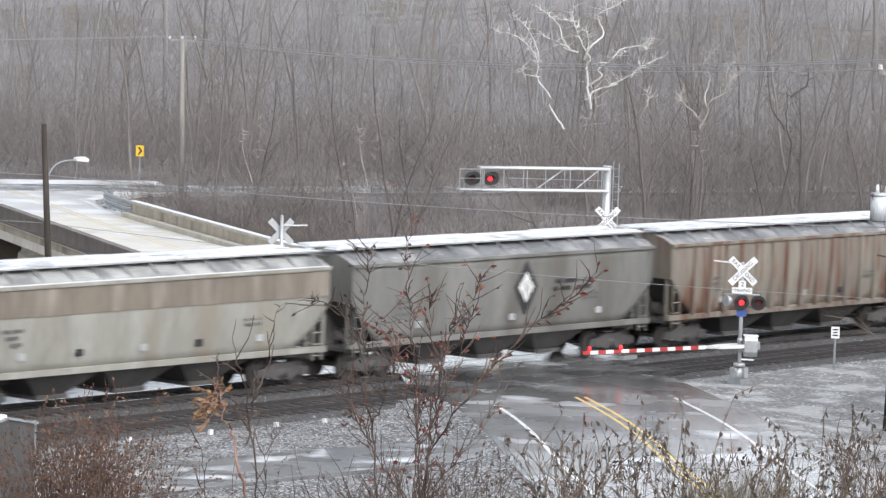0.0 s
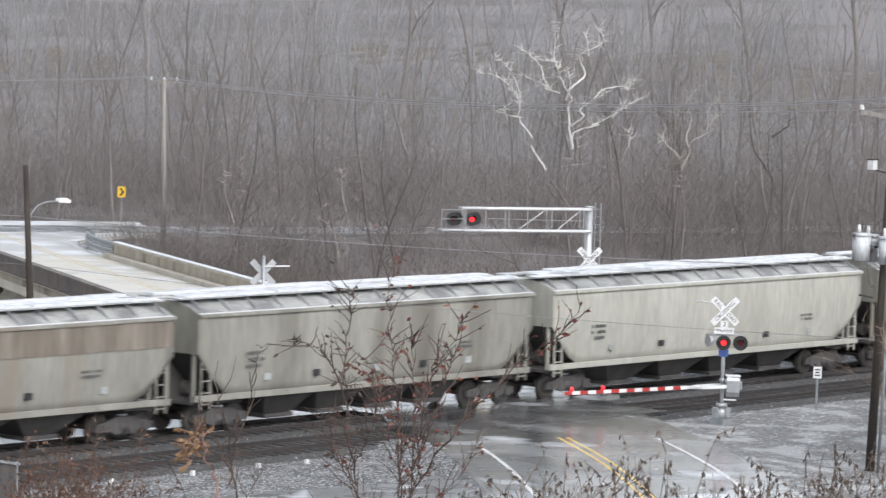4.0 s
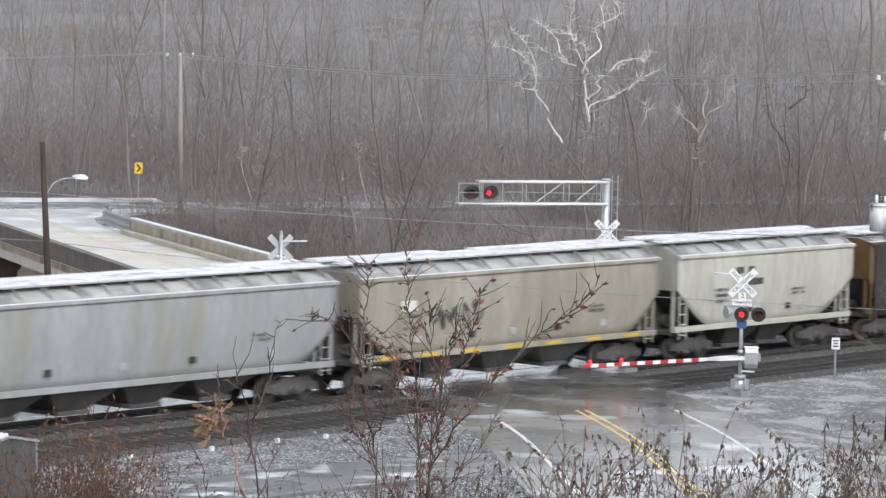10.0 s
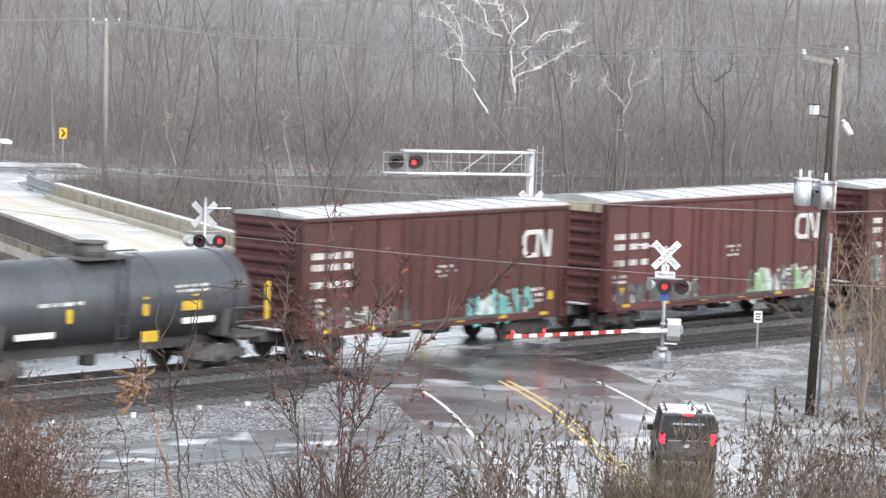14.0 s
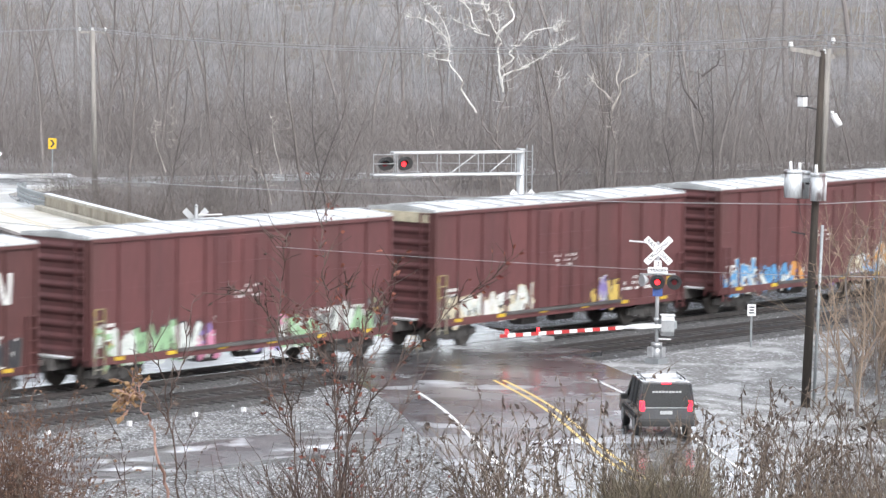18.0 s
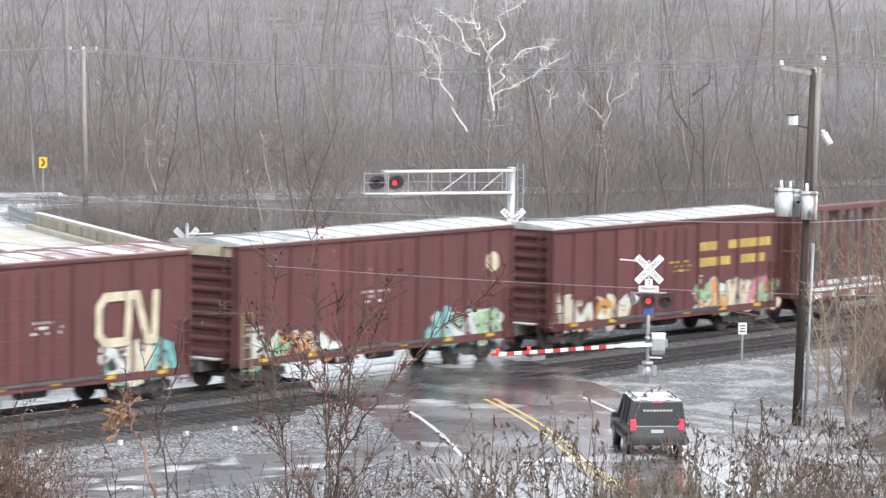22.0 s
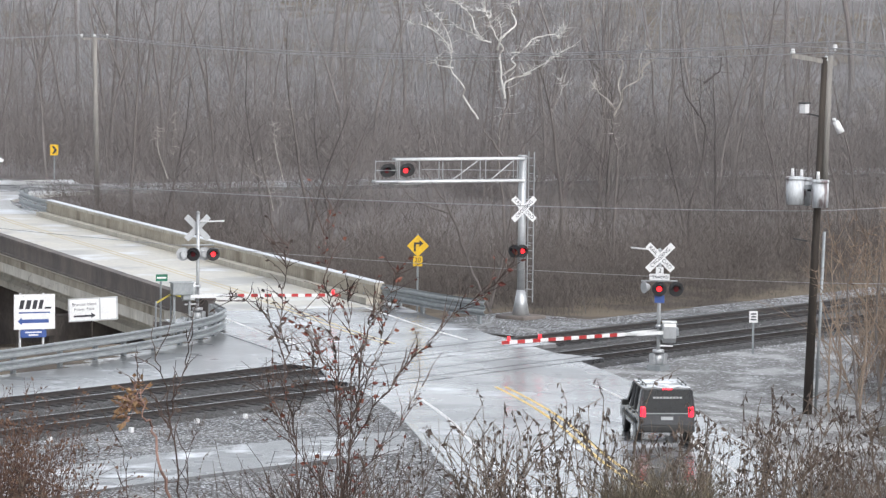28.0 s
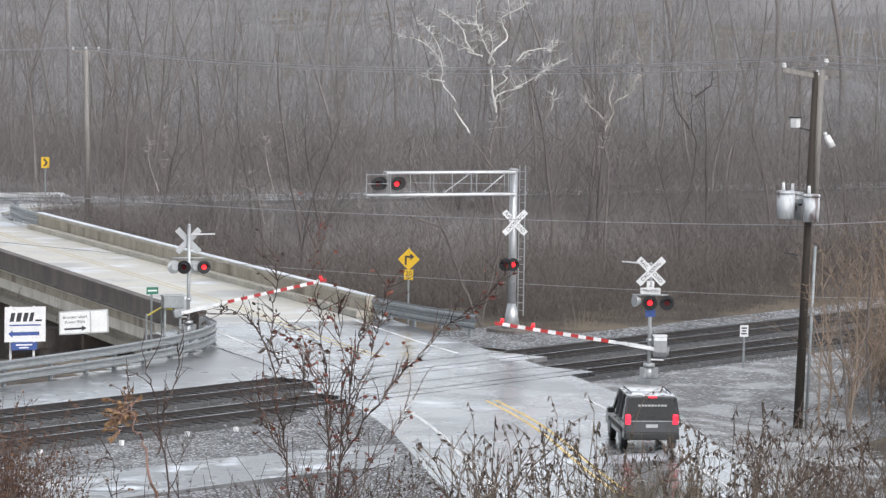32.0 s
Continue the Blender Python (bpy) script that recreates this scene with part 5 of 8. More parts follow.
def flasher(parent, p, yaw, lit, shell="black"):
    """A round lamp on a dark disc with a hood."""
    d = Vector((math.cos(radians(yaw)), math.sin(radians(yaw)), 0))
    p = Vector(p)
    bm = disc(B(), p, d, 0.255, 0.02, 28)
    disc(bm, p - d * 0.16, d, 0.13, 0.16)
    f = part("flasher", bm, M[shell], parent, "round black flasher background" if shell == "black" else "pale grey back of a flasher")
    part("lens", disc(B(), p + d * 0.02, d, 0.092, 0.03), M["red_lamp"] if lit else M["red_dim"], f, "glowing red lens" if lit else "dark red lens")
    bm = B()
    side = Vector((-d.y, d.x, 0))
    prev = None
    for i in range(13):
        a = math.pi * i / 12
        o = side * math.cos(a) * 0.15 + Vector((0, 0, 1)) * math.sin(a) * 0.15
        ln = 0.10 + 0.2 * math.sin(a)
        cur = [bm.verts.new(p + o + d * 0.02), bm.verts.new(p + o + d * ln), bm.verts.new(p + o * 1.07 + d * ln), bm.verts.new(p + o * 1.07 + d * 0.02)]
        if prev:
            for j in range(4):
                bm.faces.new((prev[j], prev[(j + 1) % 4], cur[(j + 1) % 4], cur[j]))
        prev = cur
    part("hood", bm, M["black"], f)


def gate_mast(x, y, yaw, near, label):
    """Mast with crossbuck, flashers and gate machine; yaw: where the signs face."""
    g = thing("crossing_signal", label, "crossing signal", "crossing signals", at=pose(x, y, 0))
    d = Vector((math.cos(radians(yaw)), math.sin(radians(yaw)), 0))
    s = Vector((-d.y, d.x, 0))
    part("mast", tube(B(), (0, 0, -0.3), (0, 0, 3.9 if near else 4.06), 0.065, n=14), M["alu"], g)
    bm = tube(B(), (0, 0, 3.88 if near else 4.04), (0, 0, 3.97 if near else 4.13), 0.085, 0.03, n=14)
    part("finial", bm, M["alu"], g)
    bm = B()
    prism(bm, [(-0.28, -0.28), (0.28, -0.28), (0.28, 0.28), (-0.28, 0.28)], -0.45, -0.05 if near else 0.06, "z")
    part("footing", bm, M["galv"], g)
    bm = tube(B(), (0, 0, -0.08), (0, 0, 0.36), 0.17, 0.12, n=14)
    tube(bm, (0, 0, 0.36), (0, 0, 0.48), 0.2, 0.2, n=14)
    part("junction_base", bm, M["alu"], g)
    crossbuck(g, Vector((0, 0, 3.66 if near else 3.48)) + d * 0.10, yaw, near)
    for sgn in (1, -1) if near else ():
        pl = board("tracks_plate", 0.68, 0.2, facing(Vector((0, 0, 2.98)) + d * 0.09 * sgn, yaw if sgn > 0 else yaw + 180), M["sign_white"], g, "white plate below the crossbuck")
        nb = board("number_plate", 0.25, 0.24, facing(Vector((0, 0, 3.2)) + d * 0.09 * sgn, yaw if sgn > 0 else yaw + 180), M["sign_white"], g)
        text("lettering", "TRACKS", 0.145, pose(0, 0, 0.008), M["dark_ink"], pl)
        text("lettering", "2", 0.22, pose(0, 0, 0.008), M["dark_ink"], nb)
    # short light bar beside the crossbuck
    part("side_arm", tube(B(), Vector((0, 0, 3.9 if near else 3.72)), Vector((0, 0, 3.98 if near else 3.74)) + s * -1.0, 0.028, n=8), M["sign_white"], g, "white arm sticking out beside the crossbuck")
    part("crossarm", tube(B(), Vector((0, 0, 2.84)) - s * 0.62, Vector((0, 0, 2.84)) + s * 0.62, 0.03, n=8), M["alu"], g)
    if near:
        flasher(g, Vector((0, 0, 2.58)) + d * 0.14 - s * 0.02, yaw, True)
        flasher(g, Vector((0, 0, 2.58)) + d * 0.14 + s * 0.56, yaw, False)
        aim = (d * 0.5 - s).normalized()
        b = disc(B(), Vector((0, 0, 2.62)) - s * 0.52, aim, 0.2, 0.03, 24)
        tube(b, Vector((0, 0, 2.62)) - s * 0.52, Vector((0, 0, 2.62)) - s * 0.52 - aim * 0.2, 0.2, 0.09, n=20)
        part("bell", b, M["sign_back"], g, "grey lamp housing seen from behind")
        board("notice_plate", 0.34, 0.26, facing(Vector((0, 0, 2.22)) + d * 0.08, yaw), M["sign_blue"], g, "small blue notice plate")
    else:
        for k, turn, lit in ((-0.55, 0, False), (-0.2, 160, False), (0.26, 0, False), (0.56, 180, True)):
            flasher(g, Vector((0, 0, 2.5)) + d * 0.10 * (1 if turn < 90 else -1) + s * -k, yaw + turn, lit, "black" if turn else "sign_back")
    # gate machine: rounded housing with a lid, side bracket and two base boxes
    off = s * 0.36
    c = Vector((0, 0, 1.08)) + off
    m = Matrix.Translation(c) @ Euler((0, 0, radians(yaw))).to_matrix().to_4x4()
    bm = B()
    prism(bm, [(-0.26, -0.30), (0.1, -0.36), (0.24, -0.2), (0.27, 0.2), (0.2, 0.32), (-0.2, 0.34), (-0.27, 0.22)], -0.22, 0.22, "y")
    ob = part("gate_machine", bm, M["alu"], g, "grey gate machine housing")
    ob.matrix_basis = m
    part("lid", box(B(), (-0.2, -0.25, 0.33), (0.22, 0.25, 0.38), 0.015), M["sign_white"], ob, "pale lid of the machine")
    part("side_cover", box(B(), (-0.24, -0.27, -0.2), (0.2, -0.225, 0.24), 0.015), M["galv"], ob, "dull side cover")
    part("bracket", tube(B(), (0, 0, 0.95), Vector((0, 0, 0.95)) + off, 0.05, n=8), M["alu"], g)
    part("clamp", tube(B(), (0, 0, 1.22), (0, 0, 1.34), 0.11, n=12), M["alu"], g)
    part("foot_arm", beam(B(), Vector((0, 0, 0.62)) - s * 0.05, Vector((0, 0, 0.6)) + s * 0.5, 0.06, 0.05), M["sign_white"], g, "short white arm below the machine")
    for k in (-0.17, 0.17):
        q = s * k
        part("base_box", box(B(), (q.x - 0.11, q.y - 0.11, -0.02), (q.x + 0.11, q.y + 0.11, 0.34), 0.02), M["alu"], g)
    return g


def gate_arm(x, y, z, yaw, length, label, tilt=0.0, lights=(0.25, 1.35), joints=16):
    """A striped boom; local x along the boom, pivot at the origin, counterweight behind."""
    g = thing("gate_arm", label, "crossing gate", "crossing gates", at=pose(x, y, z, 0, 0, yaw))
    for sgn in (-1, 1):
        bm = B()
        prism(bm, [(-0.75, -0.07), (0.55, -0.05), (0.55, 0.05), (-0.75, 0.07)], sgn * 0.27 - 0.02, sgn * 0.27 + 0.02, "y")
        part("support_arm", bm, M["sign_white"], g)
    part("counterweight", box(B(), (-0.95, -0.3, -0.14), (-0.65, 0.3, 0.14), 0.03), M["galv"], g)
    bm = B()
    prism(bm, [(0.45, 0.29), (0.55, 0.29), (0.9, 0.035), (0.9, -0.035), (0.55, -0.29), (0.45, -0.29)], -0.04, 0.04, "z")
    part("arm_socket", bm, M["sign_white"], g)
    n = joints
    for i in range(n):
        a, b = 0.9 + (length - 0.9) * i / n, 0.9 + (length - 0.9) * (i + 1) / n
        part("boom_band", box(B(), (a, -0.025, -0.06), (b, 0.025, 0.06)), M["red_paint"] if i % 2 else M["sign_white"], g, "red band" if i % 2 else "white band")
    for k in lights:
        bm = tube(B(), (length - k, 0, 0.06), (length - k, 0, 0.2), 0.065, 0.05, n=10)
        part("boom_lamp", bm, M["red_lamp"], g, "small lit red lamp")
    return g


near_signal = gate_mast(2.95, -8.0, 222, True, "aluminium crossing signal with crossbuck and red flashers")
far_signal = gate_mast(2.15, 12.95, 55, False, "crossing signal by the bridge seen from behind")
G1 = (2.75, -7.78, 1.06)
G2 = (2.4, 12.7, 0.93)
gate_1 = gate_arm(*G1, 142.5, 5.25, "red and white striped gate boom lowered across the near lane")
gate_2 = gate_arm(*G2, -40, 5.0, "red and white striped gate boom lowered by the bridge", lights=(0.2,))

# cantilever over the road
cant = thing("signal_cantilever", "aluminium cantilever mast with a lattice arm and flashers", "signal mast", at=pose(13.33, 6.29, 0))
part("mast", tube(B(), (0, 0, 0.3), (0, 0, 6.05), 0.16, 0.15, n=18), M["alu"], cant)
bm = tube(B(), (0, 0, -0.15), (0, 0, 0.9), 0.36, 0.16, n=16)
part("base_cone", bm, M["alu"], cant)
part("footing", box(B(), (-0.7, -0.7, -0.5), (0.7, 0.7, -0.08), 0.04), M["concrete_dark"], cant)
part("mast_cap", tube(B(), (0, 0, 6.05), (0, 0, 6.12), 0.2, 0.17, n=18), M["alu"], cant)
ARM = Vector((-0.857, 0.515, 0))
ARN = Vector((0.515, 0.857, 0))
for z, r in ((5.15, 0.05), (6.0, 0.05)):
    for k in (-0.22, 0.22):
        st, en = ARN * k, ARM * (6.05 if z < 5.5 else 5.25) + ARN * k
        part("chord", tube(B(), st + Vector((0, 0, z)), en + Vector((0, 0, z)), r, n=8), M["sign_white"] if k < 0 else M["alu"], cant)
for a in (0.3, 1.6, 1.83, 2.6, 3.35, 4.3, 5.1):
    for k in (-0.22, 0.22) if a in (0.3, 3.35, 5.1) else (-0.22,):
        part("lattice_bar", tube(B(), ARM * a + ARN * k + Vector((0, 0, 5.15)), ARM * a + ARN * k + Vector((0, 0, 6.0)), 0.02, n=6), M["alu"], cant)
part("lattice_bar", tube(B(), ARM * 0.3 - ARN * 0.22 + Vector((0, 0, 5.55)), ARM * 4.2 - ARN * 0.22 + Vector((0, 0, 5.62)), 0.012, n=6), M["alu"], cant)
for a, b in ((0.38, 1.45), (1.83, 3.04)):
    for k in (-0.22,):
        part("lattice_bar", tube(B(), ARM * a + ARN * k + Vector((0, 0, 6.0)), ARM * b + ARN * k + Vector((0, 0, 5.15)), 0.022, n=6), M["alu"], cant)
for z in (5.15, 5.6, 5.95):
    part("basket_rail", tube(B(), ARM * 5.2 - ARN * 0.3 + Vector((0, 0, z)), ARM * 6.1 - ARN * 0.3 + Vector((0, 0, z)), 0.02, n=6), M["alu"], cant)
for a in (5.2, 6.1):
    part("basket_rail", tube(B(), ARM * a - ARN * 0.3 + Vector((0, 0, 5.15)), ARM * a - ARN * 0.3 + Vector((0, 0, 5.98)), 0.02, n=6), M["alu"], cant)
for a, lit in ((5.62, False), (4.85, True)):
    flasher(cant, ARM * a - ARN * 0.18 + Vector((0, 0, 5.58)), 239, lit)
for a, turn in ((5.35, 60), (4.6, 60)):
    flasher(cant, ARM * a + ARN * 0.2 + Vector((0, 0, 5.58)), turn, False)
crossbuck(cant, Vector((0, 0, 4.05)) - ARN * 0.2, 232, True, 1.0)
for k, turn, lit in ((0.36, 200, False), (0.06, 240, True)):
    flasher(cant, ARM * k - ARN * 0.22 + Vector((0, 0, 2.42)), turn, lit)
bm = B()
for k in (-0.14, 0.14):
    beam(bm, Vector((0.42, -0.1 + k, 0.4)), Vector((0.42, -0.1 + k, 6.25)), 0.035, 0.035)
z = 0.6
while z < 6.2:
    tube(bm, (0.42, -0.24, z), (0.42, 0.04, z), 0.014, n=6)
    z += 0.3
part("ladder", bm, M["alu"], cant)
for z in (0.9, 2.6, 4.4, 6.0):
    part("ladder_bracket", tube(B(), (0.1, 0, z), (0.42, -0.1, z), 0.018, n=6), M["alu"], cant)


# --- road signs
def sign_on_post(name, x, y, z0, label, category="road sign", posts=((0, 0),), top=2.0, post_mat="galv"):
    g = thing(name, label, category, at=pose(x, y, z0))
    for a, b in posts:
        part("post", box(B(), (a - 0.03, b - 0.03, -0.6), (a + 0.03, b + 0.03, top)), M[post_mat], g)
    return g


g = sign_on_post("turn_sign", 13.46, 11.64, 0, "yellow diamond turn arrow sign with a 20 plaque", top=2.75)
q = facing(Vector((0, 0, 2.27)) + Vector((-0.72, -0.68, 0)) * 0.05, 222)
b = board("diamond_panel", 0.62, 0.62, q @ pose(0, 0, 0, 0, 0, 45), M["sign_yellow"], g, "yellow diamond panel", bevel=0.004)
bm = B()
prism(bm, [(-0.16, -0.22), (-0.08, -0.22), (-0.08, 0.06), (0.06, 0.06), (0.06, -0.03), (0.22, 0.1), (0.06, 0.23), (0.06, 0.14), (-0.16, 0.14)], 0.0065, 0.0105, "z")
ar = part("arrow", bm, M["dark_ink"], b, "black right-turn arrow")
ar.matrix_basis = pose(0, 0, 0, 0, 0, -45)
b = board("speed_plaque", 0.37, 0.4, facing(Vector((0, 0, 1.66)) + Vector((-0.72, -0.68, 0)) * 0.05, 222), M["sign_yellow"], g)
text("lettering", "20", 0.26, pose(0, 0.04, 0.008), M["dark_ink"], b)
text("lettering", "MPH", 0.09, pose(0, -0.13, 0.008), M["dark_ink"], b)

g = sign_on_post("chevron_sign", 53.67, 72.75, 0, "yellow chevron sign beside the far curve", top=2.2)
b = board("chevron_panel", 0.46, 0.62, facing(Vector((0, 0, 1.86)) + Vector((-0.74, -0.66, 0)) * 0.05, 222), M["sign_yellow"], g)
part("chevron", prism(B(), [(-0.15, -0.22), (-0.02, -0.22), (0.15, 0), (-0.02, 0.22), (-0.15, 0.22), (0.02, 0)], 0.0065, 0.0105, "z"), M["dark_ink"], b, "black chevron")

g = sign_on_post("notice_sign", 9.57, -7.32, -0.1, "small white notice on a post by the tracks", top=1.3)
b = board("panel", 0.30, 0.42, facing(Vector((0, 0, 1.2)) + Vector((-0.77, -0.63, 0)) * 0.04, 220), M["sign_white"], g)
for i, w in enumerate((0.2, 0.16, 0.2)):
    board("text_bar", w, 0.05, pose(0, 0.1 - 0.1 * i, 0.008), M["dark_ink"], b, thick=0.004)

g = sign_on_post("company_sign", -7.35, 12.0, -0.4, "white business sign with blue lettering on two white posts", "sign", posts=((-0.40, 0.30), (0.333, -0.125)), top=2.1, post_mat="sign_white")
b = board("panel", 1.5, 1.25, facing(Vector((0, -0.03, 1.44)), 222 + 18), M["sign_white"], g)
for a, w in ((-0.5, 0.15), (-0.26, 0.17), (-0.02, 0.15), (0.2, 0.14)):
    part("letter_block", prism(B(), [(a - w / 2, 0.1), (a + w / 2, 0.1), (a + w / 2 + 0.07, 0.42), (a - w / 2 + 0.07, 0.42)], 0.0065, 0.0105, "z"), M["dark_ink"], b, "slanted dark letter block")
part("letter_block", prism(B(), [(0.36, 0.1), (0.6, 0.1), (0.62, 0.17), (0.38, 0.17)], 0.0065, 0.0105, "z"), M["dark_ink"], b)
board("text_bar", 1.15, 0.05, pose(0, -0.03, 0.008), M["sign_blue"], b, thick=0.004)
part("arrow", prism(B(), [(-0.62, -0.33), (-0.46, -0.20), (-0.46, -0.27), (0.52, -0.27), (0.52, -0.40), (-0.46, -0.40), (-0.46, -0.47)], 0.0065, 0.0105, "z"), M["sign_blue"], b, "blue arrow pointing along the road")
lo = board("lower_panel", 0.95, 0.28, facing(Vector((-0.05, -0.03, 0.66)), 240), M["sign_blue"], g, "small blue panel")
board("text_bar", 0.6, 0.05, pose(0, 0.05, 0.008), M["sign_white"], lo, thick=0.004)
board("text_bar", 0.35, 0.05, pose(0, -0.05, 0.008), M["sign_white"], lo, thick=0.004)

g = sign_on_post("direction_sign", -4.4, 12.0, -0.4, "white power plant direction sign with a blank panel", "sign", posts=((0.03, 0.06),), top=1.6, post_mat="pole_wood")
b = board("panel", 1.85, 0.85, facing(Vector((0, -0.03, 1.33)), 240, 2), M["sign_back"], g, "metal sign frame")
b1 = board("text_panel", 1.1, 0.76, pose(-0.33, 0, 0.008), M["sign_white"], b, thick=0.01)
b2 = board("blank_panel", 0.58, 0.76, pose(0.57, 0, 0.008), M["sign_white"], b, thick=0.01)
text("lettering", "Brunner Island", 0.155, pose(0, 0.2, 0.007), M["dark_ink"], b1)
text("lettering", "Power Plant", 0.155, pose(0, 0.02, 0.007), M["dark_ink"], b1)
part("arrow", prism(B(), [(-0.4, -0.26), (0.25, -0.26), (0.25, -0.32), (0.42, -0.22), (0.25, -0.12), (0.25, -0.19), (-0.4, -0.19)], 0.006, 0.010, "z"), M["dark_ink"], b1, "black arrow")

g = sign_on_post("street_sign", 1.35, 14.1, -0.2, "small green street name plate on a post", top=1.85)
b = board("name_plate", 0.46, 0.26, facing(Vector((0, -0.04, 1.78)), 240), M["sign_green"], g)
board("text_bar", 0.36, 0.06, pose(0, 0, 0.008), M["sign_white"], b, thick=0.004)

g = sign_on_post("diamond_sign", 40.5, 73.5, 0, "grey back of a diamond road sign with a plaque", top=2.5)
board("diamond_panel", 0.75, 0.75, facing(Vector((0, -0.04, 2.1)), 222, 45), M["sign_back"], g)
board("plaque", 0.4, 0.4, facing(Vector((0, -0.04, 1.2)), 222), M["sign_back"], g)

# signal cabinet and survey tape by the far signal
g = thing("relay_cabinet", "grey relay cabinet beside the far crossing signal", "cabinet", at=pose(1.55, 13.2, 0, 0, 0, -30))
part("housing", box(B(), (-0.40, -0.2, 0.98), (0.40, 0.2, 1.42), 0.03), M["galv"], g)
part("lid", box(B(), (-0.43, -0.23, 1.42), (0.43, 0.23, 1.47), 0.02), M["galv"], g)
for a in (-0.3, 0.3):
    part("leg", box(B(), (a - 0.04, -0.04, -0.6), (a + 0.04, 0.04, 0.98)), M["galv"], g)
M["tape"] = mat("yellow_tape", (0.7, 0.6, 0.08), None, 4, 0.5)
g = thing("barrier_tape", "yellow tape tied between thin stakes by the parapet", "barrier tape")
stakes = [Vector(p) for p in ((-0.9, 12.2, 0.9), (1.7, 13.9, 0.95), (4.3, 14.9, 0.45))]
for p in stakes:
    part("stake", box(B(), (p.x - 0.025, p.y - 0.025, -0.6), (p.x + 0.025, p.y + 0.025, p.z + 0.08)), M["galv"], g)
for a, b in zip(stakes, stakes[1:]):
    part("tape", beam(B(), a, b, 0.012, 0.07), M["tape"], g)


# --- poles and wires
def insulator(parent, p, r=0.06):
    bm = tube(B(), p, Vector(p) + Vector((0, 0, 0.1)), r * 0.5, n=8)
    tube(bm, Vector(p) + Vector((0, 0, 0.06)), Vector(p) + Vector((0, 0, 0.13)), r, r * 0.8, n=10)
    tube(bm, Vector(p) + Vector((0, 0, 0.14)), Vector(p) + Vector((0, 0, 0.2)), r * 0.85, r * 0.6, n=10)
    part("insulator", bm, M["sign_white"], parent, "white porcelain insulator")


up = thing("utility_pole", "dark wooden utility pole with three stained transformer cans", "utility pole", at=pose(-3.5, -18.6, 0))
part("pole", tube(B(), (-0.02, 0.02, -0.5), (0.18, -0.24, 10.95), 0.155, 0.09, n=16), M["pole_wood"], up)
part("pole_extension", tube(B(), (0.26, -0.26, 6.7), (0.30, -0.36, 11.0), 0.1, 0.095, n=14), M["pole_grey"], up, "pale second pole strapped alongside")
part("conduit", tube(B(), (0.13, -0.19, -0.3), (0.24, -0.32, 5.5), 0.05, n=10), M["galv"], up, "grey conduit pipe")
ax = Vector((0.75, -0.66, 0))
c = Vector((0.2, -0.26, 10.75))
part("crossarm", beam(B(), c - ax * 1.1 + Vector((0, 0, 0.25)), c + ax * 0.35, 0.12, 0.14), M["pole_grey"], up, "weathered grey crossarm")
for k, h_ in ((-1.05, 0.36), (0.05, 0.14), (0.3, 0.5)):
    insulator(up, c + ax * k + Vector((0, 0, h_ - 0.1)), 0.085)
part("fuse_box", box(B(), (-0.38, 0.07, 9.2), (-0.14, 0.29, 9.5), 0.02), M["sign_white"], up, "white camera housing on a bracket")
part("lid", box(B(), (-0.41, 0.04, 9.5), (-0.11, 0.32, 9.54), 0.01), M["wire_black"], up, "dark lid of the camera housing")
part("guy_bracket", beam(B(), (-0.05, 0.12, 5.2), (-0.38, 0.42, 5.28), 0.04, 0.05), M["wire_black"], up)
part("bracket", beam(B(), (-0.25, 0.2, 9.22), (0.1, -0.16, 9.1), 0.05, 0.05), M["wire_black"], up)
bm = tube(B(), (0.62, -0.62, 8.6), (0.50, -0.48, 8.95), 0.12, 0.10, n=14)
tube(bm, (0.48, -0.46, 8.95), (0.46, -0.44, 9.05), 0.06, n=8)
part("cutout", bm, M["sign_white"], up, "white tubular fuse cutout")
M["rusty_white"] = mat("rusty_white_enamel", (0.62, 0.64, 0.66), (0.5, 0.52, 0.54), 2, 0.4, streak=3, patch=(0.16, 0.13, 0.13), patch_scale=3.4, patch_at=0.56)
for px_, py_, z_, r_ in ((-0.42, 0.37, 6.36, 0.29), (-0.2, -0.44, 6.29, 0.26), (0.2, 0.45, 6.3, 0.25)):
    bm = tube(B(), (px_, py_, z_), (px_, py_, z_ + 0.78), r_ * 0.96, r_, n=20)
    tr = part("transformer", bm, M["rusty_white"], up, "stained white transformer can")
    part("lid", tube(B(), (px_, py_, z_ + 0.78), (px_, py_, z_ + 0.86), r_ + 0.03, r_, n=20), M["rusty_white"], tr)
    part("bushing", tube(B(), (px_ - 0.06, py_ + 0.06, z_ + 0.86), (px_ - 0.06, py_ + 0.06, z_ + 1.12), 0.06, 0.045, n=10), M["sign_white"], tr)
    part("hanger_lug", beam(B(), (px_ * 0.8, py_ * 0.8, z_ + 0.5), (px_ * 0.2, py_ * 0.2, z_ + 0.5), 0.05, 0.1), M["wire_black"], tr)
part("transformer_bracket", beam(B(), (-0.3, 0.26, 6.9), (0.3, -0.4, 6.9), 0.1, 0.14), M["galv"], up)

fp = thing("utility_pole", "tall pale wooden utility pole beyond the bridge", "utility pole", at=pose(47.24, 62.91, 0))
part("pole", tube(B(), (0, 0, -0.5), (-0.13, 0.13, 8.75), 0.16, 0.12, n=12), M["pole_grey"], fp)
part("crossarm", beam(B(), Vector((-0.13, 0.13, 8.62)) - ax * 0.72, Vector((-0.13, 0.13, 8.62)) + ax * 0.72, 0.1, 0.1), M["pole_grey"], fp)
for k in (-0.7, 0.0, 0.7):
    insulator(fp, Vector((-0.13, 0.13, 8.68)) + ax * k, 0.09)

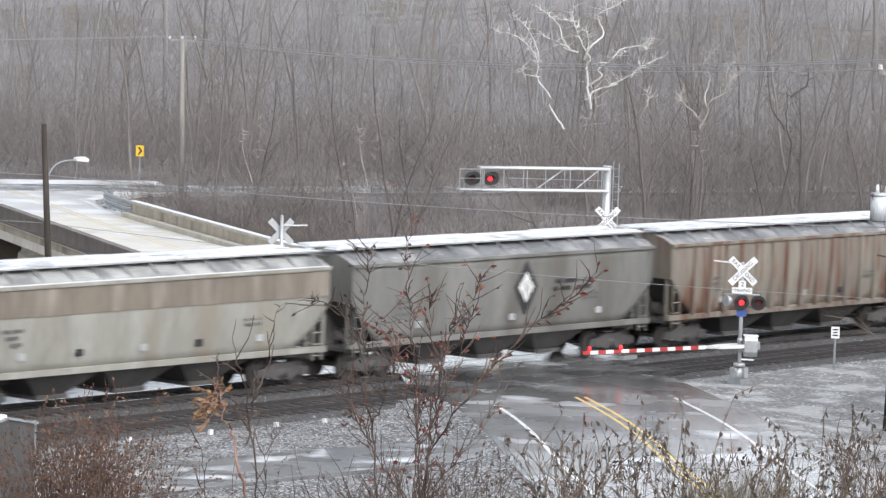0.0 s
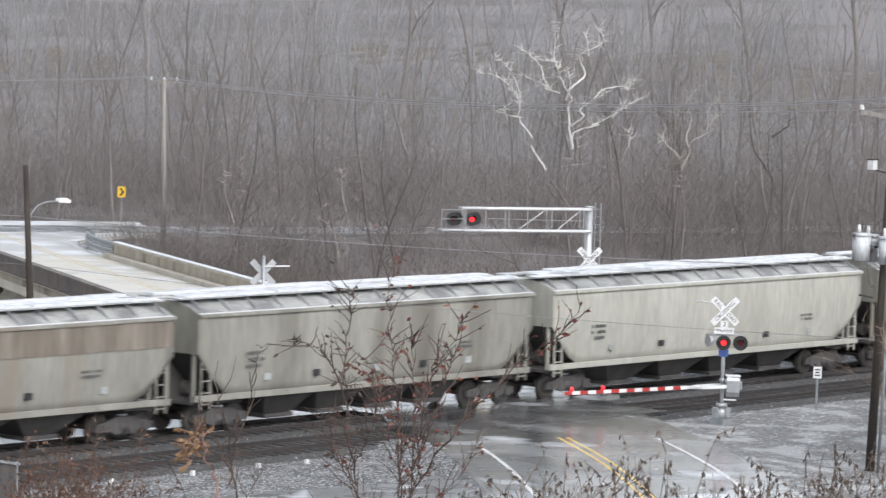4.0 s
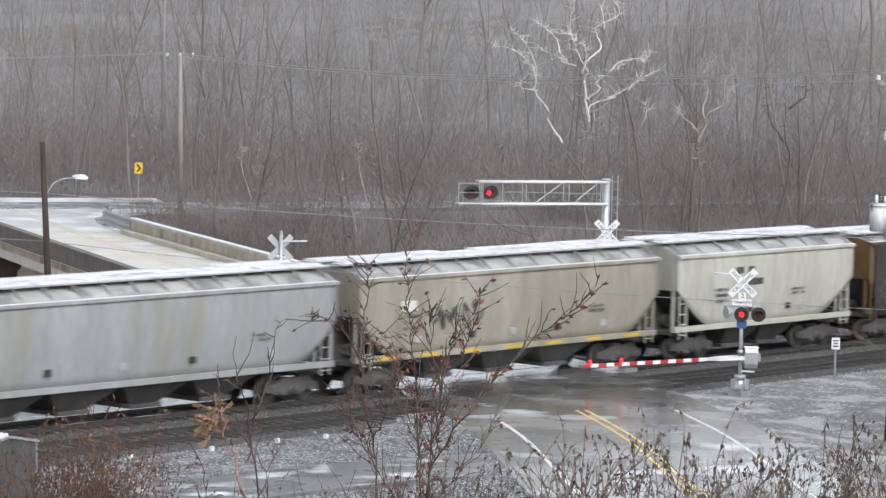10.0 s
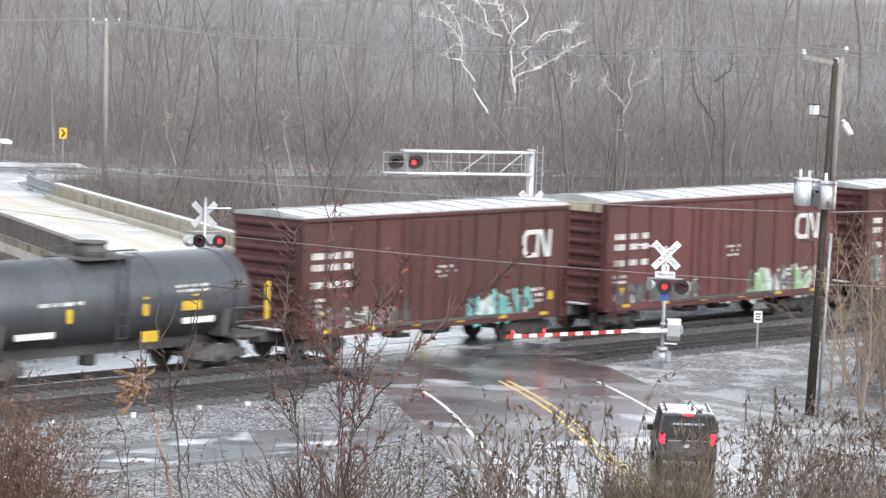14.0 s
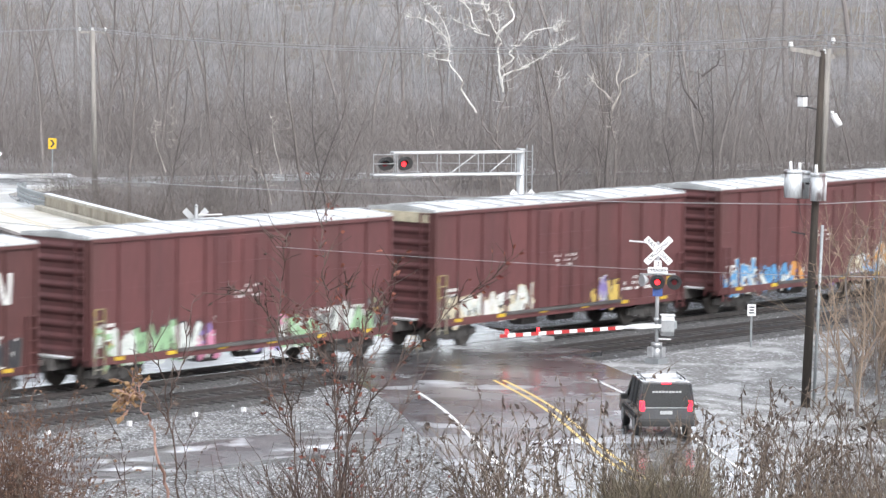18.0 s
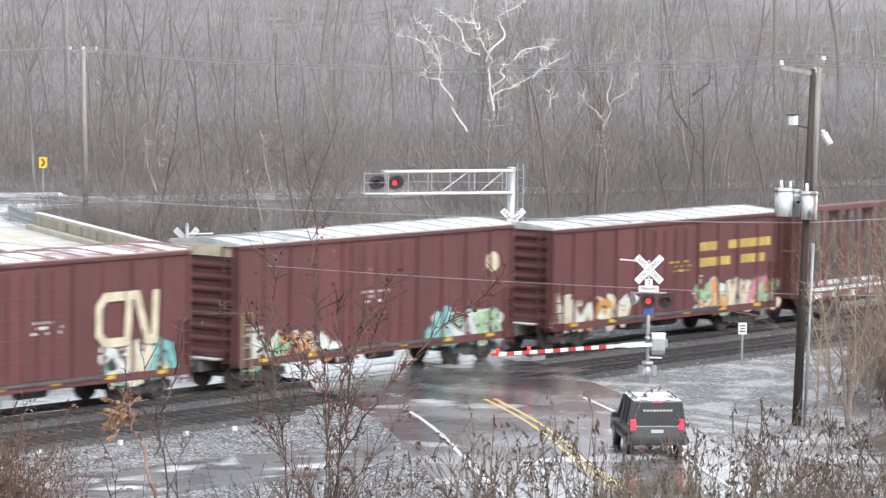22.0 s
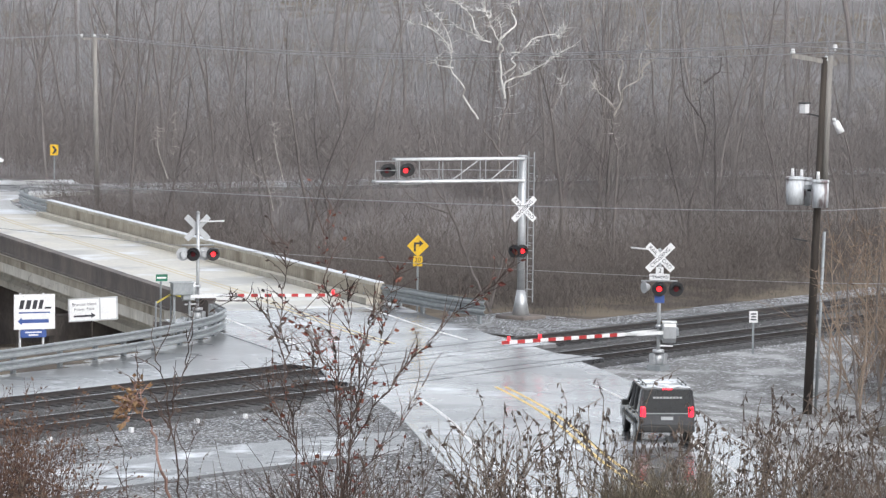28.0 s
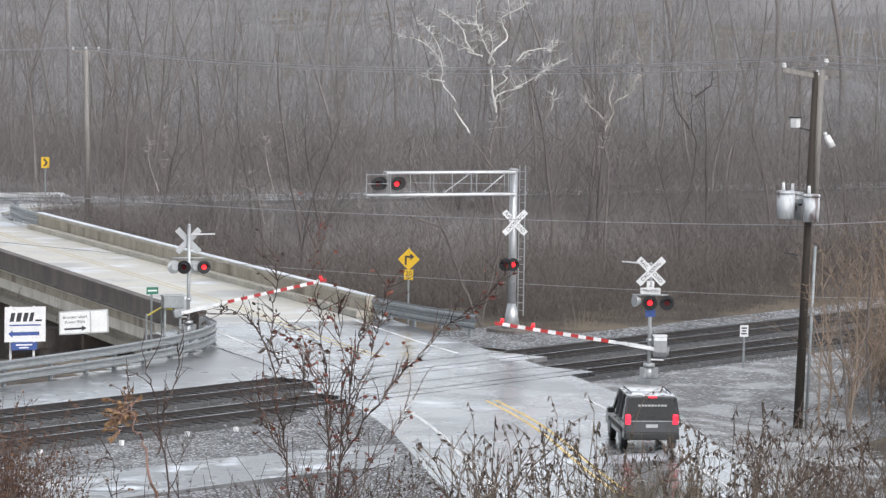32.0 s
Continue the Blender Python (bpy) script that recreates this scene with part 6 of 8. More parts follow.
lp = thing("street_lamp", "dark wooden pole with a curved street lamp arm", "street lamp", at=pose(-12.95, 9.35, -0.3))
part("pole", tube(B(), (0, 0, 0), (-0.62, 0.0, 8.3), 0.14, 0.09, n=12), M["pole_wood"], lp)
arm_pts = smooth_path([(-0.45, 0, 6.45), (-0.15, -0.05, 6.85), (0.25, -0.12, 7.02), (0.75, -0.2, 7.05)], 5)
bm = B()
pipe(bm, arm_pts, 0.03)
part("lamp_arm", bm, M["galv"], lp)
bm = B()
prism(bm, [(0.7, 7.02), (1.2, 6.98), (1.25, 7.06), (1.05, 7.16), (0.75, 7.14)], -0.32, -0.08, "y")
part("lamp_head", bm, M["sign_white"], lp, "white cobra-head lamp")


def wire(points, sag, r, material="wire", label="thin overhead wire"):
    w = B()
    pts = []
    for a, b in zip(points, points[1:]):
        a, b = Vector(a), Vector(b)
        for i in range(24):
            t = i / 24
            p = a.lerp(b, t)
            p.z -= sag * 4 * t * (1 - t)
            pts.append(p)
    pts.append(Vector(points[-1]))
    pipe(w, pts, r * 0.7, 5)
    tagged(part("overhead_wire", w, M[material]), label, "wire", "overhead wires")


top = Vector((-3.3, -18.86, 11.1))
far_top = Vector((47.11, 63.04, 8.75))
for k, h_ in ((-1.05, 0.4), (0.05, 0.2), (0.3, 0.55)):
    a = top + ax * k + Vector((0, 0, h_ - 0.2))
    b = far_top + ax * (k * 0.9) + Vector((0, 0, 0.1))
    wire([a + (a - b).normalized() * 60 + Vector((0, 0, 1.5)), a, b, b + Vector((-38, 62, -1.5))], 0.7, 0.02, "wire", "thin overhead power wire between wooden poles")
lamp_at = Vector((-13.35, 9.35, 6.25))
wire([(30, -62, 10.5), (-3.45, -18.7, 6.15), lamp_at, (-34, 62, 7)], 0.25, 0.022, "wire", "pale overhead cable crossing above the tracks")
wire([(34, -70, 5.0), (-3.45, -18.7, 3.9), (-13.25, 9.35, 4.6), (-34, 62, 6)], 0.25, 0.014, "wire", "grey telephone cable crossing above the tracks")
wire([(-3.9, -18.2, 7.6), (-3.75, -18.35, 6.2), (-3.55, -18.5, 5.6)], 0.3, 0.012, "wire_black", "black lead hanging from the transformer")


# --- the waiting car; local x forward, origin under the rear bumper
ROLLING = []


def suv():
    g = thing("suv", "dark boxy SUV with lit tail lamps waiting at the crossing", "car")
    M["car_paint"] = mat("dark_grey_car_paint", (0.07, 0.072, 0.077), (0.055, 0.056, 0.06), 2, 0.25, spec=0.6, object_space=True)
    M["glass_dark"] = mat("tinted_glass", (0.012, 0.013, 0.015), None, 2, 0.12, spec=0.35, object_space=True)
    M["trim"] = mat("black_plastic_trim", (0.02, 0.02, 0.02), None, 6, 0.6, object_space=True)
    M["tyre"] = mat("wet_tyre_rubber", (0.02, 0.02, 0.02), None, 8, 0.6, object_space=True)
    M["rim"] = mat("alloy_rim", (0.4, 0.4, 0.41), None, 8, 0.35, metal=0.7, object_space=True)
    M["wet_roof"] = mat("wet_car_roof", (0.10, 0.105, 0.11), (0.06, 0.063, 0.067), 3, 0.12, object_space=True, snow=0.52, snow_scale=1.6)
    M["brake_red"] = mat("lit_tail_lamp", (0.6, 0.02, 0.03), None, 3, 0.3, glow=(1.0, 0.012, 0.035), glow_power=1.21, object_space=True)
    L_, W_ = 4.6, 0.92
    side = [(0.0, 0.48), (0.02, 1.02), (4.1, 1.02), (4.55, 0.98), (4.74, 0.82), (4.75, 0.45), (4.42, 0.36)]
    # wheel arches cut into the lower edge
    for cx in (3.78, 1.02):
        side += [(cx + 0.44 * math.cos(a), 0.40 + 0.44 * math.sin(a)) for a in (k * math.pi / 8 for k in range(0, 9))]
    side += [(0.3, 0.36)]
    bm = prism(B(), side, -W_, W_, "y")
    bmesh.ops.bevel(bm, geom=[e for e in bm.edges if abs(abs(e.verts[0].co.y) - W_) < 1e-4 and abs(abs(e.verts[1].co.y) - W_) < 1e-4 and e.verts[0].co.y * e.verts[1].co.y > 0], offset=0.045, segments=2, affect="EDGES")
    part("body", bm, M["car_paint"], g)
    bm = B()
    ring_lo = [(0.03, -0.90), (3.15, -0.88), (3.15, 0.88), (0.03, 0.90)]
    ring_hi = [(0.13, -0.78), (2.35, -0.76), (2.35, 0.76), (0.13, 0.78)]
    A = [bm.verts.new((x, y, 1.02)) for x, y in ring_lo]
    C = [bm.verts.new((x, y, 1.80)) for x, y in ring_hi]
    for i in range(4):
        bm.faces.new((A[i], A[(i + 1) % 4], C[(i + 1) % 4], C[i]))
    bm.faces.new(C)
    part("window_glass", bm, M["glass_dark"], g, "tinted dark window glass")
    bm = box(B(), (0.08, -0.80, 1.78), (2.42, 0.80, 1.89), 0.05)
    part("roof", bm, M["wet_roof"], g, "wet roof with melting snow")
    for y in (-1, 1):
        for (x0, z0), (x1, z1) in (((0.04, 1.02), (0.13, 1.8)), ((1.25, 1.02), (1.25, 1.8)), ((2.1, 1.02), (2.05, 1.8)), ((3.15, 1.02), (2.38, 1.8))):
            bm = B()
            beam(bm, (x0, y * 0.90, z0), (x1, y * 0.785, z1), 0.06, 0.1)
            part("pillar", bm, M["car_paint"], g)
        bm = tube(B(), (0.35, y * 0.66, 1.95), (2.25, y * 0.66, 1.95), 0.022, n=8)
        for x in (0.4, 1.3, 2.2):
            tube(bm, (x, y * 0.66, 1.87), (x, y * 0.66, 1.95), 0.02, n=6)
        part("roof_rail", bm, M["trim"], g)
        mr = part("door_mirror", box(B(), (2.62, min(y * 0.92, y * 1.14), 1.0), (2.78, max(y * 0.92, y * 1.14), 1.18), 0.03), M["trim"], g)
        part("side_moulding", box(B(), (0.6, min(y * 0.93, y * 0.965), 0.62), (3.9, max(y * 0.93, y * 0.965), 0.72), 0.01), M["trim"], g)
        for x in (1.35, 2.2):
            part("door_handle", box(B(), (x - 0.1, min(y * 0.93, y * 0.97), 0.9), (x + 0.1, max(y * 0.93, y * 0.97), 0.94)), M["trim"], g)
        for x in (1.0, 3.78):
            w = part("tyre", tube(B(), (0, -0.105, 0), (0, 0.105, 0), 0.38, n=28), M["tyre"], g)
            w.matrix_basis = pose(x, y * 0.825, 0.38)
            ROLLING.append((w, x, y * 0.825))
            part("rim", tube(B(), (0, y * 0.07, 0), (0, y * 0.115, 0), 0.24, 0.22, n=20), M["rim"], w)
            for k in range(5):
                a = 2 * math.pi * k / 5
                part("spoke", beam(B(), (math.cos(a) * 0.05, y * 0.117, math.sin(a) * 0.05), (math.cos(a) * 0.21, y * 0.117, math.sin(a) * 0.21), 0.012, 0.05), M["galv"], w)
        part("tail_lamp", box(B(), (-0.03, min(y * 0.71, y * 0.88), 0.92), (0.10, max(y * 0.71, y * 0.88), 1.26), 0.04), M["brake_red"], g, "glowing red tail lamp")
        part("headlamp", box(B(), (4.62, min(y * 0.6, y * 0.9), 0.72), (4.76, max(y * 0.6, y * 0.9), 0.9), 0.02), M["sign_white"], g)
    part("rear_bumper", box(B(), (-0.10, -0.92, 0.42), (0.12, 0.92, 0.66), 0.05), M["trim"], g)
    part("front_bumper", box(B(), (4.6, -0.92, 0.4), (4.84, 0.92, 0.64), 0.05), M["trim"], g)
    part("tailgate_strip", box(B(), (-0.02, -0.7, 1.02), (0.03, 0.7, 1.05)), M["galv"], g, "bright strip below the rear window")
    part("number_plate", box(B(), (-0.03, -0.2, 0.82), (0.0, 0.2, 0.93)), M["sign_back"], g)
    part("high_brake_lamp", box(B(), (0.05, -0.16, 1.81), (0.09, 0.16, 1.85)), M["brake_red"], g, "lit red strip above the rear window")
    bm = tube(B(), (0.17, 0.0, 1.06), (0.12, 0.45, 1.25), 0.012, n=5)
    part("rear_wiper", bm, M["trim"], g)
    for i in range(9):
        a = -0.5 + i * 0.11
        part("window_decal", box(B(), (0.075, a, 1.52), (0.085, a + 0.08, 1.58)), M["sign_back"], g, "small pale letter block")
    return g


SUV = suv()
SUV.scale = (0.88, 0.88, 0.88)

M["hut_grey"] = mat("dull_grey_hut_panel", (0.085, 0.084, 0.083), (0.06, 0.06, 0.06), 1.2, 0.6, 0.05, streak=4)

# --- signal hut on the near side
g = thing("signal_hut", "grey metal signal hut with a snowy gable roof", "hut", at=pose(-41.0, -17.8, -0.02, 0, 0, 6))
gable = [(0.06, 0.2), (2.1, 0.2), (2.1, 2.55), (1.08, 2.74), (0.06, 2.55)]
part("wall_panel", prism(B(), gable, 0.06, 2.9, "y"), M["hut_grey"], g)
part("plinth", box(B(), (-0.02, 0, -0.5), (2.18, 2.96, 0.2)), M["concrete"], g)
part("roof", prism(B(), [(-0.03, 2.54), (1.08, 2.745), (2.19, 2.54), (2.19, 2.6), (1.08, 2.805), (-0.03, 2.6)], 0, 2.98, "y"), M["galv"], g)
part("snow_cap", prism(B(), [(-0.01, 2.605), (1.08, 2.807), (1.06, 2.86), (0.02, 2.66)], 0.03, 2.94, "y"), M["snow"], g, "wet snow on the roof slope")
for k in (0.04, 2.12):
    part("corner_trim", box(B(), (k - 0.025, 0.03, 0.2), (k + 0.025, 0.08, 2.54), 0.006), M["galv"], g)
part("lamp", box(B(), (0.02, -0.06, 2.36), (0.12, 0.03, 2.5), 0.02), M["sign_white"], g, "small white lamp on the corner")
part("door", box(B(), (0.02, 0.9, 0.25), (0.06, 1.9, 2.3), 0.01), M["alu"], g)
for i, (px_, py_) in enumerate(((-18.6, -6.55), (-21.5, -6.6), (-24.7, -6.4), (-16.7, -6.8))):
    g = thing("marker_stake", "short white marker stake in the ballast", "marker stake", "marker stakes", at=pose(px_, py_, -0.35))
    part("stake", box(B(), (-0.06, -0.06, 0), (0.06, 0.06, 0.24), 0.01), M["sign_white"], g)


# --- trees: limbs as lists of (start, end, radius, radius, level), turned into one mesh
def grow(rng, height, r0, spread=0.5, limbs=16, forks=4, twigs=4, first=0.3, lean=0.0):
    segs = []
    p, d = Vector((0, 0, 0)), Vector((rng.uniform(-1, 1) * lean, rng.uniform(-1, 1) * lean, 1)).normalized()
    n = 9
    trunk = [p.copy()]
    for i in range(n):
        d = (d + Vector((rng.uniform(-1, 1), rng.uniform(-1, 1), 0.6)) * 0.11).normalized()
        q = p + d * height / n
        segs.append((p, q, r0 * (1 - 0.09 * i), r0 * (1 - 0.09 * (i + 1)), 0))
        p = q
        trunk.append(p.copy())

    def shoot(p, d, length, r, level):
        m = 4 if level == 1 else 3
        pts = [p]
        for i in range(m):
            d = (d + Vector((rng.uniform(-1, 1), rng.uniform(-1, 1), rng.uniform(-0.5, 0.9))) * 0.22).normalized()
            q = p + d * length / m
            segs.append((p, q, r * (1 - 0.22 * i), r * (1 - 0.22 * (i + 1)) + 0.002, level))
            p = q
            pts.append(p)
        if level == 3:
            return
        for k in range(forks if level == 1 else twigs):
            at = pts[rng.randint(1, m)]
            dd = (d + Vector((rng.uniform(-1, 1), rng.uniform(-1, 1), rng.uniform(-0.5, 0.8))) * 0.9).normalized()
            shoot(at, dd, length * rng.uniform(0.35, 0.6), r * 0.42, level + 1)

    for k in range(limbs):
        f = first + (1 - first) * (k + rng.random()) / limbs
        i = min(int(f * n), n - 1)
        at = trunk[i].lerp(trunk[i + 1], f * n - i)
        a = rng.uniform(0, 2 * math.pi)
        up_ = 0.65 + 1.0 * f
        dd = Vector((math.cos(a), math.sin(a), up_)).normalized()
        shoot(at, dd, height * spread * (1.12 - 0.75 * f) * rng.uniform(0.6, 1.1), r0 * (1 - 0.8 * f) * 0.34 + 0.007, 1)
    return segs


def skin(segs, sides=(6, 4, 3, 1), thin=1.0):
    """Vertices and faces of tapered limbs; one side means a flat blade."""
    vs, fs = [], []
    for a, b, ra, rb, lev in segs:
        n = sides[min(lev, len(sides) - 1)]
        d = b - a
        if d.length < 1e-5:
            continue
        s = d.orthogonal().normalized()
        w = d.cross(s).normalized()
        k = len(vs)
        ra, rb = ra * thin, rb * thin
        if n == 1:
            q = (s * math.cos(k) + w * math.sin(k)) * max(ra, 0.004)
            vs += [a - q, a + q, b]
            fs.append((k, k + 1, k + 2))
            continue
        for p, r in ((a, ra), (b, rb)):
            for i in range(n):
                t = 2 * math.pi * i / n
                vs.append(p + (s * math.cos(t) + w * math.sin(t)) * r)
        for i in range(n):
            fs.append((k + i, k + (i + 1) % n, k + n + (i + 1) % n, k + n + i))
    return vs, fs


def skin_chain(segs, n):
    """One connected tube along a chain of limb pieces."""
    vs, fs = [], []
    rings = [(segs[0][0], segs[0][2], segs[0][1] - segs[0][0])]
    for i, (a, b, ra, rb, lev) in enumerate(segs):
        nx_ = segs[i + 1][1] - b if i + 1 < len(segs) else b - a
        rings.append((b, rb, (b - a) + nx_))
    s = rings[0][2].orthogonal().normalized()
    for p, r, d in rings:
        d = d.normalized()
        s = (s - d * s.dot(d)).normalized()
        w = d.cross(s)
        vs += [p + (s * math.cos(2 * math.pi * i / n) + w * math.sin(2 * math.pi * i / n)) * r for i in range(n)]
    for k in range(len(rings) - 1):
        for i in range(n):
            fs.append((k * n + i, k * n + (i + 1) % n, (k + 1) * n + (i + 1) % n, (k + 1) * n + i))
    return vs, fs


def skin_mesh(name, segs, material, **kw):
    chain = len(segs) > 1 and all(a[1] is b[0] or (a[1] - b[0]).length < 1e-6 for a, b in zip(segs, segs[1:]))
    vs, fs = skin_chain(segs, kw["sides"][min(segs[0][4], len(kw["sides"]) - 1)]) if chain else skin(segs, **kw)
    me = bpy.data.meshes.new(name)
    me.from_pydata(vs, [], fs)
    me.materials.append(material)
    return me


def bark(name, c1, c2, c3):
    m = mat(name, c1, c2, 2.5, 0.9, 0.3)
    N, L = m.node_tree.nodes, m.node_tree.links
    b = N["Principled BSDF"]
    src = b.inputs["Base Color"].links[0].from_socket
    geo = N.new("ShaderNodeNewGeometry")
    ramp = N.new("ShaderNodeMix")
    ramp.data_type = "RGBA"
    L.new(geo.outputs["Random Per Island"], ramp.inputs[0])
    L.new(src, ramp.inputs[6])
    ramp.inputs[7].default_value = (*c3, 1)
    L.new(ramp.outputs[2], b.inputs["Base Color"])
    return m


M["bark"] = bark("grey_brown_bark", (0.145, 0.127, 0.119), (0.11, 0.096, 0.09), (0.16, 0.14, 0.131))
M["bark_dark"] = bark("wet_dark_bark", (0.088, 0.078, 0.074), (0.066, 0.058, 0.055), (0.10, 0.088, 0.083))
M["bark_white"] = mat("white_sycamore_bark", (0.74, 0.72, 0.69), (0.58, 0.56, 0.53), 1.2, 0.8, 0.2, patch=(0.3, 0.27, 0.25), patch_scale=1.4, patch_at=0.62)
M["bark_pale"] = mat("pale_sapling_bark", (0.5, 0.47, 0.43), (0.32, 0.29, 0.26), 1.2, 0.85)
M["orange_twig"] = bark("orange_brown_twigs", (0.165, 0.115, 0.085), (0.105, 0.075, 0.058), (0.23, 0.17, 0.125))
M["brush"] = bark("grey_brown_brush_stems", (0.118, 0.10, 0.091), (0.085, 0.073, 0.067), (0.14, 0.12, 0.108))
# paler tones for the deeper rows: distance haze is painted into these colours
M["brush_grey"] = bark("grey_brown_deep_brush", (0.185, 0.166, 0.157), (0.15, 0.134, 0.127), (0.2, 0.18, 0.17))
M["bark_mid"] = bark("hazed_grey_bark", (0.205, 0.183, 0.174), (0.165, 0.147, 0.14), (0.215, 0.193, 0.184))
M["bark_hazed"] = bark("hazed_pale_bark", (0.285, 0.281, 0.288), (0.245, 0.241, 0.247), (0.295, 0.291, 0.298))


def plan(u, r):
    return EYE[0] + FW.x * u + RT.x * r, EYE[1] + FW.y * u + RT.y * r


def free(x, y):
    a, l = (Vector((x, y)) - BO).dot(BN), (Vector((x, y)) - BO).dot(BD)
    if -16 < a < 14.2 and -14 < l < 60:
        return False
    if y < (13.0 if x < 15 else 5.6):
        return False
    e = min(abs((Vector((x, y)) - Vector(c)).length) for c in ((8, 96.5), (15, 92), (22, 87.5), (30, 82.5), (36.5, 78.5), (43, 74.2), (49.5, 70.2), (55, 67), (60, 64.5), (67, 61), (75, 58), (39.5, 66.5), (46, 78), (35, 70)))
    return e > 6.0


def many(name, protos, spots, material, label, category, smooth=False):
    """Scatters prototypes as one joined mesh."""
    V_, F_, tot, off = [], [], [], 0
    data = []
    for vs, fs in protos:
        co = np.array([tuple(v) for v in vs])
        loops = np.concatenate([np.array(f) for f in fs])
        lens = np.array([len(f) for f in fs])
        data.append((co, loops, lens))
    for k, x, y, z, s, sz, a in spots:
        co, loops, lens = data[k]
        c, n = math.cos(a), math.sin(a)
        R = np.array(((c * s, -n * s, 0), (n * s, c * s, 0), (0, 0, sz)))
        V_.append(co @ R.T + (x, y, z))
        F_.append(loops + off)
        tot.append(lens)
        off += len(co)
    V_, F_, tot = np.concatenate(V_), np.concatenate(F_), np.concatenate(tot)
    me = bpy.data.meshes.new(name)
    me.vertices.add(len(V_))
    me.vertices.foreach_set("co", V_.astype(np.float32).ravel())
    me.loops.add(len(F_))
    me.loops.foreach_set("vertex_index", F_.astype(np.int32))
    me.polygons.add(len(tot))
    st = np.zeros(len(tot), np.int32)
    st[1:] = np.cumsum(tot)[:-1]
    me.polygons.foreach_set("loop_start", st)
    me.update(calc_edges=True)
    me.validate()
    me.materials.append(material)
    return tagged(new(name, me), label, category, kind="stuff")


# litter colour is lightened to stand in for haze between the trunks
M["leaf_litter"] = mat("hazed_leaf_litter", (0.175, 0.157, 0.151), (0.135, 0.12, 0.116), 0.2, 0.9, 0.3, patch=(0.215, 0.2, 0.197), patch_scale=0.05, patch_at=0.5)
fv, ff, nr, nu = [], [], 90, 136
for j in range(nu + 1):
    u = 204 + 3.3 * j
    for i in range(nr + 1):
        x, y = plan(u, (2 * i / nr - 1) * (0.14 * u + 14))
        fv.append((x, y, ground_z(x, y) + 0.1))
for j in range(nu):
    for i in range(nr):
        k = j * (nr + 1) + i
        if fv[k][1] > 15:
            ff.append((k, k + 1, k + nr + 2, k + nr + 1))
me = bpy.data.meshes.new("woodland_floor")
me.from_pydata(fv, [], ff)
me.materials.append(M["leaf_litter"])
me.shade_smooth()
tagged(new("woodland_floor", me), "woodland floor of grey leaf litter, paled for haze", "ground", kind="structure")


rng = random.Random(12)
tall = [skin(grow(rng, 1.0 * h, h * rng.uniform(0.006, 0.0115), rng.uniform(0.3, 0.46), 18, 4, 7, rng.uniform(0.15, 0.4), 0.09), (5, 3, 1, 1)) for h in (14, 15, 16, 13, 17, 15)]
airy = [skin(grow(rng, 1.0 * h, h * rng.uniform(0.0045, 0.0085), rng.uniform(0.3, 0.46), 16, 4, 4, rng.uniform(0.15, 0.4), 0.09), (4, 3, 1, 1)) for h in (14, 15, 16, 13, 17, 15)]
slim = [skin(grow(rng, h, h * 0.0052, 0.45, 14, 4, 4, 0.1, 0.2), (3, 1, 1, 1)) for h in (9, 10, 8, 11)]
spots, spots2 = [], []
for i in range(7000):
    u = 200 + 210 * rng.random()
    r = rng.uniform(-1, 1) * (0.135 * u + 6)
    x, y = plan(u, r)
    if not free(x, y) or len(spots) > 430:
        continue
    h = rng.uniform(0.7, 1.05) * (0.8 + 0.55 * step(200, 380, u))
    spots.append((rng.randrange(6), x, y, ground_z(x, y) - 0.2, h, h * rng.uniform(0.9, 1.08), rng.uniform(0, 6.28)))
for i in range(7000):
    u = 150 + 150 * rng.random() ** 0.6
    r = rng.uniform(-1, 1) * (0.135 * u + 6)
    x, y = plan(u, r)
    if not free(x, y) or len(spots2) > 560:
        continue
    h = rng.uniform(0.5, 1.0) * (0.55 + 0.45 * step(160, 210, u))
    spots2.append((rng.randrange(4), x, y, ground_z(x, y) - 0.2, h, h, rng.uniform(0, 6.28)))
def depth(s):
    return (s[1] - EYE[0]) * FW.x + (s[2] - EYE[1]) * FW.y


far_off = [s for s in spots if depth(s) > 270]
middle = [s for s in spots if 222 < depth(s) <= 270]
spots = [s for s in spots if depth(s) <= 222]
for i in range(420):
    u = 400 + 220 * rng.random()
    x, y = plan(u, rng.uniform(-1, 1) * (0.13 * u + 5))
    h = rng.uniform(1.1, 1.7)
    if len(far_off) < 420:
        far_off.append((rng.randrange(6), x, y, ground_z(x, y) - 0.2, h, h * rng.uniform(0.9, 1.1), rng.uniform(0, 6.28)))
# bark pales with depth, the haze carried by its colour
many("middle_woods", tall, middle, M["bark_mid"], "grey leafless woods behind the river flat, haze in their bark colour", "woods")
many("far_woods", airy, far_off, M["bark_hazed"], "pale grey leafless woods on the far hillside, haze in their bark colour", "woods")
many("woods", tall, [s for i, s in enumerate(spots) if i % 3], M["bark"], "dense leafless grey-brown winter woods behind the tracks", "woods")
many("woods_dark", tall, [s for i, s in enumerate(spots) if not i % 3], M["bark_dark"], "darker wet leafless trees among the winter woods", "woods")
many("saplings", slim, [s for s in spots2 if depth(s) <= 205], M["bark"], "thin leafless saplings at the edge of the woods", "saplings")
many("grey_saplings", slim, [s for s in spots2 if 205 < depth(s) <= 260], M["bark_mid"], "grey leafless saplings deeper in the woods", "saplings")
many("frosted_saplings", slim, [s for s in spots2 if depth(s) > 260], M["bark_hazed"], "pale leafless saplings far back in the woods", "saplings")


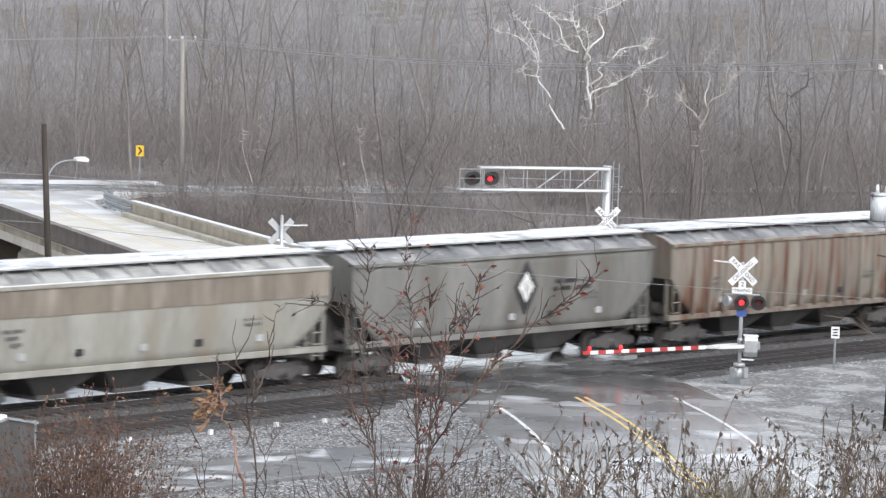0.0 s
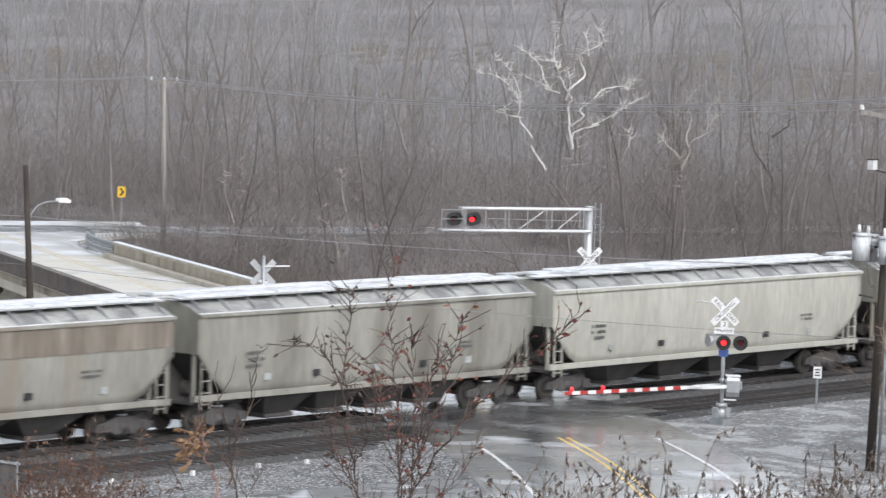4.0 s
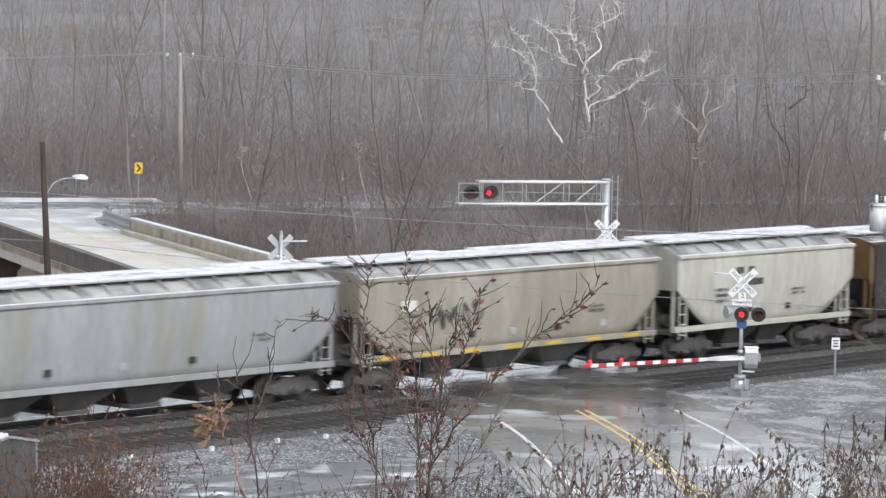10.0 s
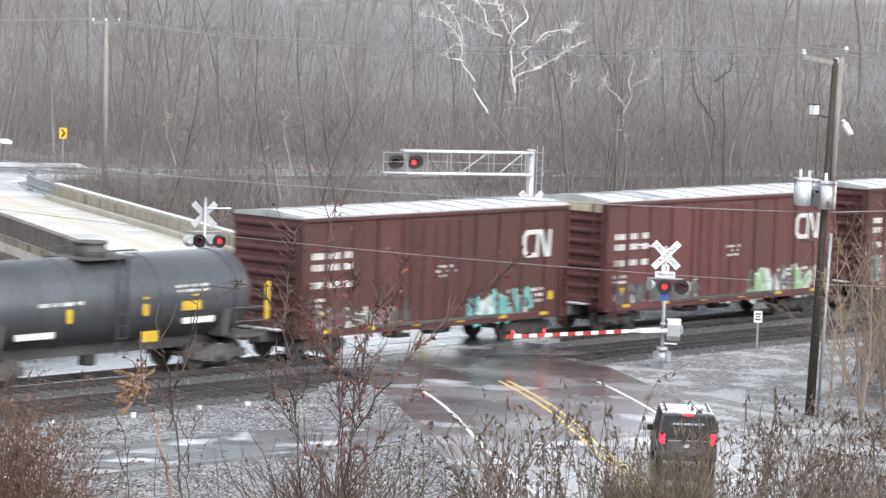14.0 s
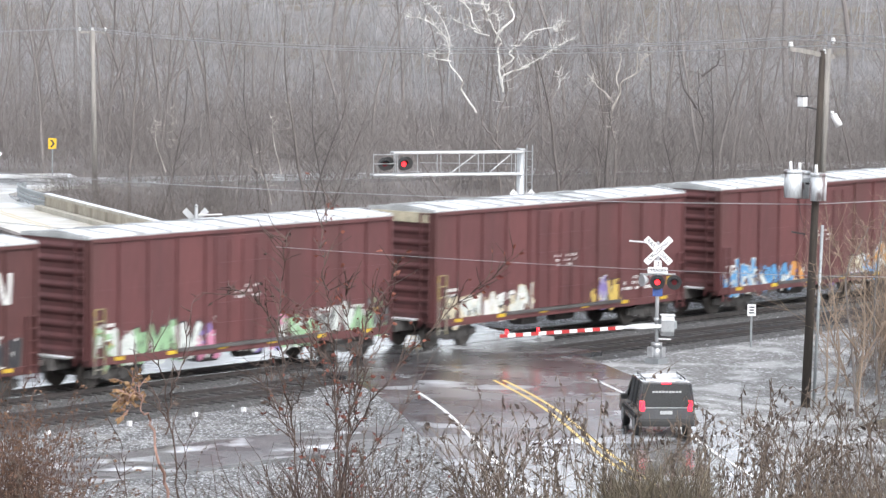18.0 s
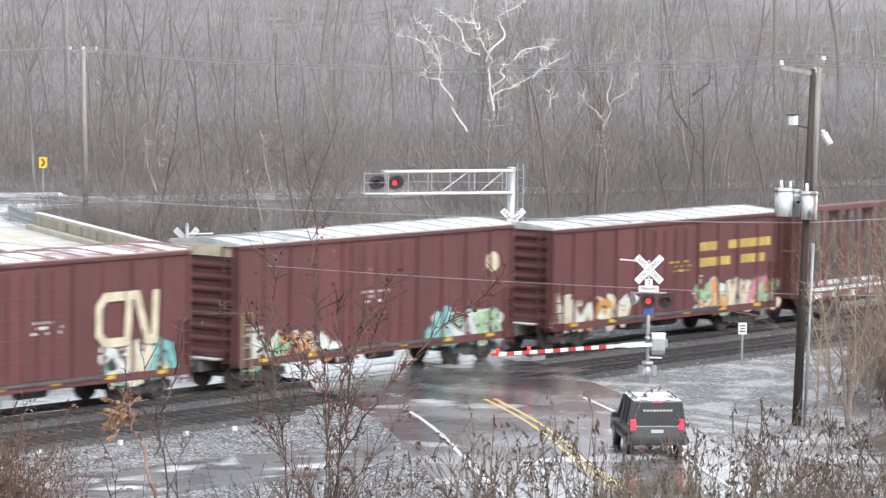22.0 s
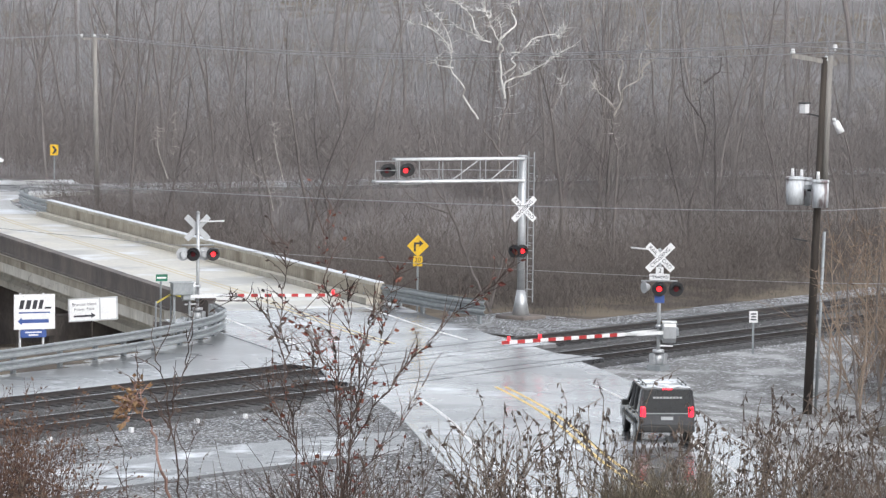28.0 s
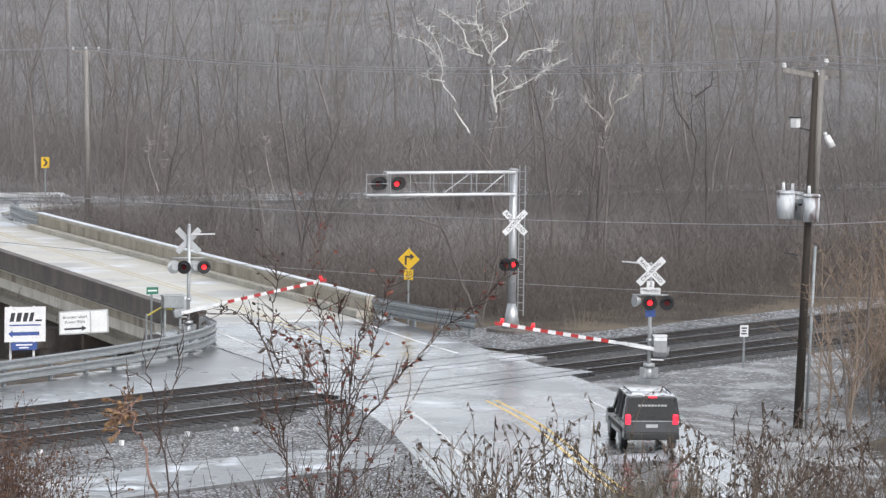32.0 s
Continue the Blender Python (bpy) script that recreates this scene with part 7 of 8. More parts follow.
def brush_proto(rng, n, h, w, r=0.012, kinks=3):
    segs = []
    for i in range(n):
        p = Vector((rng.uniform(-w, w) * 0.45, rng.uniform(-w, w) * 0.45, -0.05))
        d = Vector((rng.uniform(-1, 1) * 0.5, rng.uniform(-1, 1) * 0.5, 1)).normalized()
        ln = h * rng.uniform(0.5, 1.0)
        for k in range(kinks):
            d = (d + Vector((rng.uniform(-1, 1), rng.uniform(-1, 1), rng.uniform(-0.4, 0.3))) * 0.3).normalized()
            q = p + d * ln / kinks
            segs.append((p, q, r * (1 - k / kinks), r * (1 - (k + 1) / kinks) + 0.002, 2))
            for _ in range(2):
                dd = (d + Vector((rng.uniform(-1, 1), rng.uniform(-1, 1), rng.uniform(-0.3, 0.6)))).normalized()
                segs.append((q, q + dd * ln * rng.uniform(0.12, 0.3), r * 0.5, 0.002, 3))
            p = q
    return segs


bprotos = [skin(brush_proto(rng, 36, 2.2, 1.6, 0.008), (3, 3, 1, 1)) for _ in range(4)]
bspots = []
for i in range(5000):
    u = 138 + 120 * rng.random()
    r = rng.uniform(-1, 1) * (0.135 * u + 5)
    x, y = plan(u, r)
    if free(x, y) and len(bspots) < 1200:
        s = rng.uniform(0.9, 1.5) * (1 + 0.8 * step(150, 200, u))
        bspots.append((rng.randrange(4), x, y, ground_z(x, y), s, s * rng.uniform(0.7, 1.2), rng.uniform(0, 6.28)))
for i in range(520):
    x, y = rng.uniform(13, 75), rng.uniform(4.0, 14)
    s = rng.uniform(0.25, 0.6) + 0.06 * max(y - 5, 0)
    if (Vector((x, y)) - BO).dot(BN) > 13 + rng.random():
        bspots.append((rng.randrange(4), x, y, ground_z(x, y), s * 1.2, s * 0.8, rng.uniform(0, 6.28)))
for i in range(170):
    q = BO + BN * rng.uniform(9.6, 14.5) + BD * rng.uniform(-2, 52)
    s = rng.uniform(0.8, 1.3)
    bspots.append((rng.randrange(4), q.x, q.y, ground_z(q.x, q.y), s, s, rng.uniform(0, 6.28)))
hill_brush = []
for i in range(900):
    u = 250 + 160 * rng.random()
    x, y = plan(u, rng.uniform(-1, 1) * (0.135 * u + 5))
    if free(x, y) and len(hill_brush) < 380:
        s = rng.uniform(2.0, 3.2)
        hill_brush.append((rng.randrange(4), x, y, ground_z(x, y), s, s * rng.uniform(0.7, 1.2), rng.uniform(0, 6.28)))
# brush follows suit: painted haze, palest on the far hillside
many("hillside_brush", bprotos, hill_brush, M["bark_hazed"], "pale leafless brush on the far hillside", "underbrush")
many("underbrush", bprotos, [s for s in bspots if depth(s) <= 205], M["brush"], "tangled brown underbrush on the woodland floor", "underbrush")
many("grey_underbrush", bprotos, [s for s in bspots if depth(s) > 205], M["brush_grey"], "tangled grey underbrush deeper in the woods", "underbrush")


def limb_tree(name, label, x, y, strokes, material, twig_rng, crown_twigs=5, category="tree"):
    """A tree from a few main limbs; strokes: radius and points (right, up) in the tree's own plane."""
    g = thing(name, label, category, at=pose(x, y, ground_z(x, y) - 0.1))
    crown = []
    low = M["bark"] if material is not M["bark_dark"] else material
    for k, (r0, pts, *own) in enumerate(strokes):
        P = smooth_path([Vector((RT.x * a + FW.x * twig_rng.uniform(-0.5, 0.5) * (i > 0), RT.y * a + FW.y * twig_rng.uniform(-0.5, 0.5) * (i > 0), b)) for i, (a, b) in enumerate(pts)], 5)
        P = [p + Vector((twig_rng.uniform(-1, 1), twig_rng.uniform(-1, 1), twig_rng.uniform(-1, 1))) * r0 * (0.5 if 0 < i < len(P) - 1 else 0) for i, p in enumerate(P)]
        m = len(P) - 1
        segs = [(P[i], P[i + 1], r0 * (1 - 0.8 * i / m), r0 * (1 - 0.8 * (i + 1) / m), 0) for i in range(m)]
        ob = new("trunk" if k == 0 else "limb", skin_mesh("trunk" if k == 0 else "limb", segs, low if k == 0 or own else material, sides=(8,)))
        ob.parent = g
        for i in range(m // 2, m + 1) if not own else ():
            for _ in range(crown_twigs if i > m * 0.6 else 1):
                d = Vector((twig_rng.uniform(-1, 1), twig_rng.uniform(-1, 1), twig_rng.uniform(-0.3, 1.0))).normalized()
                q = P[i]
                ln = twig_rng.uniform(0.4, 1.1) * (0.5 + r0 * 4)
                rr = max(r0 * 0.16, 0.012)
                for j in range(3):
                    d = (d + Vector((twig_rng.uniform(-1, 1), twig_rng.uniform(-1, 1), twig_rng.uniform(-1, 1))) * 0.35).normalized()
                    e = q + d * ln / 3
                    crown.append((q, e, rr * (1 - j / 3), rr * (1 - (j + 1) / 3) + 0.004, 2))
                    q = e
    ob = tagged(new("crown", skin_mesh("crown", crown, material, sides=(3, 3, 3, 1))), kind="stuff")
    ob.parent = g
    return g


tr = random.Random(21)
sx, sy = plan(165, 2.32)
limb_tree("sycamore", "tall sycamore with white peeling upper limbs", sx, sy, [
    (0.079, [(0, 0), (-0.1, 2.49), (-0.12, 6.59), (-0.15, 8.29), (-0.22, 9.49)]),
    (0.05, [(-0.17, 8.6), (-0.2, 9.29), (-0.38, 10.25), (-0.55, 10.56), (-0.8, 11.15), (-0.88, 11.69), (-0.87, 12.49), (-0.78, 13.79)]),
    (0.06, [(-0.1, 5.79), (-0.73, 6.59), (-1.14, 7.09), (-1.3, 7.69)], True),
    (0.04, [(-1.27, 7.5), (-1.8, 8.44), (-1.78, 8.89), (-2.27, 9.56), (-2.48, 10.19), (-2.85, 10.79), (-3.7, 11.44), (-4.35, 11.59)]),
    (0.031, [(-2.45, 10.09), (-2.29, 10.79), (-2.74, 11.69), (-3.4, 12.39)]),
    (0.027, [(-2.35, 9.69), (-2.78, 9.82), (-3.05, 10.19)]),
    (0.034, [(-0.75, 10.79), (-1.16, 10.96), (-1.52, 11.02), (-1.84, 11.39)]),
    (0.036, [(-1.15, 10.94), (-1.3, 11.39), (-1.78, 11.89), (-1.96, 12.34), (-2.64, 12.59)]),
    (0.027, [(-0.88, 11.79), (-1.06, 12.09), (-1.67, 12.19)]),
    (0.05, [(-0.5, 10.49), (-0.25, 11.04), (-0.06, 11.59), (0.22, 12.09), (0.45, 12.49), (0.68, 12.99), (0.85, 13.69)]),
    (0.027, [(0.4, 12.39), (0.3, 12.89), (0.24, 13.39)]),
    (0.027, [(-0.5, 10.59), (-0.64, 11.19), (-0.4, 11.79)]),
    (0.04, [(-0.22, 9.39), (0.18, 9.85), (0.36, 10.04), (0.46, 10.39), (0.91, 10.89)]),
    (0.042, [(-0.15, 8.39), (0.27, 9.12), (0.55, 9.49), (0.91, 9.47), (1.46, 9.69), (2.03, 10.36), (2.34, 10.59)]),
    (0.025, [(1.5, 9.79), (2.03, 10.17), (2.5, 10.24)]),
    (0.036, [(0.7, 10.59), (1.13, 10.99), (1.61, 11.15), (1.97, 11.01), (2.52, 11.49)]),
    (0.035, [(-0.1, 4.89), (0.6, 6.09), (1.43, 7.33), (2.02, 8.19)], True),
    (0.02, [(2.0, 8.15), (2.49, 8.75), (2.17, 9.29)])], M["bark_white"], tr, 3)
sx, sy = plan(172, 7.0)
limb_tree("pale_tree", "pale-barked tree with crooked branches", sx, sy, [
    (0.078, [(0.2, 0), (0.2, 2.84), (0.14, 5.84), (0.06, 7.14), (0.19, 8.24)]),
    (0.047, [(0.1, 7.74), (0.36, 8.44), (0.66, 8.94), (1.15, 9.44), (1.32, 9.84), (2.0, 10.34)]),
    (0.044, [(0.15, 8.04), (-0.34, 8.39), (-0.72, 8.76), (-0.88, 8.98), (-0.73, 9.19)]),
    (0.044, [(0.45, 8.64), (0.48, 9.14), (0.51, 10.04), (0.57, 10.64), (0.63, 11.44)]),
    (0.034, [(1.2, 9.44), (1.31, 10.44), (1.4, 10.84)])], M["bark_pale"], tr, 3)
sx, sy = plan(175, 11.5)
limb_tree("crooked_tree", "dark bare tree with a crooked leaning top", sx, sy, [
    (0.075, [(-0.5, 0), (-0.5, 2.7), (-0.46, 6.4), (-0.4, 7.7), (-0.2, 9.1)]),
    (0.06, [(-0.22, 9), (0.1, 9.4), (0.49, 9.6), (0.7, 10.3)]),
    (0.05, [(-0.4, 7.5), (-1.1, 8.7), (-1.3, 10.7)])], M["bark_dark"], tr, 3)
for u, r, h, ln in ((205, -9.0, 9.5, 0.0), (205, -9.2, 6.8, -0.8), (205, -15.2, 8.4, 0.1)):
    sx, sy = plan(u, r)
    limb_tree("birch_sapling", "slender leafless white-barked sapling", sx, sy, [(0.03, [(0, 0), (ln * 0.2, h * 0.4), (ln * 0.6, h * 0.75), (ln, h)]), (0.03, [(ln * 0.4, h * 0.6), (ln * 0.6 - 0.5, h * 0.8), (ln - 0.7, h * 0.92)])], M["bark_pale"], tr, 4)
sx, sy = plan(152, 1.2)
limb_tree("leaning_tree", "bare forked tree leaning behind the guard rail", sx, sy, [
    (0.07, [(0.4, 0), (-0.5, 2.0), (-1.3, 4.0), (-2.3, 6.0), (-2.9, 7.5)]),
    (0.055, [(0.35, 0.3), (0.55, 2.5), (1.1, 4.2), (1.3, 6.0), (1.7, 8.0)]),
    (0.045, [(-0.6, 2.2), (-0.2, 4.2), (0.0, 6.5)]),
    (0.04, [(-1.3, 4.0), (-2.6, 4.6), (-3.4, 5.6)]),
    (0.035, [(1.1, 4.2), (2.0, 5.2), (2.4, 6.6)])], M["bark"], tr, 4)
for u, r, h in ((290, 17.5, 22.5), (300, 26, 23.5), (310, -30, 20.5), (330, 4.0, 23), (320, -10.5, 22), (285, 29, 21), (345, 12, 23)):
    sx, sy = plan(u, r)
    g = thing("oak_tree", "bare dark oak standing above the woods", "tree", "tall oaks", at=pose(sx, sy, ground_z(sx, sy) - 0.1, 0, 0, tr.uniform(0, 360)))
    segs = grow(tr, h, 0.3, 0.42, 14, 5, 5, 0.45)
    ob = new("trunk", skin_mesh("trunk", [s for s in segs if s[4] == 0], M["bark_mid"], sides=(8,)))
    ob.parent = g
    ob = new("crown", skin_mesh("crown", [s for s in segs if s[4]], M["bark_mid"], sides=(5, 4, 3, 1)))
    ob.parent = g

# brush on the bank by the utility pole
rb = random.Random(31)
oprotos = [skin(brush_proto(rb, 34, 4.6, 2.0, 0.022, 5), (3, 3, 3, 1)) for _ in range(4)]
osp = []
for i in range(150):
    x, y = rb.uniform(-8, 20), rb.uniform(-34, -12)
    e = (x + 18.4) * 0.751 - (y + 22.2) * 0.66
    if e > 13.5:
        s = rb.uniform(0.6, 1.25)
        osp.append((rb.randrange(4), x, y, ground_z(x, y), s * 0.9, s * 1.1, rb.uniform(0, 6.28)))
many("orange_thicket", oprotos, osp, M["orange_twig"], "orange-brown leafless thicket on the bank by the pole", "thicket")
M["tan_twig"] = bark("tan_winter_bark", (0.25, 0.185, 0.14), (0.17, 0.122, 0.092), (0.3, 0.235, 0.18))
for i in range(15):
    x, y = plan(rb.uniform(112, 127), 11.9 + 4.6 * (i + rb.random()) / 15)
    h = rb.uniform(3.6, 6.6)
    g = thing("tan_sapling", "tan leafless sapling with steep limbs on the bank", "sapling", "saplings by the pole", at=pose(x, y, ground_z(x, y) - 0.1))
    segs = grow(rb, h, 0.042, 0.5, 11, 4, 3, 0.12, 0.25)
    for name, lot, ns in (("trunk", [q for q in segs if q[4] == 0], (6,)), ("crown", [q for q in segs if q[4]], (4, 4, 3, 1))):
        ob = new(name, skin_mesh(name, lot, M["tan_twig"], sides=ns))
        ob.parent = g
wsp = []
for i in range(900):
    x, y = rb.uniform(-40, 10), rb.uniform(-52, -14)
    e = (x + 18.4) * 0.751 - (y + 22.2) * 0.66
    if e > 7.5 + 4 * step(-30, -16, y) and e < 22 and len(wsp) < 480:
        s = rb.uniform(0.4, 0.95)
        wsp.append((rb.randrange(4), x, y, ground_z(x, y), s, s * 0.8, rb.uniform(0, 6.28)))
tprotos = [skin(brush_proto(rb, 30, 1.6, 0.9, 0.006, 5), (3, 3, 3, 1)) for _ in range(4)]
tsp = []
for i in range(60):
    u, r = rb.uniform(35, 47), rb.uniform(2.4, 6.4)
    x, y = plan(u, r)
    s = rb.uniform(0.6, 1.05) * (0.6 + 0.4 * step(2.4, 4.2, r))
    tsp.append((rb.randrange(4), x, y, ground_z(x, y), s, s, rb.uniform(0, 6.28)))
many("crest_thicket", tprotos, tsp, M["brush"], "fine brown thicket on the slope below the crest", "thicket")
many("bank_brush", bprotos, wsp, M["brush"], "low brown brush covering the roadside bank", "brush")
for u, r, h in ((118, 12.6, 6.0), (121, 13.6, 7.0), (124, 14.4, 6.4)):
    sx, sy = plan(u, r)
    limb_tree("bank_tree", "small bare tree on the bank by the pole", sx, sy, [(0.05, [(0, 0), (0.1, h * 0.4), (-0.2, h * 0.75), (0.1, h)]), (0.03, [(0.05, h * 0.3), (0.9, h * 0.6), (1.2, h * 0.9)]), (0.03, [(0, h * 0.35), (-0.9, h * 0.6), (-1.4, h * 0.8)])], M["orange_twig"], tr, 5)


# --- plants on the crest below the camera
M["dry_stem"] = bark("dry_weed_stems", (0.10, 0.074, 0.057), (0.062, 0.046, 0.036), (0.14, 0.106, 0.08))
M["dry_leaf"] = bark("curled_dead_leaves", (0.072, 0.053, 0.046), (0.045, 0.034, 0.03), (0.105, 0.078, 0.063))
M["red_leaf"] = bark("dull_red_leaves", (0.15, 0.04, 0.035), (0.09, 0.028, 0.025), (0.19, 0.07, 0.045))
M["red_stem"] = bark("red_brown_shrub_stems", (0.062, 0.043, 0.037), (0.04, 0.029, 0.026), (0.095, 0.065, 0.053))
M["pink_stem"] = bark("pinkish_dead_stalk", (0.26, 0.15, 0.12), (0.18, 0.105, 0.085), (0.32, 0.2, 0.16))
M["orange_leaf"] = bark("dead_orange_leaves", (0.24, 0.13, 0.06), (0.15, 0.085, 0.045), (0.3, 0.19, 0.1))
M["brown_grass"] = bark("dead_brown_grass", (0.10, 0.08, 0.056), (0.06, 0.048, 0.037), (0.145, 0.12, 0.08))
M["straw"] = bark("pale_straw_grass", (0.26, 0.19, 0.10), (0.17, 0.125, 0.07), (0.33, 0.26, 0.16))
M["green_grass"] = bark("late_green_grass", (0.075, 0.10, 0.03), (0.05, 0.068, 0.022), (0.145, 0.14, 0.055))
fr = random.Random(77)


def leaf(vs, fs, p, d, ln, w, rng):
    """A curled, folded leaf of four faces."""
    d = d.normalized()
    s = d.orthogonal().normalized()
    s = (Matrix.Rotation(rng.uniform(0, 6.28), 3, d) @ s)
    n = d.cross(s)
    k = len(vs)
    c = rng.uniform(0.1, 0.5)
    vs += [p, p + d * ln * 0.4 + s * w + n * c * ln * 0.3, p + d * ln * 0.45 + n * -0.1 * ln, p + d * ln * 0.4 - s * w + n * c * ln * 0.3, p + d * ln * 0.8 + n * c * ln * 0.5 + s * w * 0.5, p + d * ln + n * c * ln]
    fs += [(k, k + 1, k + 2), (k, k + 2, k + 3), (k + 1, k + 4, k + 2), (k + 2, k + 4, k + 5, k + 3)]


def mesh_of(name, vs, fs, material):
    me = bpy.data.meshes.new(name)
    me.from_pydata(vs, [], fs)
    me.materials.append(material)
    return me


def weed(rng, h, leaves, branchy):
    """Dried weed: a wandering stem, side shoots and drooping curled leaves."""
    g = thing("dried_weed", "dead brown weed stalk with curled drooping leaves", "weed", "dried weeds on the crest")
    segs, side, vs, fs = [], [], [], []
    p, d = Vector((0, 0, -0.06)), Vector((rng.uniform(-0.15, 0.15), rng.uniform(-0.15, 0.15), 1)).normalized()
    n = 9
    for i in range(n):
        d = (d + Vector((rng.uniform(-1, 1), rng.uniform(-1, 1), 0.2)) * 0.09).normalized()
        q = p + d * h / n
        segs.append((p, q, 0.0068 * (1 - 0.07 * i), 0.0068 * (1 - 0.07 * (i + 1)), 1))
        f = i / n
        for _ in range(rng.randint(0, 2) if f > 0.3 else 0):
            if rng.random() < branchy:
                dd = (d * 0.7 + Vector((rng.uniform(-1, 1), rng.uniform(-1, 1), rng.uniform(0, 0.6)))).normalized()
                e, ln = q, h * rng.uniform(0.1, 0.26) * (1.2 - 0.5 * f)
                for j in range(3):
                    dd = (dd + Vector((0, 0, rng.uniform(-0.2, 0.25)))).normalized()
                    e2 = e + dd * ln / 3
                    side.append((e, e2, 0.0046 - 0.0007 * j, 0.0039 - 0.0007 * j, 2))
                    if rng.random() < leaves:
                        leaf(vs, fs, e2, Vector((rng.uniform(-0.6, 0.6), rng.uniform(-0.6, 0.6), -1)), rng.uniform(0.03, 0.07), rng.uniform(0.007, 0.015), rng)
                    e = e2
        if rng.random() < leaves and f > 0.25:
            for _ in range(2):
                leaf(vs, fs, q, Vector((rng.uniform(-0.8, 0.8), rng.uniform(-0.8, 0.8), -0.8)), rng.uniform(0.03, 0.07), rng.uniform(0.008, 0.016), rng)
        p = q
    for nm, me in (("stem", skin_mesh("stem", segs, M["dry_stem"], sides=(4, 4, 3, 3))), ("shoot_spray", skin_mesh("shoot_spray", side, M["dry_stem"], sides=(3, 3, 3, 3)) if side else None), ("dead_foliage", mesh_of("dead_foliage", vs, fs, M["dry_leaf"]) if vs else None)):
        if me:
            ob = new(nm, me)
            ob.parent = g
            if nm != "stem":
                ob["kind"] = "stuff"
    return g


def crest(u, r, dz=0.0):
    x, y = plan(u, r)
    return x, y, ground_z(x, y) + dz


protos = [weed(fr, h, lv, br) for h, lv, br in ((1.1, 0.85, 0.5), (1.25, 0.7, 0.65), (1.0, 0.95, 0.45), (1.35, 0.5, 0.7), (1.15, 0.8, 0.55), (1.3, 0.65, 0.55))]
used = set()
for i in range(190):
    r = fr.gauss(fr.choice((-0.5, 0.45, 0.85, 1.35, 2.15, 2.2, 2.3, 2.75, 3.2, 4.0)), 0.2) if i % 7 else fr.uniform(-4.9, -1.0)
    u = fr.uniform(28.5, 33.5)
    tallness = 0.45 + 0.33 * step(-2.0, 0.8, r) + 0.32 * fr.random() ** 2
    x, y, z = crest(u, r)
    z -= 0.05
    k = fr.randrange(6)
    m = pose(x, y, z, fr.uniform(-6, 6), fr.uniform(-6, 6), fr.uniform(0, 360))
    if k not in used:
        used.add(k)
        protos[k].matrix_basis = m
        protos[k].scale = (tallness,) * 3
    else:
        c = copy_thing(protos[k], m)
        c.scale = (tallness * fr.uniform(0.8, 1.1),) * 3


def shrub(name, label, u, r, stems, twig, leaf_chance, leaf_mat, stem_mat, seed, size=1.0, tangle=0, fat=1.4, reach=0.38):
    """A shrub from main stems given as (right, up) points at the crest."""
    rng = random.Random(seed)
    x, y, z = crest(u, r)
    g = thing(name, label, "shrub", at=pose(x, y, z - 0.05))
    tw, vs, fs = [], [], []
    for r0, pts, *own in stems:
        twig_n = own[0] if own else twig
        P = smooth_path([Vector((RT.x * a, RT.y * a, b)) * size + Vector((FW.x, FW.y, 0)) * rng.uniform(-0.25, 0.25) * b for a, b in pts], 5)
        P = [p + Vector((rng.uniform(-1, 1), rng.uniform(-1, 1), rng.uniform(-1, 1))) * 0.018 for p in P]
        m = len(P) - 1
        segs = [(P[i], P[i + 1], fat * r0 * (1 - 0.75 * i / m), fat * r0 * (1 - 0.75 * (i + 1) / m), 0) for i in range(m)]
        ob = new("stem", skin_mesh("stem", segs, M[stem_mat], sides=(6,)))
        ob.parent = g
        for i in range(2, m + 1):
            for _ in range(twig_n):
                if rng.random() < 0.55:
                    d = (P[i] - P[i - 1]).normalized() + Vector((rng.uniform(-1, 1), rng.uniform(-1, 1), rng.uniform(-0.2, 0.7))) * 0.9
                    d.normalize()
                    q, ln = P[i], rng.uniform(0.08, reach)
                    for j in range(4):
                        d = (d + Vector((rng.uniform(-1, 1), rng.uniform(-1, 1), rng.uniform(-0.6, 0.6))) * 0.25).normalized()
                        e = q + d * ln / 4
                        tw.append((q, e, 0.0052 - 0.0008 * j, 0.0044 - 0.0008 * j, 2))
                        if rng.random() < leaf_chance:
                            leaf(vs, fs, e, d + Vector((0, 0, -0.6)), rng.uniform(0.03, 0.075), rng.uniform(0.01, 0.024), rng)
                        q = e
    for i in range(tangle):
        p = Vector((rng.gauss(0, 0.2), rng.gauss(0, 0.2), -0.05))
        d = Vector((rng.uniform(-1, 1) * 0.6, rng.uniform(-1, 1) * 0.6, 1)).normalized()
        ln = rng.uniform(0.35, 1.2)
        for j in range(5):
            d = (d + Vector((rng.uniform(-1, 1), rng.uniform(-1, 1), rng.uniform(-0.6, 0.3))) * 0.35).normalized()
            e = p + d * ln / 5
            tw.append((p, e, 0.006 - 0.0008 * j, 0.0052 - 0.0008 * j, 2))
            if rng.random() < leaf_chance * 0.5:
                leaf(vs, fs, e, d, rng.uniform(0.02, 0.05), 0.012, rng)
            p = e
    ob = tagged(new("twig_tangle", skin_mesh("twig_tangle", tw, M[stem_mat], sides=(3, 3, 3, 3))), kind="stuff")
    ob.parent = g
    if vs:
        ob = tagged(new("foliage", mesh_of("foliage", vs, fs, M[leaf_mat])), kind="stuff")
        ob.parent = g
    return g


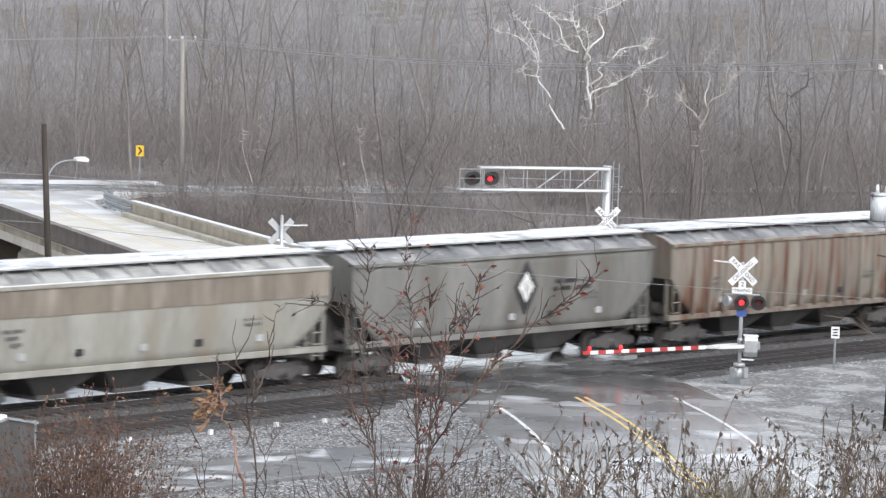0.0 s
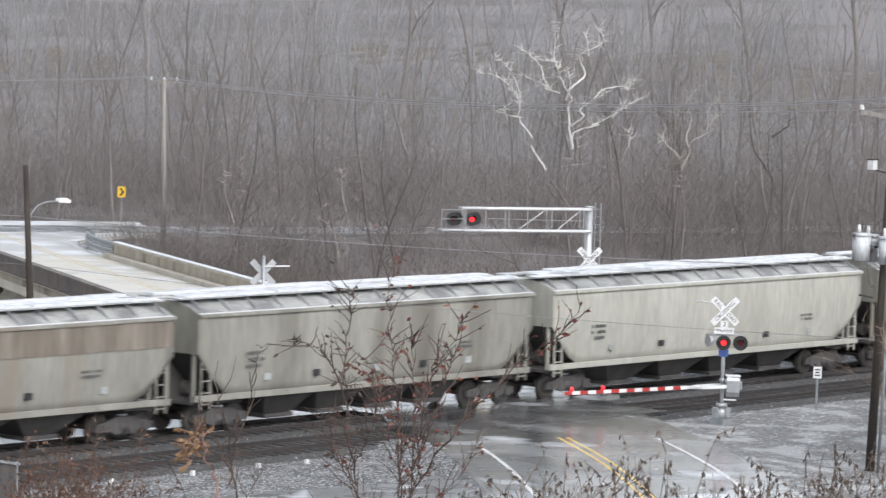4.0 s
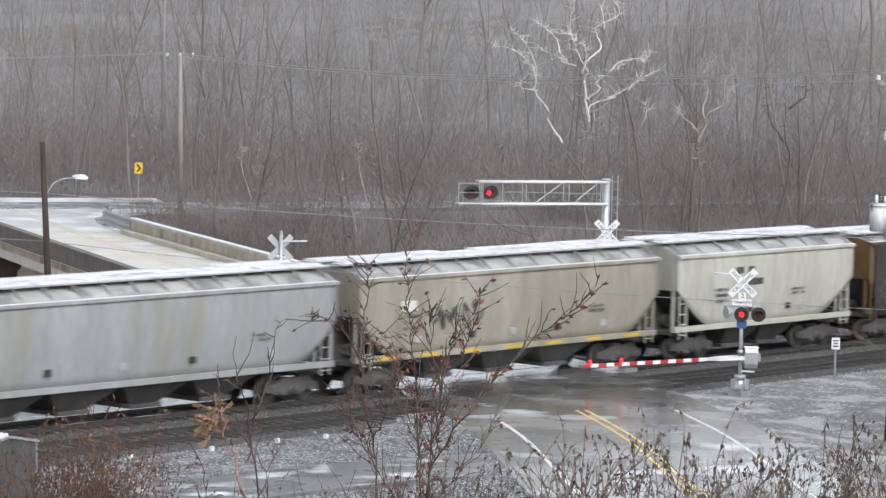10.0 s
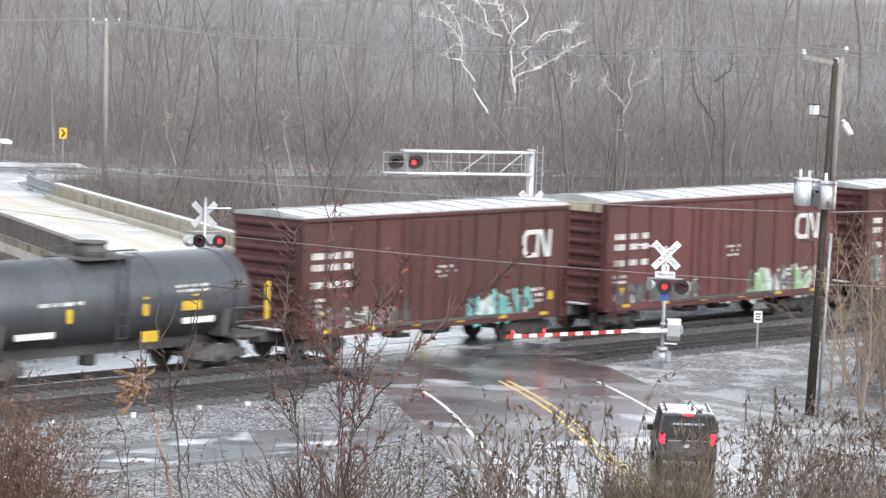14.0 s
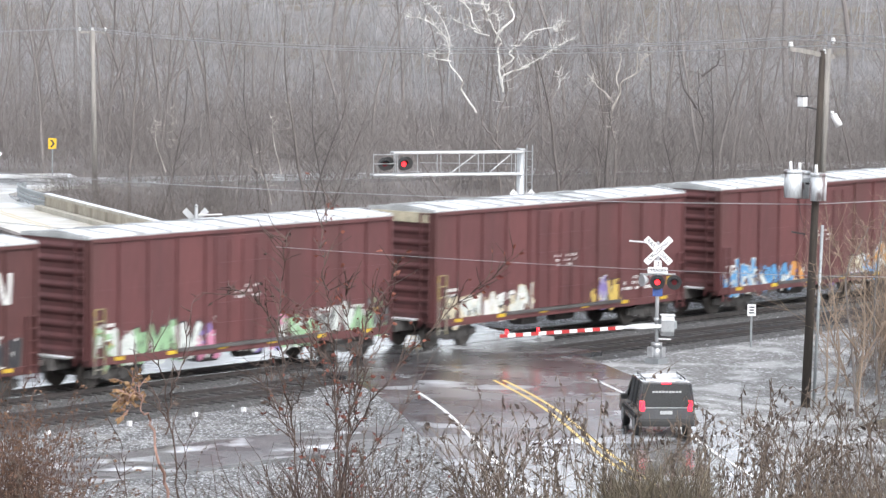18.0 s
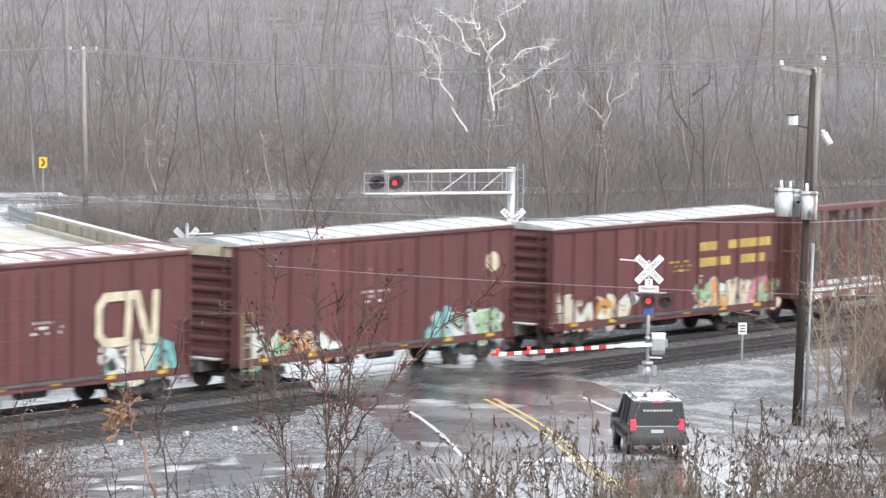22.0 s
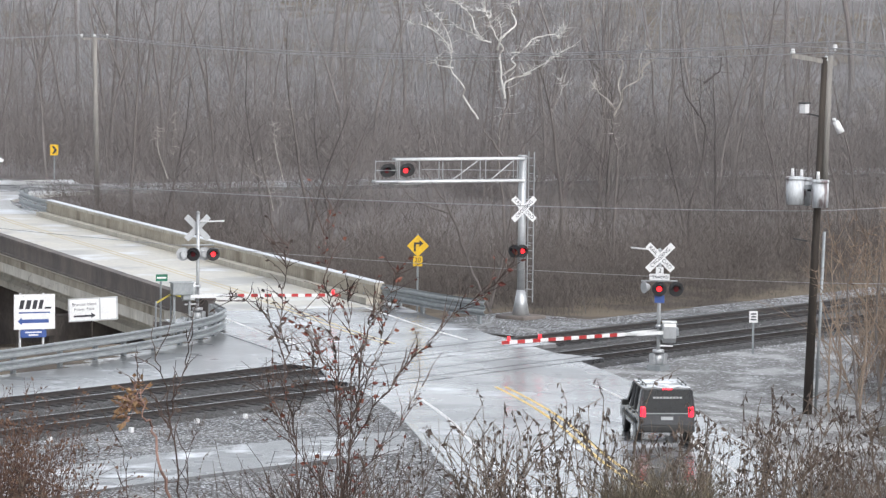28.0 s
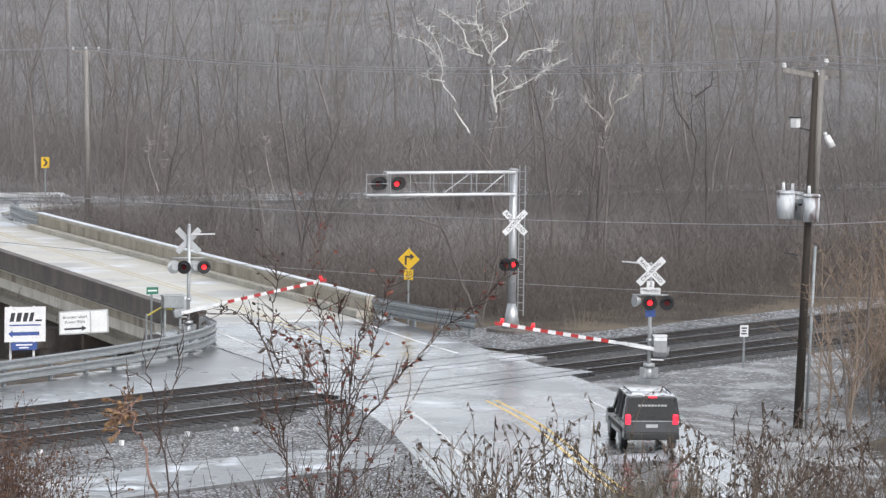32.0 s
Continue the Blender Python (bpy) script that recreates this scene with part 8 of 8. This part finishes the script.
shrub("red_leaved_shrub", "bare shrub with a few dull red leaves and rosehips", 30.0, -0.85, [
    (0.011, [(-0.02, 0.18), (-0.01, 0.58), (-0.02, 1.24), (-0.03, 1.5), (-0.09, 1.77), (-0.11, 2.03), (-0.11, 2.3), (-0.14, 2.61), (-0.1, 2.76)]),
    (0.012, [(0.02, 0.18), (0.04, 0.58), (0.10, 1.15), (0.14, 1.46), (0.17, 1.68), (0.21, 1.91), (0.26, 2.04), (0.37, 2.17), (0.45, 2.4)]),
    (0.009, [(0.05, 0.28), (0.06, 0.7), (0.08, 1.42), (0.08, 1.68), (0.04, 2.04), (0.07, 2.21)]),
    (0.01, [(0.0, 0.48), (0.10, 0.97), (0.36, 1.42), (0.49, 1.58), (0.7, 1.78), (0.92, 2.01), (1.14, 2.23), (1.31, 2.45)]),
    (0.008, [(-0.03, 0.78), (-0.04, 1.41), (-0.15, 1.68), (-0.29, 1.9), (-0.36, 1.98)]),
    (0.007, [(-0.02, 0.98), (-0.02, 1.24), (-0.17, 1.46), (-0.2, 1.63), (-0.18, 1.78)]),
    (0.007, [(0.1, 1.08), (0.2, 1.51), (0.26, 1.64), (0.33, 1.91), (0.38, 2.08)]),
    (0.007, [(0.0, 0.38), (0.25, 0.88), (0.45, 1.13), (0.62, 1.43)]),
    (0.007, [(0.0, 0.38), (-0.22, 0.78), (-0.42, 1.08), (-0.55, 1.38)])], 3, 0.20, "red_leaf", "red_stem", 5, tangle=300, fat=0.72)
shrub("slender_shrub", "thin upright shrub with small dark leaves", 30.3, -1.25, [
    (0.009, [(0.08, 0.18), (0.06, 0.65), (0.0, 1.14), (-0.04, 1.41), (-0.05, 1.67), (-0.08, 1.85), (-0.09, 2.12), (-0.07, 2.34), (-0.06, 2.5)]),
    (0.006, [(0.02, 0.98), (-0.16, 1.28), (-0.28, 1.48)]),
    (0.006, [(0.0, 1.13), (0.13, 1.43), (0.17, 1.73)]),
    (0.006, [(-0.05, 1.58), (-0.2, 1.93), (-0.36, 2.14), (-0.52, 2.13)])], 3, 0.16, "dry_leaf", "red_stem", 15, tangle=60, fat=1.0)
shrub("bare_sapling", "two thin dark leafless sapling stems", 29.5, -2.05, [
    (0.011, [(0.0, 0.18), (-0.02, 0.55), (-0.09, 1.16), (-0.13, 1.51), (-0.19, 1.77), (-0.25, 1.99)]),
    (0.009, [(-0.08, 1.08), (-0.09, 1.33), (-0.03, 1.47), (0.02, 1.69), (0.07, 1.95), (0.1, 2.13)]),
    (0.007, [(-0.1, 1.18), (-0.21, 1.4), (-0.31, 1.55), (-0.38, 1.66)]),
    (0.008, [(0.04, 0.18), (0.03, 0.59), (0.04, 0.94), (0.09, 1.16)]),
    (0.007, [(-0.36, 0.18), (-0.4, 0.59), (-0.45, 0.94), (-0.47, 1.08)])], 1, 0.03, "dry_leaf", "red_stem", 6, tangle=20, fat=0.9)
shrub("broken_stalk", "broken pinkish stalk topped by a tuft of dead orange leaves", 29.4, -2.1, [
    (0.016, [(0.0, 0), (-0.05, 0.6), (-0.13, 0.94), (-0.19, 1.16), (-0.23, 1.29), (-0.24, 1.4)], 0),
    (0.005, [(-0.24, 1.4), (-0.3, 1.47), (-0.37, 1.44)], 3),
    (0.005, [(-0.24, 1.38), (-0.3, 1.42), (-0.38, 1.36)], 3),
    (0.004, [(-0.24, 1.37), (-0.3, 1.35), (-0.33, 1.28)], 3)], 2, 0.7, "orange_leaf", "pink_stem", 8, fat=1.0, reach=0.12)
for k, (r, s) in enumerate(((2.9, 0.9), (3.6, 1.0), (1.6, 0.7), (4.4, 1.05), (0.4, 0.7))):
    shrub("leafless_bush", "tangled leafless brown bush among dry weeds", 30.5 + 0.3 * k, r, [(0.007, [(fr.uniform(-0.1, 0.1), 0), (fr.uniform(-0.25, 0.25), 0.4 * s), (fr.uniform(-0.4, 0.4), 0.95 * s)]) for _ in range(7)], 3, 0.16, "dry_leaf", "dry_stem", 40 + k, size=1.3, tangle=90)

# grass on the crest
def blades(n, u0, u1, r0, r1, h0, h1, material, name, label, seed, w=0.004):
    rng = random.Random(seed)
    vs, fs = [], []
    for i in range(n):
        x, y, z = crest(rng.uniform(u0, u1), rng.uniform(r0, r1))
        h = rng.uniform(h0, h1)
        d = Vector((rng.uniform(-1, 1), rng.uniform(-1, 1), 0)) * h * 0.5
        a = rng.uniform(0, 3.14)
        s = Vector((math.cos(a), math.sin(a), 0)) * w
        p = Vector((x, y, z - 0.02))
        k = len(vs)
        vs += [p - s, p + s, p + d * 0.3 + Vector((0, 0, h * 0.6)) + s * 0.7, p + d * 0.3 + Vector((0, 0, h * 0.6)) - s * 0.7, p + d + Vector((0, 0, h))]
        fs += [(k, k + 1, k + 2, k + 3), (k + 3, k + 2, k + 4)]
    return tagged(new(name, mesh_of(name, vs, fs, M[material])), label, "grass", kind="stuff")


blades(9000, 26, 34, -0.8, 5.2, 0.05, 0.24, "brown_grass", "dry_grass", "matted brown winter grass on the crest", 91)
blades(4200, 27, 34, -3.2, -0.5, 0.04, 0.16, "green_grass", "green_grass", "patch of late green grass on the crest", 92)
blades(7000, 26, 35, -5.4, -0.6, 0.04, 0.17, "brown_grass", "matted_grass", "low matted dead grass on the crest", 94)
blades(700, 28, 34, -5.4, -0.6, 0.12, 0.42, "straw", "straw_stalks", "thin pale straw stalks standing in the grass", 95, 0.0025)
blades(5000, 28, 34, 0.8, 5.4, 0.10, 0.36, "brown_grass", "tall_dry_grass", "taller dead grass among the weeds", 93, 0.003)
blades(1700, 29.3, 30.6, 1.25, 2.0, 0.35, 0.95, "brown_grass", "grass_clump", "tall clump of dead brown grass on the crest", 97, 0.0035)
blades(1600, 28, 33, 0.5, 5.2, 0.15, 0.5, "straw", "pale_grass", "pale dead grass stalks among the weeds", 96, 0.0028)

# round reddish bush on the yard, seen over the crest
def round_bush(u, r, rad, h, seed, n=300):
    rng = random.Random(seed)
    x, y, z = crest(u, r)
    g = thing("rust_brown_bush", "dense rounded bush of rust-brown twigs", "bush", at=pose(x, y, z - 0.1))
    segs, vs, fs = [], [], []
    for i in range(n):
        a, e = rng.uniform(0, 6.28), rng.uniform(0.15, 1.45)
        d = Vector((math.cos(a) * math.cos(e), math.sin(a) * math.cos(e), math.sin(e)))
        p = Vector((rng.gauss(0, 0.28) * rad, rng.gauss(0, 0.28) * rad, 0))
        ln = rng.uniform(0.55, 1.08)
        for j in range(6):
            d = (d + Vector((rng.uniform(-1, 1), rng.uniform(-1, 1), rng.uniform(-0.7, 0.6))) * 0.3).normalized()
            q = p + Vector((d.x * rad, d.y * rad, d.z * h)) * ln / 6
            segs.append((p, q, 0.006 - 0.0007 * j, 0.0053 - 0.0007 * j, 1))
            for _ in range(3):
                dd = (d + Vector((rng.uniform(-1, 1), rng.uniform(-1, 1), rng.uniform(-0.6, 0.7)))).normalized()
                e2 = q + dd * rng.uniform(0.06, 0.2)
                segs.append((q, e2, 0.003, 0.0015, 2))
                if rng.random() < 0.75:
                    leaf(vs, fs, e2, dd, rng.uniform(0.025, 0.06), 0.014, rng)
            p = q
    ob = tagged(new("twig_tangle", skin_mesh("twig_tangle", segs, M["rust_stem"], sides=(4, 3, 3, 1))), kind="stuff")
    ob.parent = g
    ob = tagged(new("foliage", mesh_of("foliage", vs, fs, M["rust_leaf"])), kind="stuff")
    ob.parent = g
    return g


M["rust_stem"] = bark("rust_brown_twigs", (0.085, 0.05, 0.04), (0.05, 0.032, 0.027), (0.12, 0.075, 0.058))
M["rust_leaf"] = bark("rust_brown_leaves", (0.13, 0.068, 0.045), (0.08, 0.044, 0.032), (0.17, 0.10, 0.065))
round_bush(38, -4.35, 1.05, 1.75, 1, 340)
round_bush(38.5, -5.7, 0.8, 1.4, 2, 180)
for k in range(14):
    fx = -40 + k * 2.1 + fr.uniform(-0.6, 0.6)
    g = thing("dead_weed_tuft", "tuft of dead brown weeds at the ballast edge", "weed", "weed tufts by the track", at=pose(fx, -7.2 + fr.uniform(-0.6, 0.5), -0.35))
    ob = tagged(new("stalk_tuft", skin_mesh("stalk_tuft", brush_proto(fr, 16, fr.uniform(0.35, 0.8), 0.7, 0.008), M["orange_twig"] if k % 3 == 0 else M["brush"], sides=(3, 3, 3, 1))), kind="stuff")
    ob.parent = g


def motions():
    for car, a, b in zip(TRAIN, JOINTS, JOINTS[1:]):
        walk(car, [(t, pose((a + b) / 2 + run(t), 0, 0)) for t in range(0, 33, 2)])
    # each wheel rolls while its car is near the crossing
    for car, a, b in zip(TRAIN, JOINTS, JOINTS[1:]):
        times = [k * 0.045 for k in range(712)]
        seen = [t for t in times if -62 < (a + b) / 2 + run(t) < 92]
        if not seen:
            continue
        rows = [(t, math.degrees((run(t) - run(seen[0])) / 0.46)) for t in seen]
        rows = ([(0, 0.0)] if seen[0] > 0.01 else []) + rows + ([(32, rows[-1][1])] if seen[-1] < 31.98 else [])
        for w, dx in SPIN.get(car.name, ()):
            walk(w, [(t, pose(dx, 0, 0.46, 0, turn % 360, 0)) for t, turn in rows])
    # the car rolls up behind the gate and waits
    way = ((0, -74.0, -84.0, 52), (4, -60.5, -67.5, 51), (8, -46.0, -50.5, 49), (11, -33.6, -37.0, 46), (12, -27.6, -31.3, 43), (12.5, -24.5, -29.1, 40), (13, -22.3, -27.6, 38), (13.5, -20.3, -26.15, 38.5), (14, -18.7, -24.92, 39.5), (14.5, -17.2, -23.65, 41), (15, -15.95, -22.59, 42.5), (15.5, -14.99, -21.75, 43.8), (16.3, -14.2, -21.05, 44.5), (17.5, -14.05, -20.9, 44.5), (18, -14.05, -20.9, 44.5), (26, -14.05, -20.9, 44.5), (28.5, -13.75, -20.62, 44.5), (29.5, -13.4, -20.3, 44.5), (30.3, -13.2, -20.1, 44.5), (31, -13.1, -20.03, 44.5), (31.5, -12.97, -19.92, 44.5), (32, -12.82, -19.75, 44.5))
    walk(SUV, [(t, pose(x, y, -0.02, 0, 0, h)) for t, x, y, h in way])
    gone, spins, prev = 0.0, [(0, 0.0)], way[0]
    for row in way[1:]:
        d = math.hypot(row[1] - prev[1], row[2] - prev[2])
        n = max(1, math.ceil(math.degrees(d / 0.335) / 75))
        spins += [(prev[0] + (row[0] - prev[0]) * k / n, math.degrees((gone + d * k / n) / 0.335)) for k in range(1, n + 1)]
        gone, prev = gone + d, row
    for tyre, x, y in ROLLING:
        walk(tyre, [(t, pose(x, y, 0.38, 0, a % 360, 0)) for t, a in spins])
    # the gates start to rise at the end
    for arm, p, yaw in ((gate_1, G1, 142.5), (gate_2, G2, -40)):
        walk(arm, [(t, pose(*p, 0, r, yaw)) for t, r in ((0, REST[arm.name]), (31.3, REST[arm.name]), (31.5, REST[arm.name] - 1.5), (31.7, REST[arm.name] - 4.5), (32, REST[arm.name] - 12.5))])


REST = {gate_1.name: 3.2, gate_2.name: 0.0}
motions()
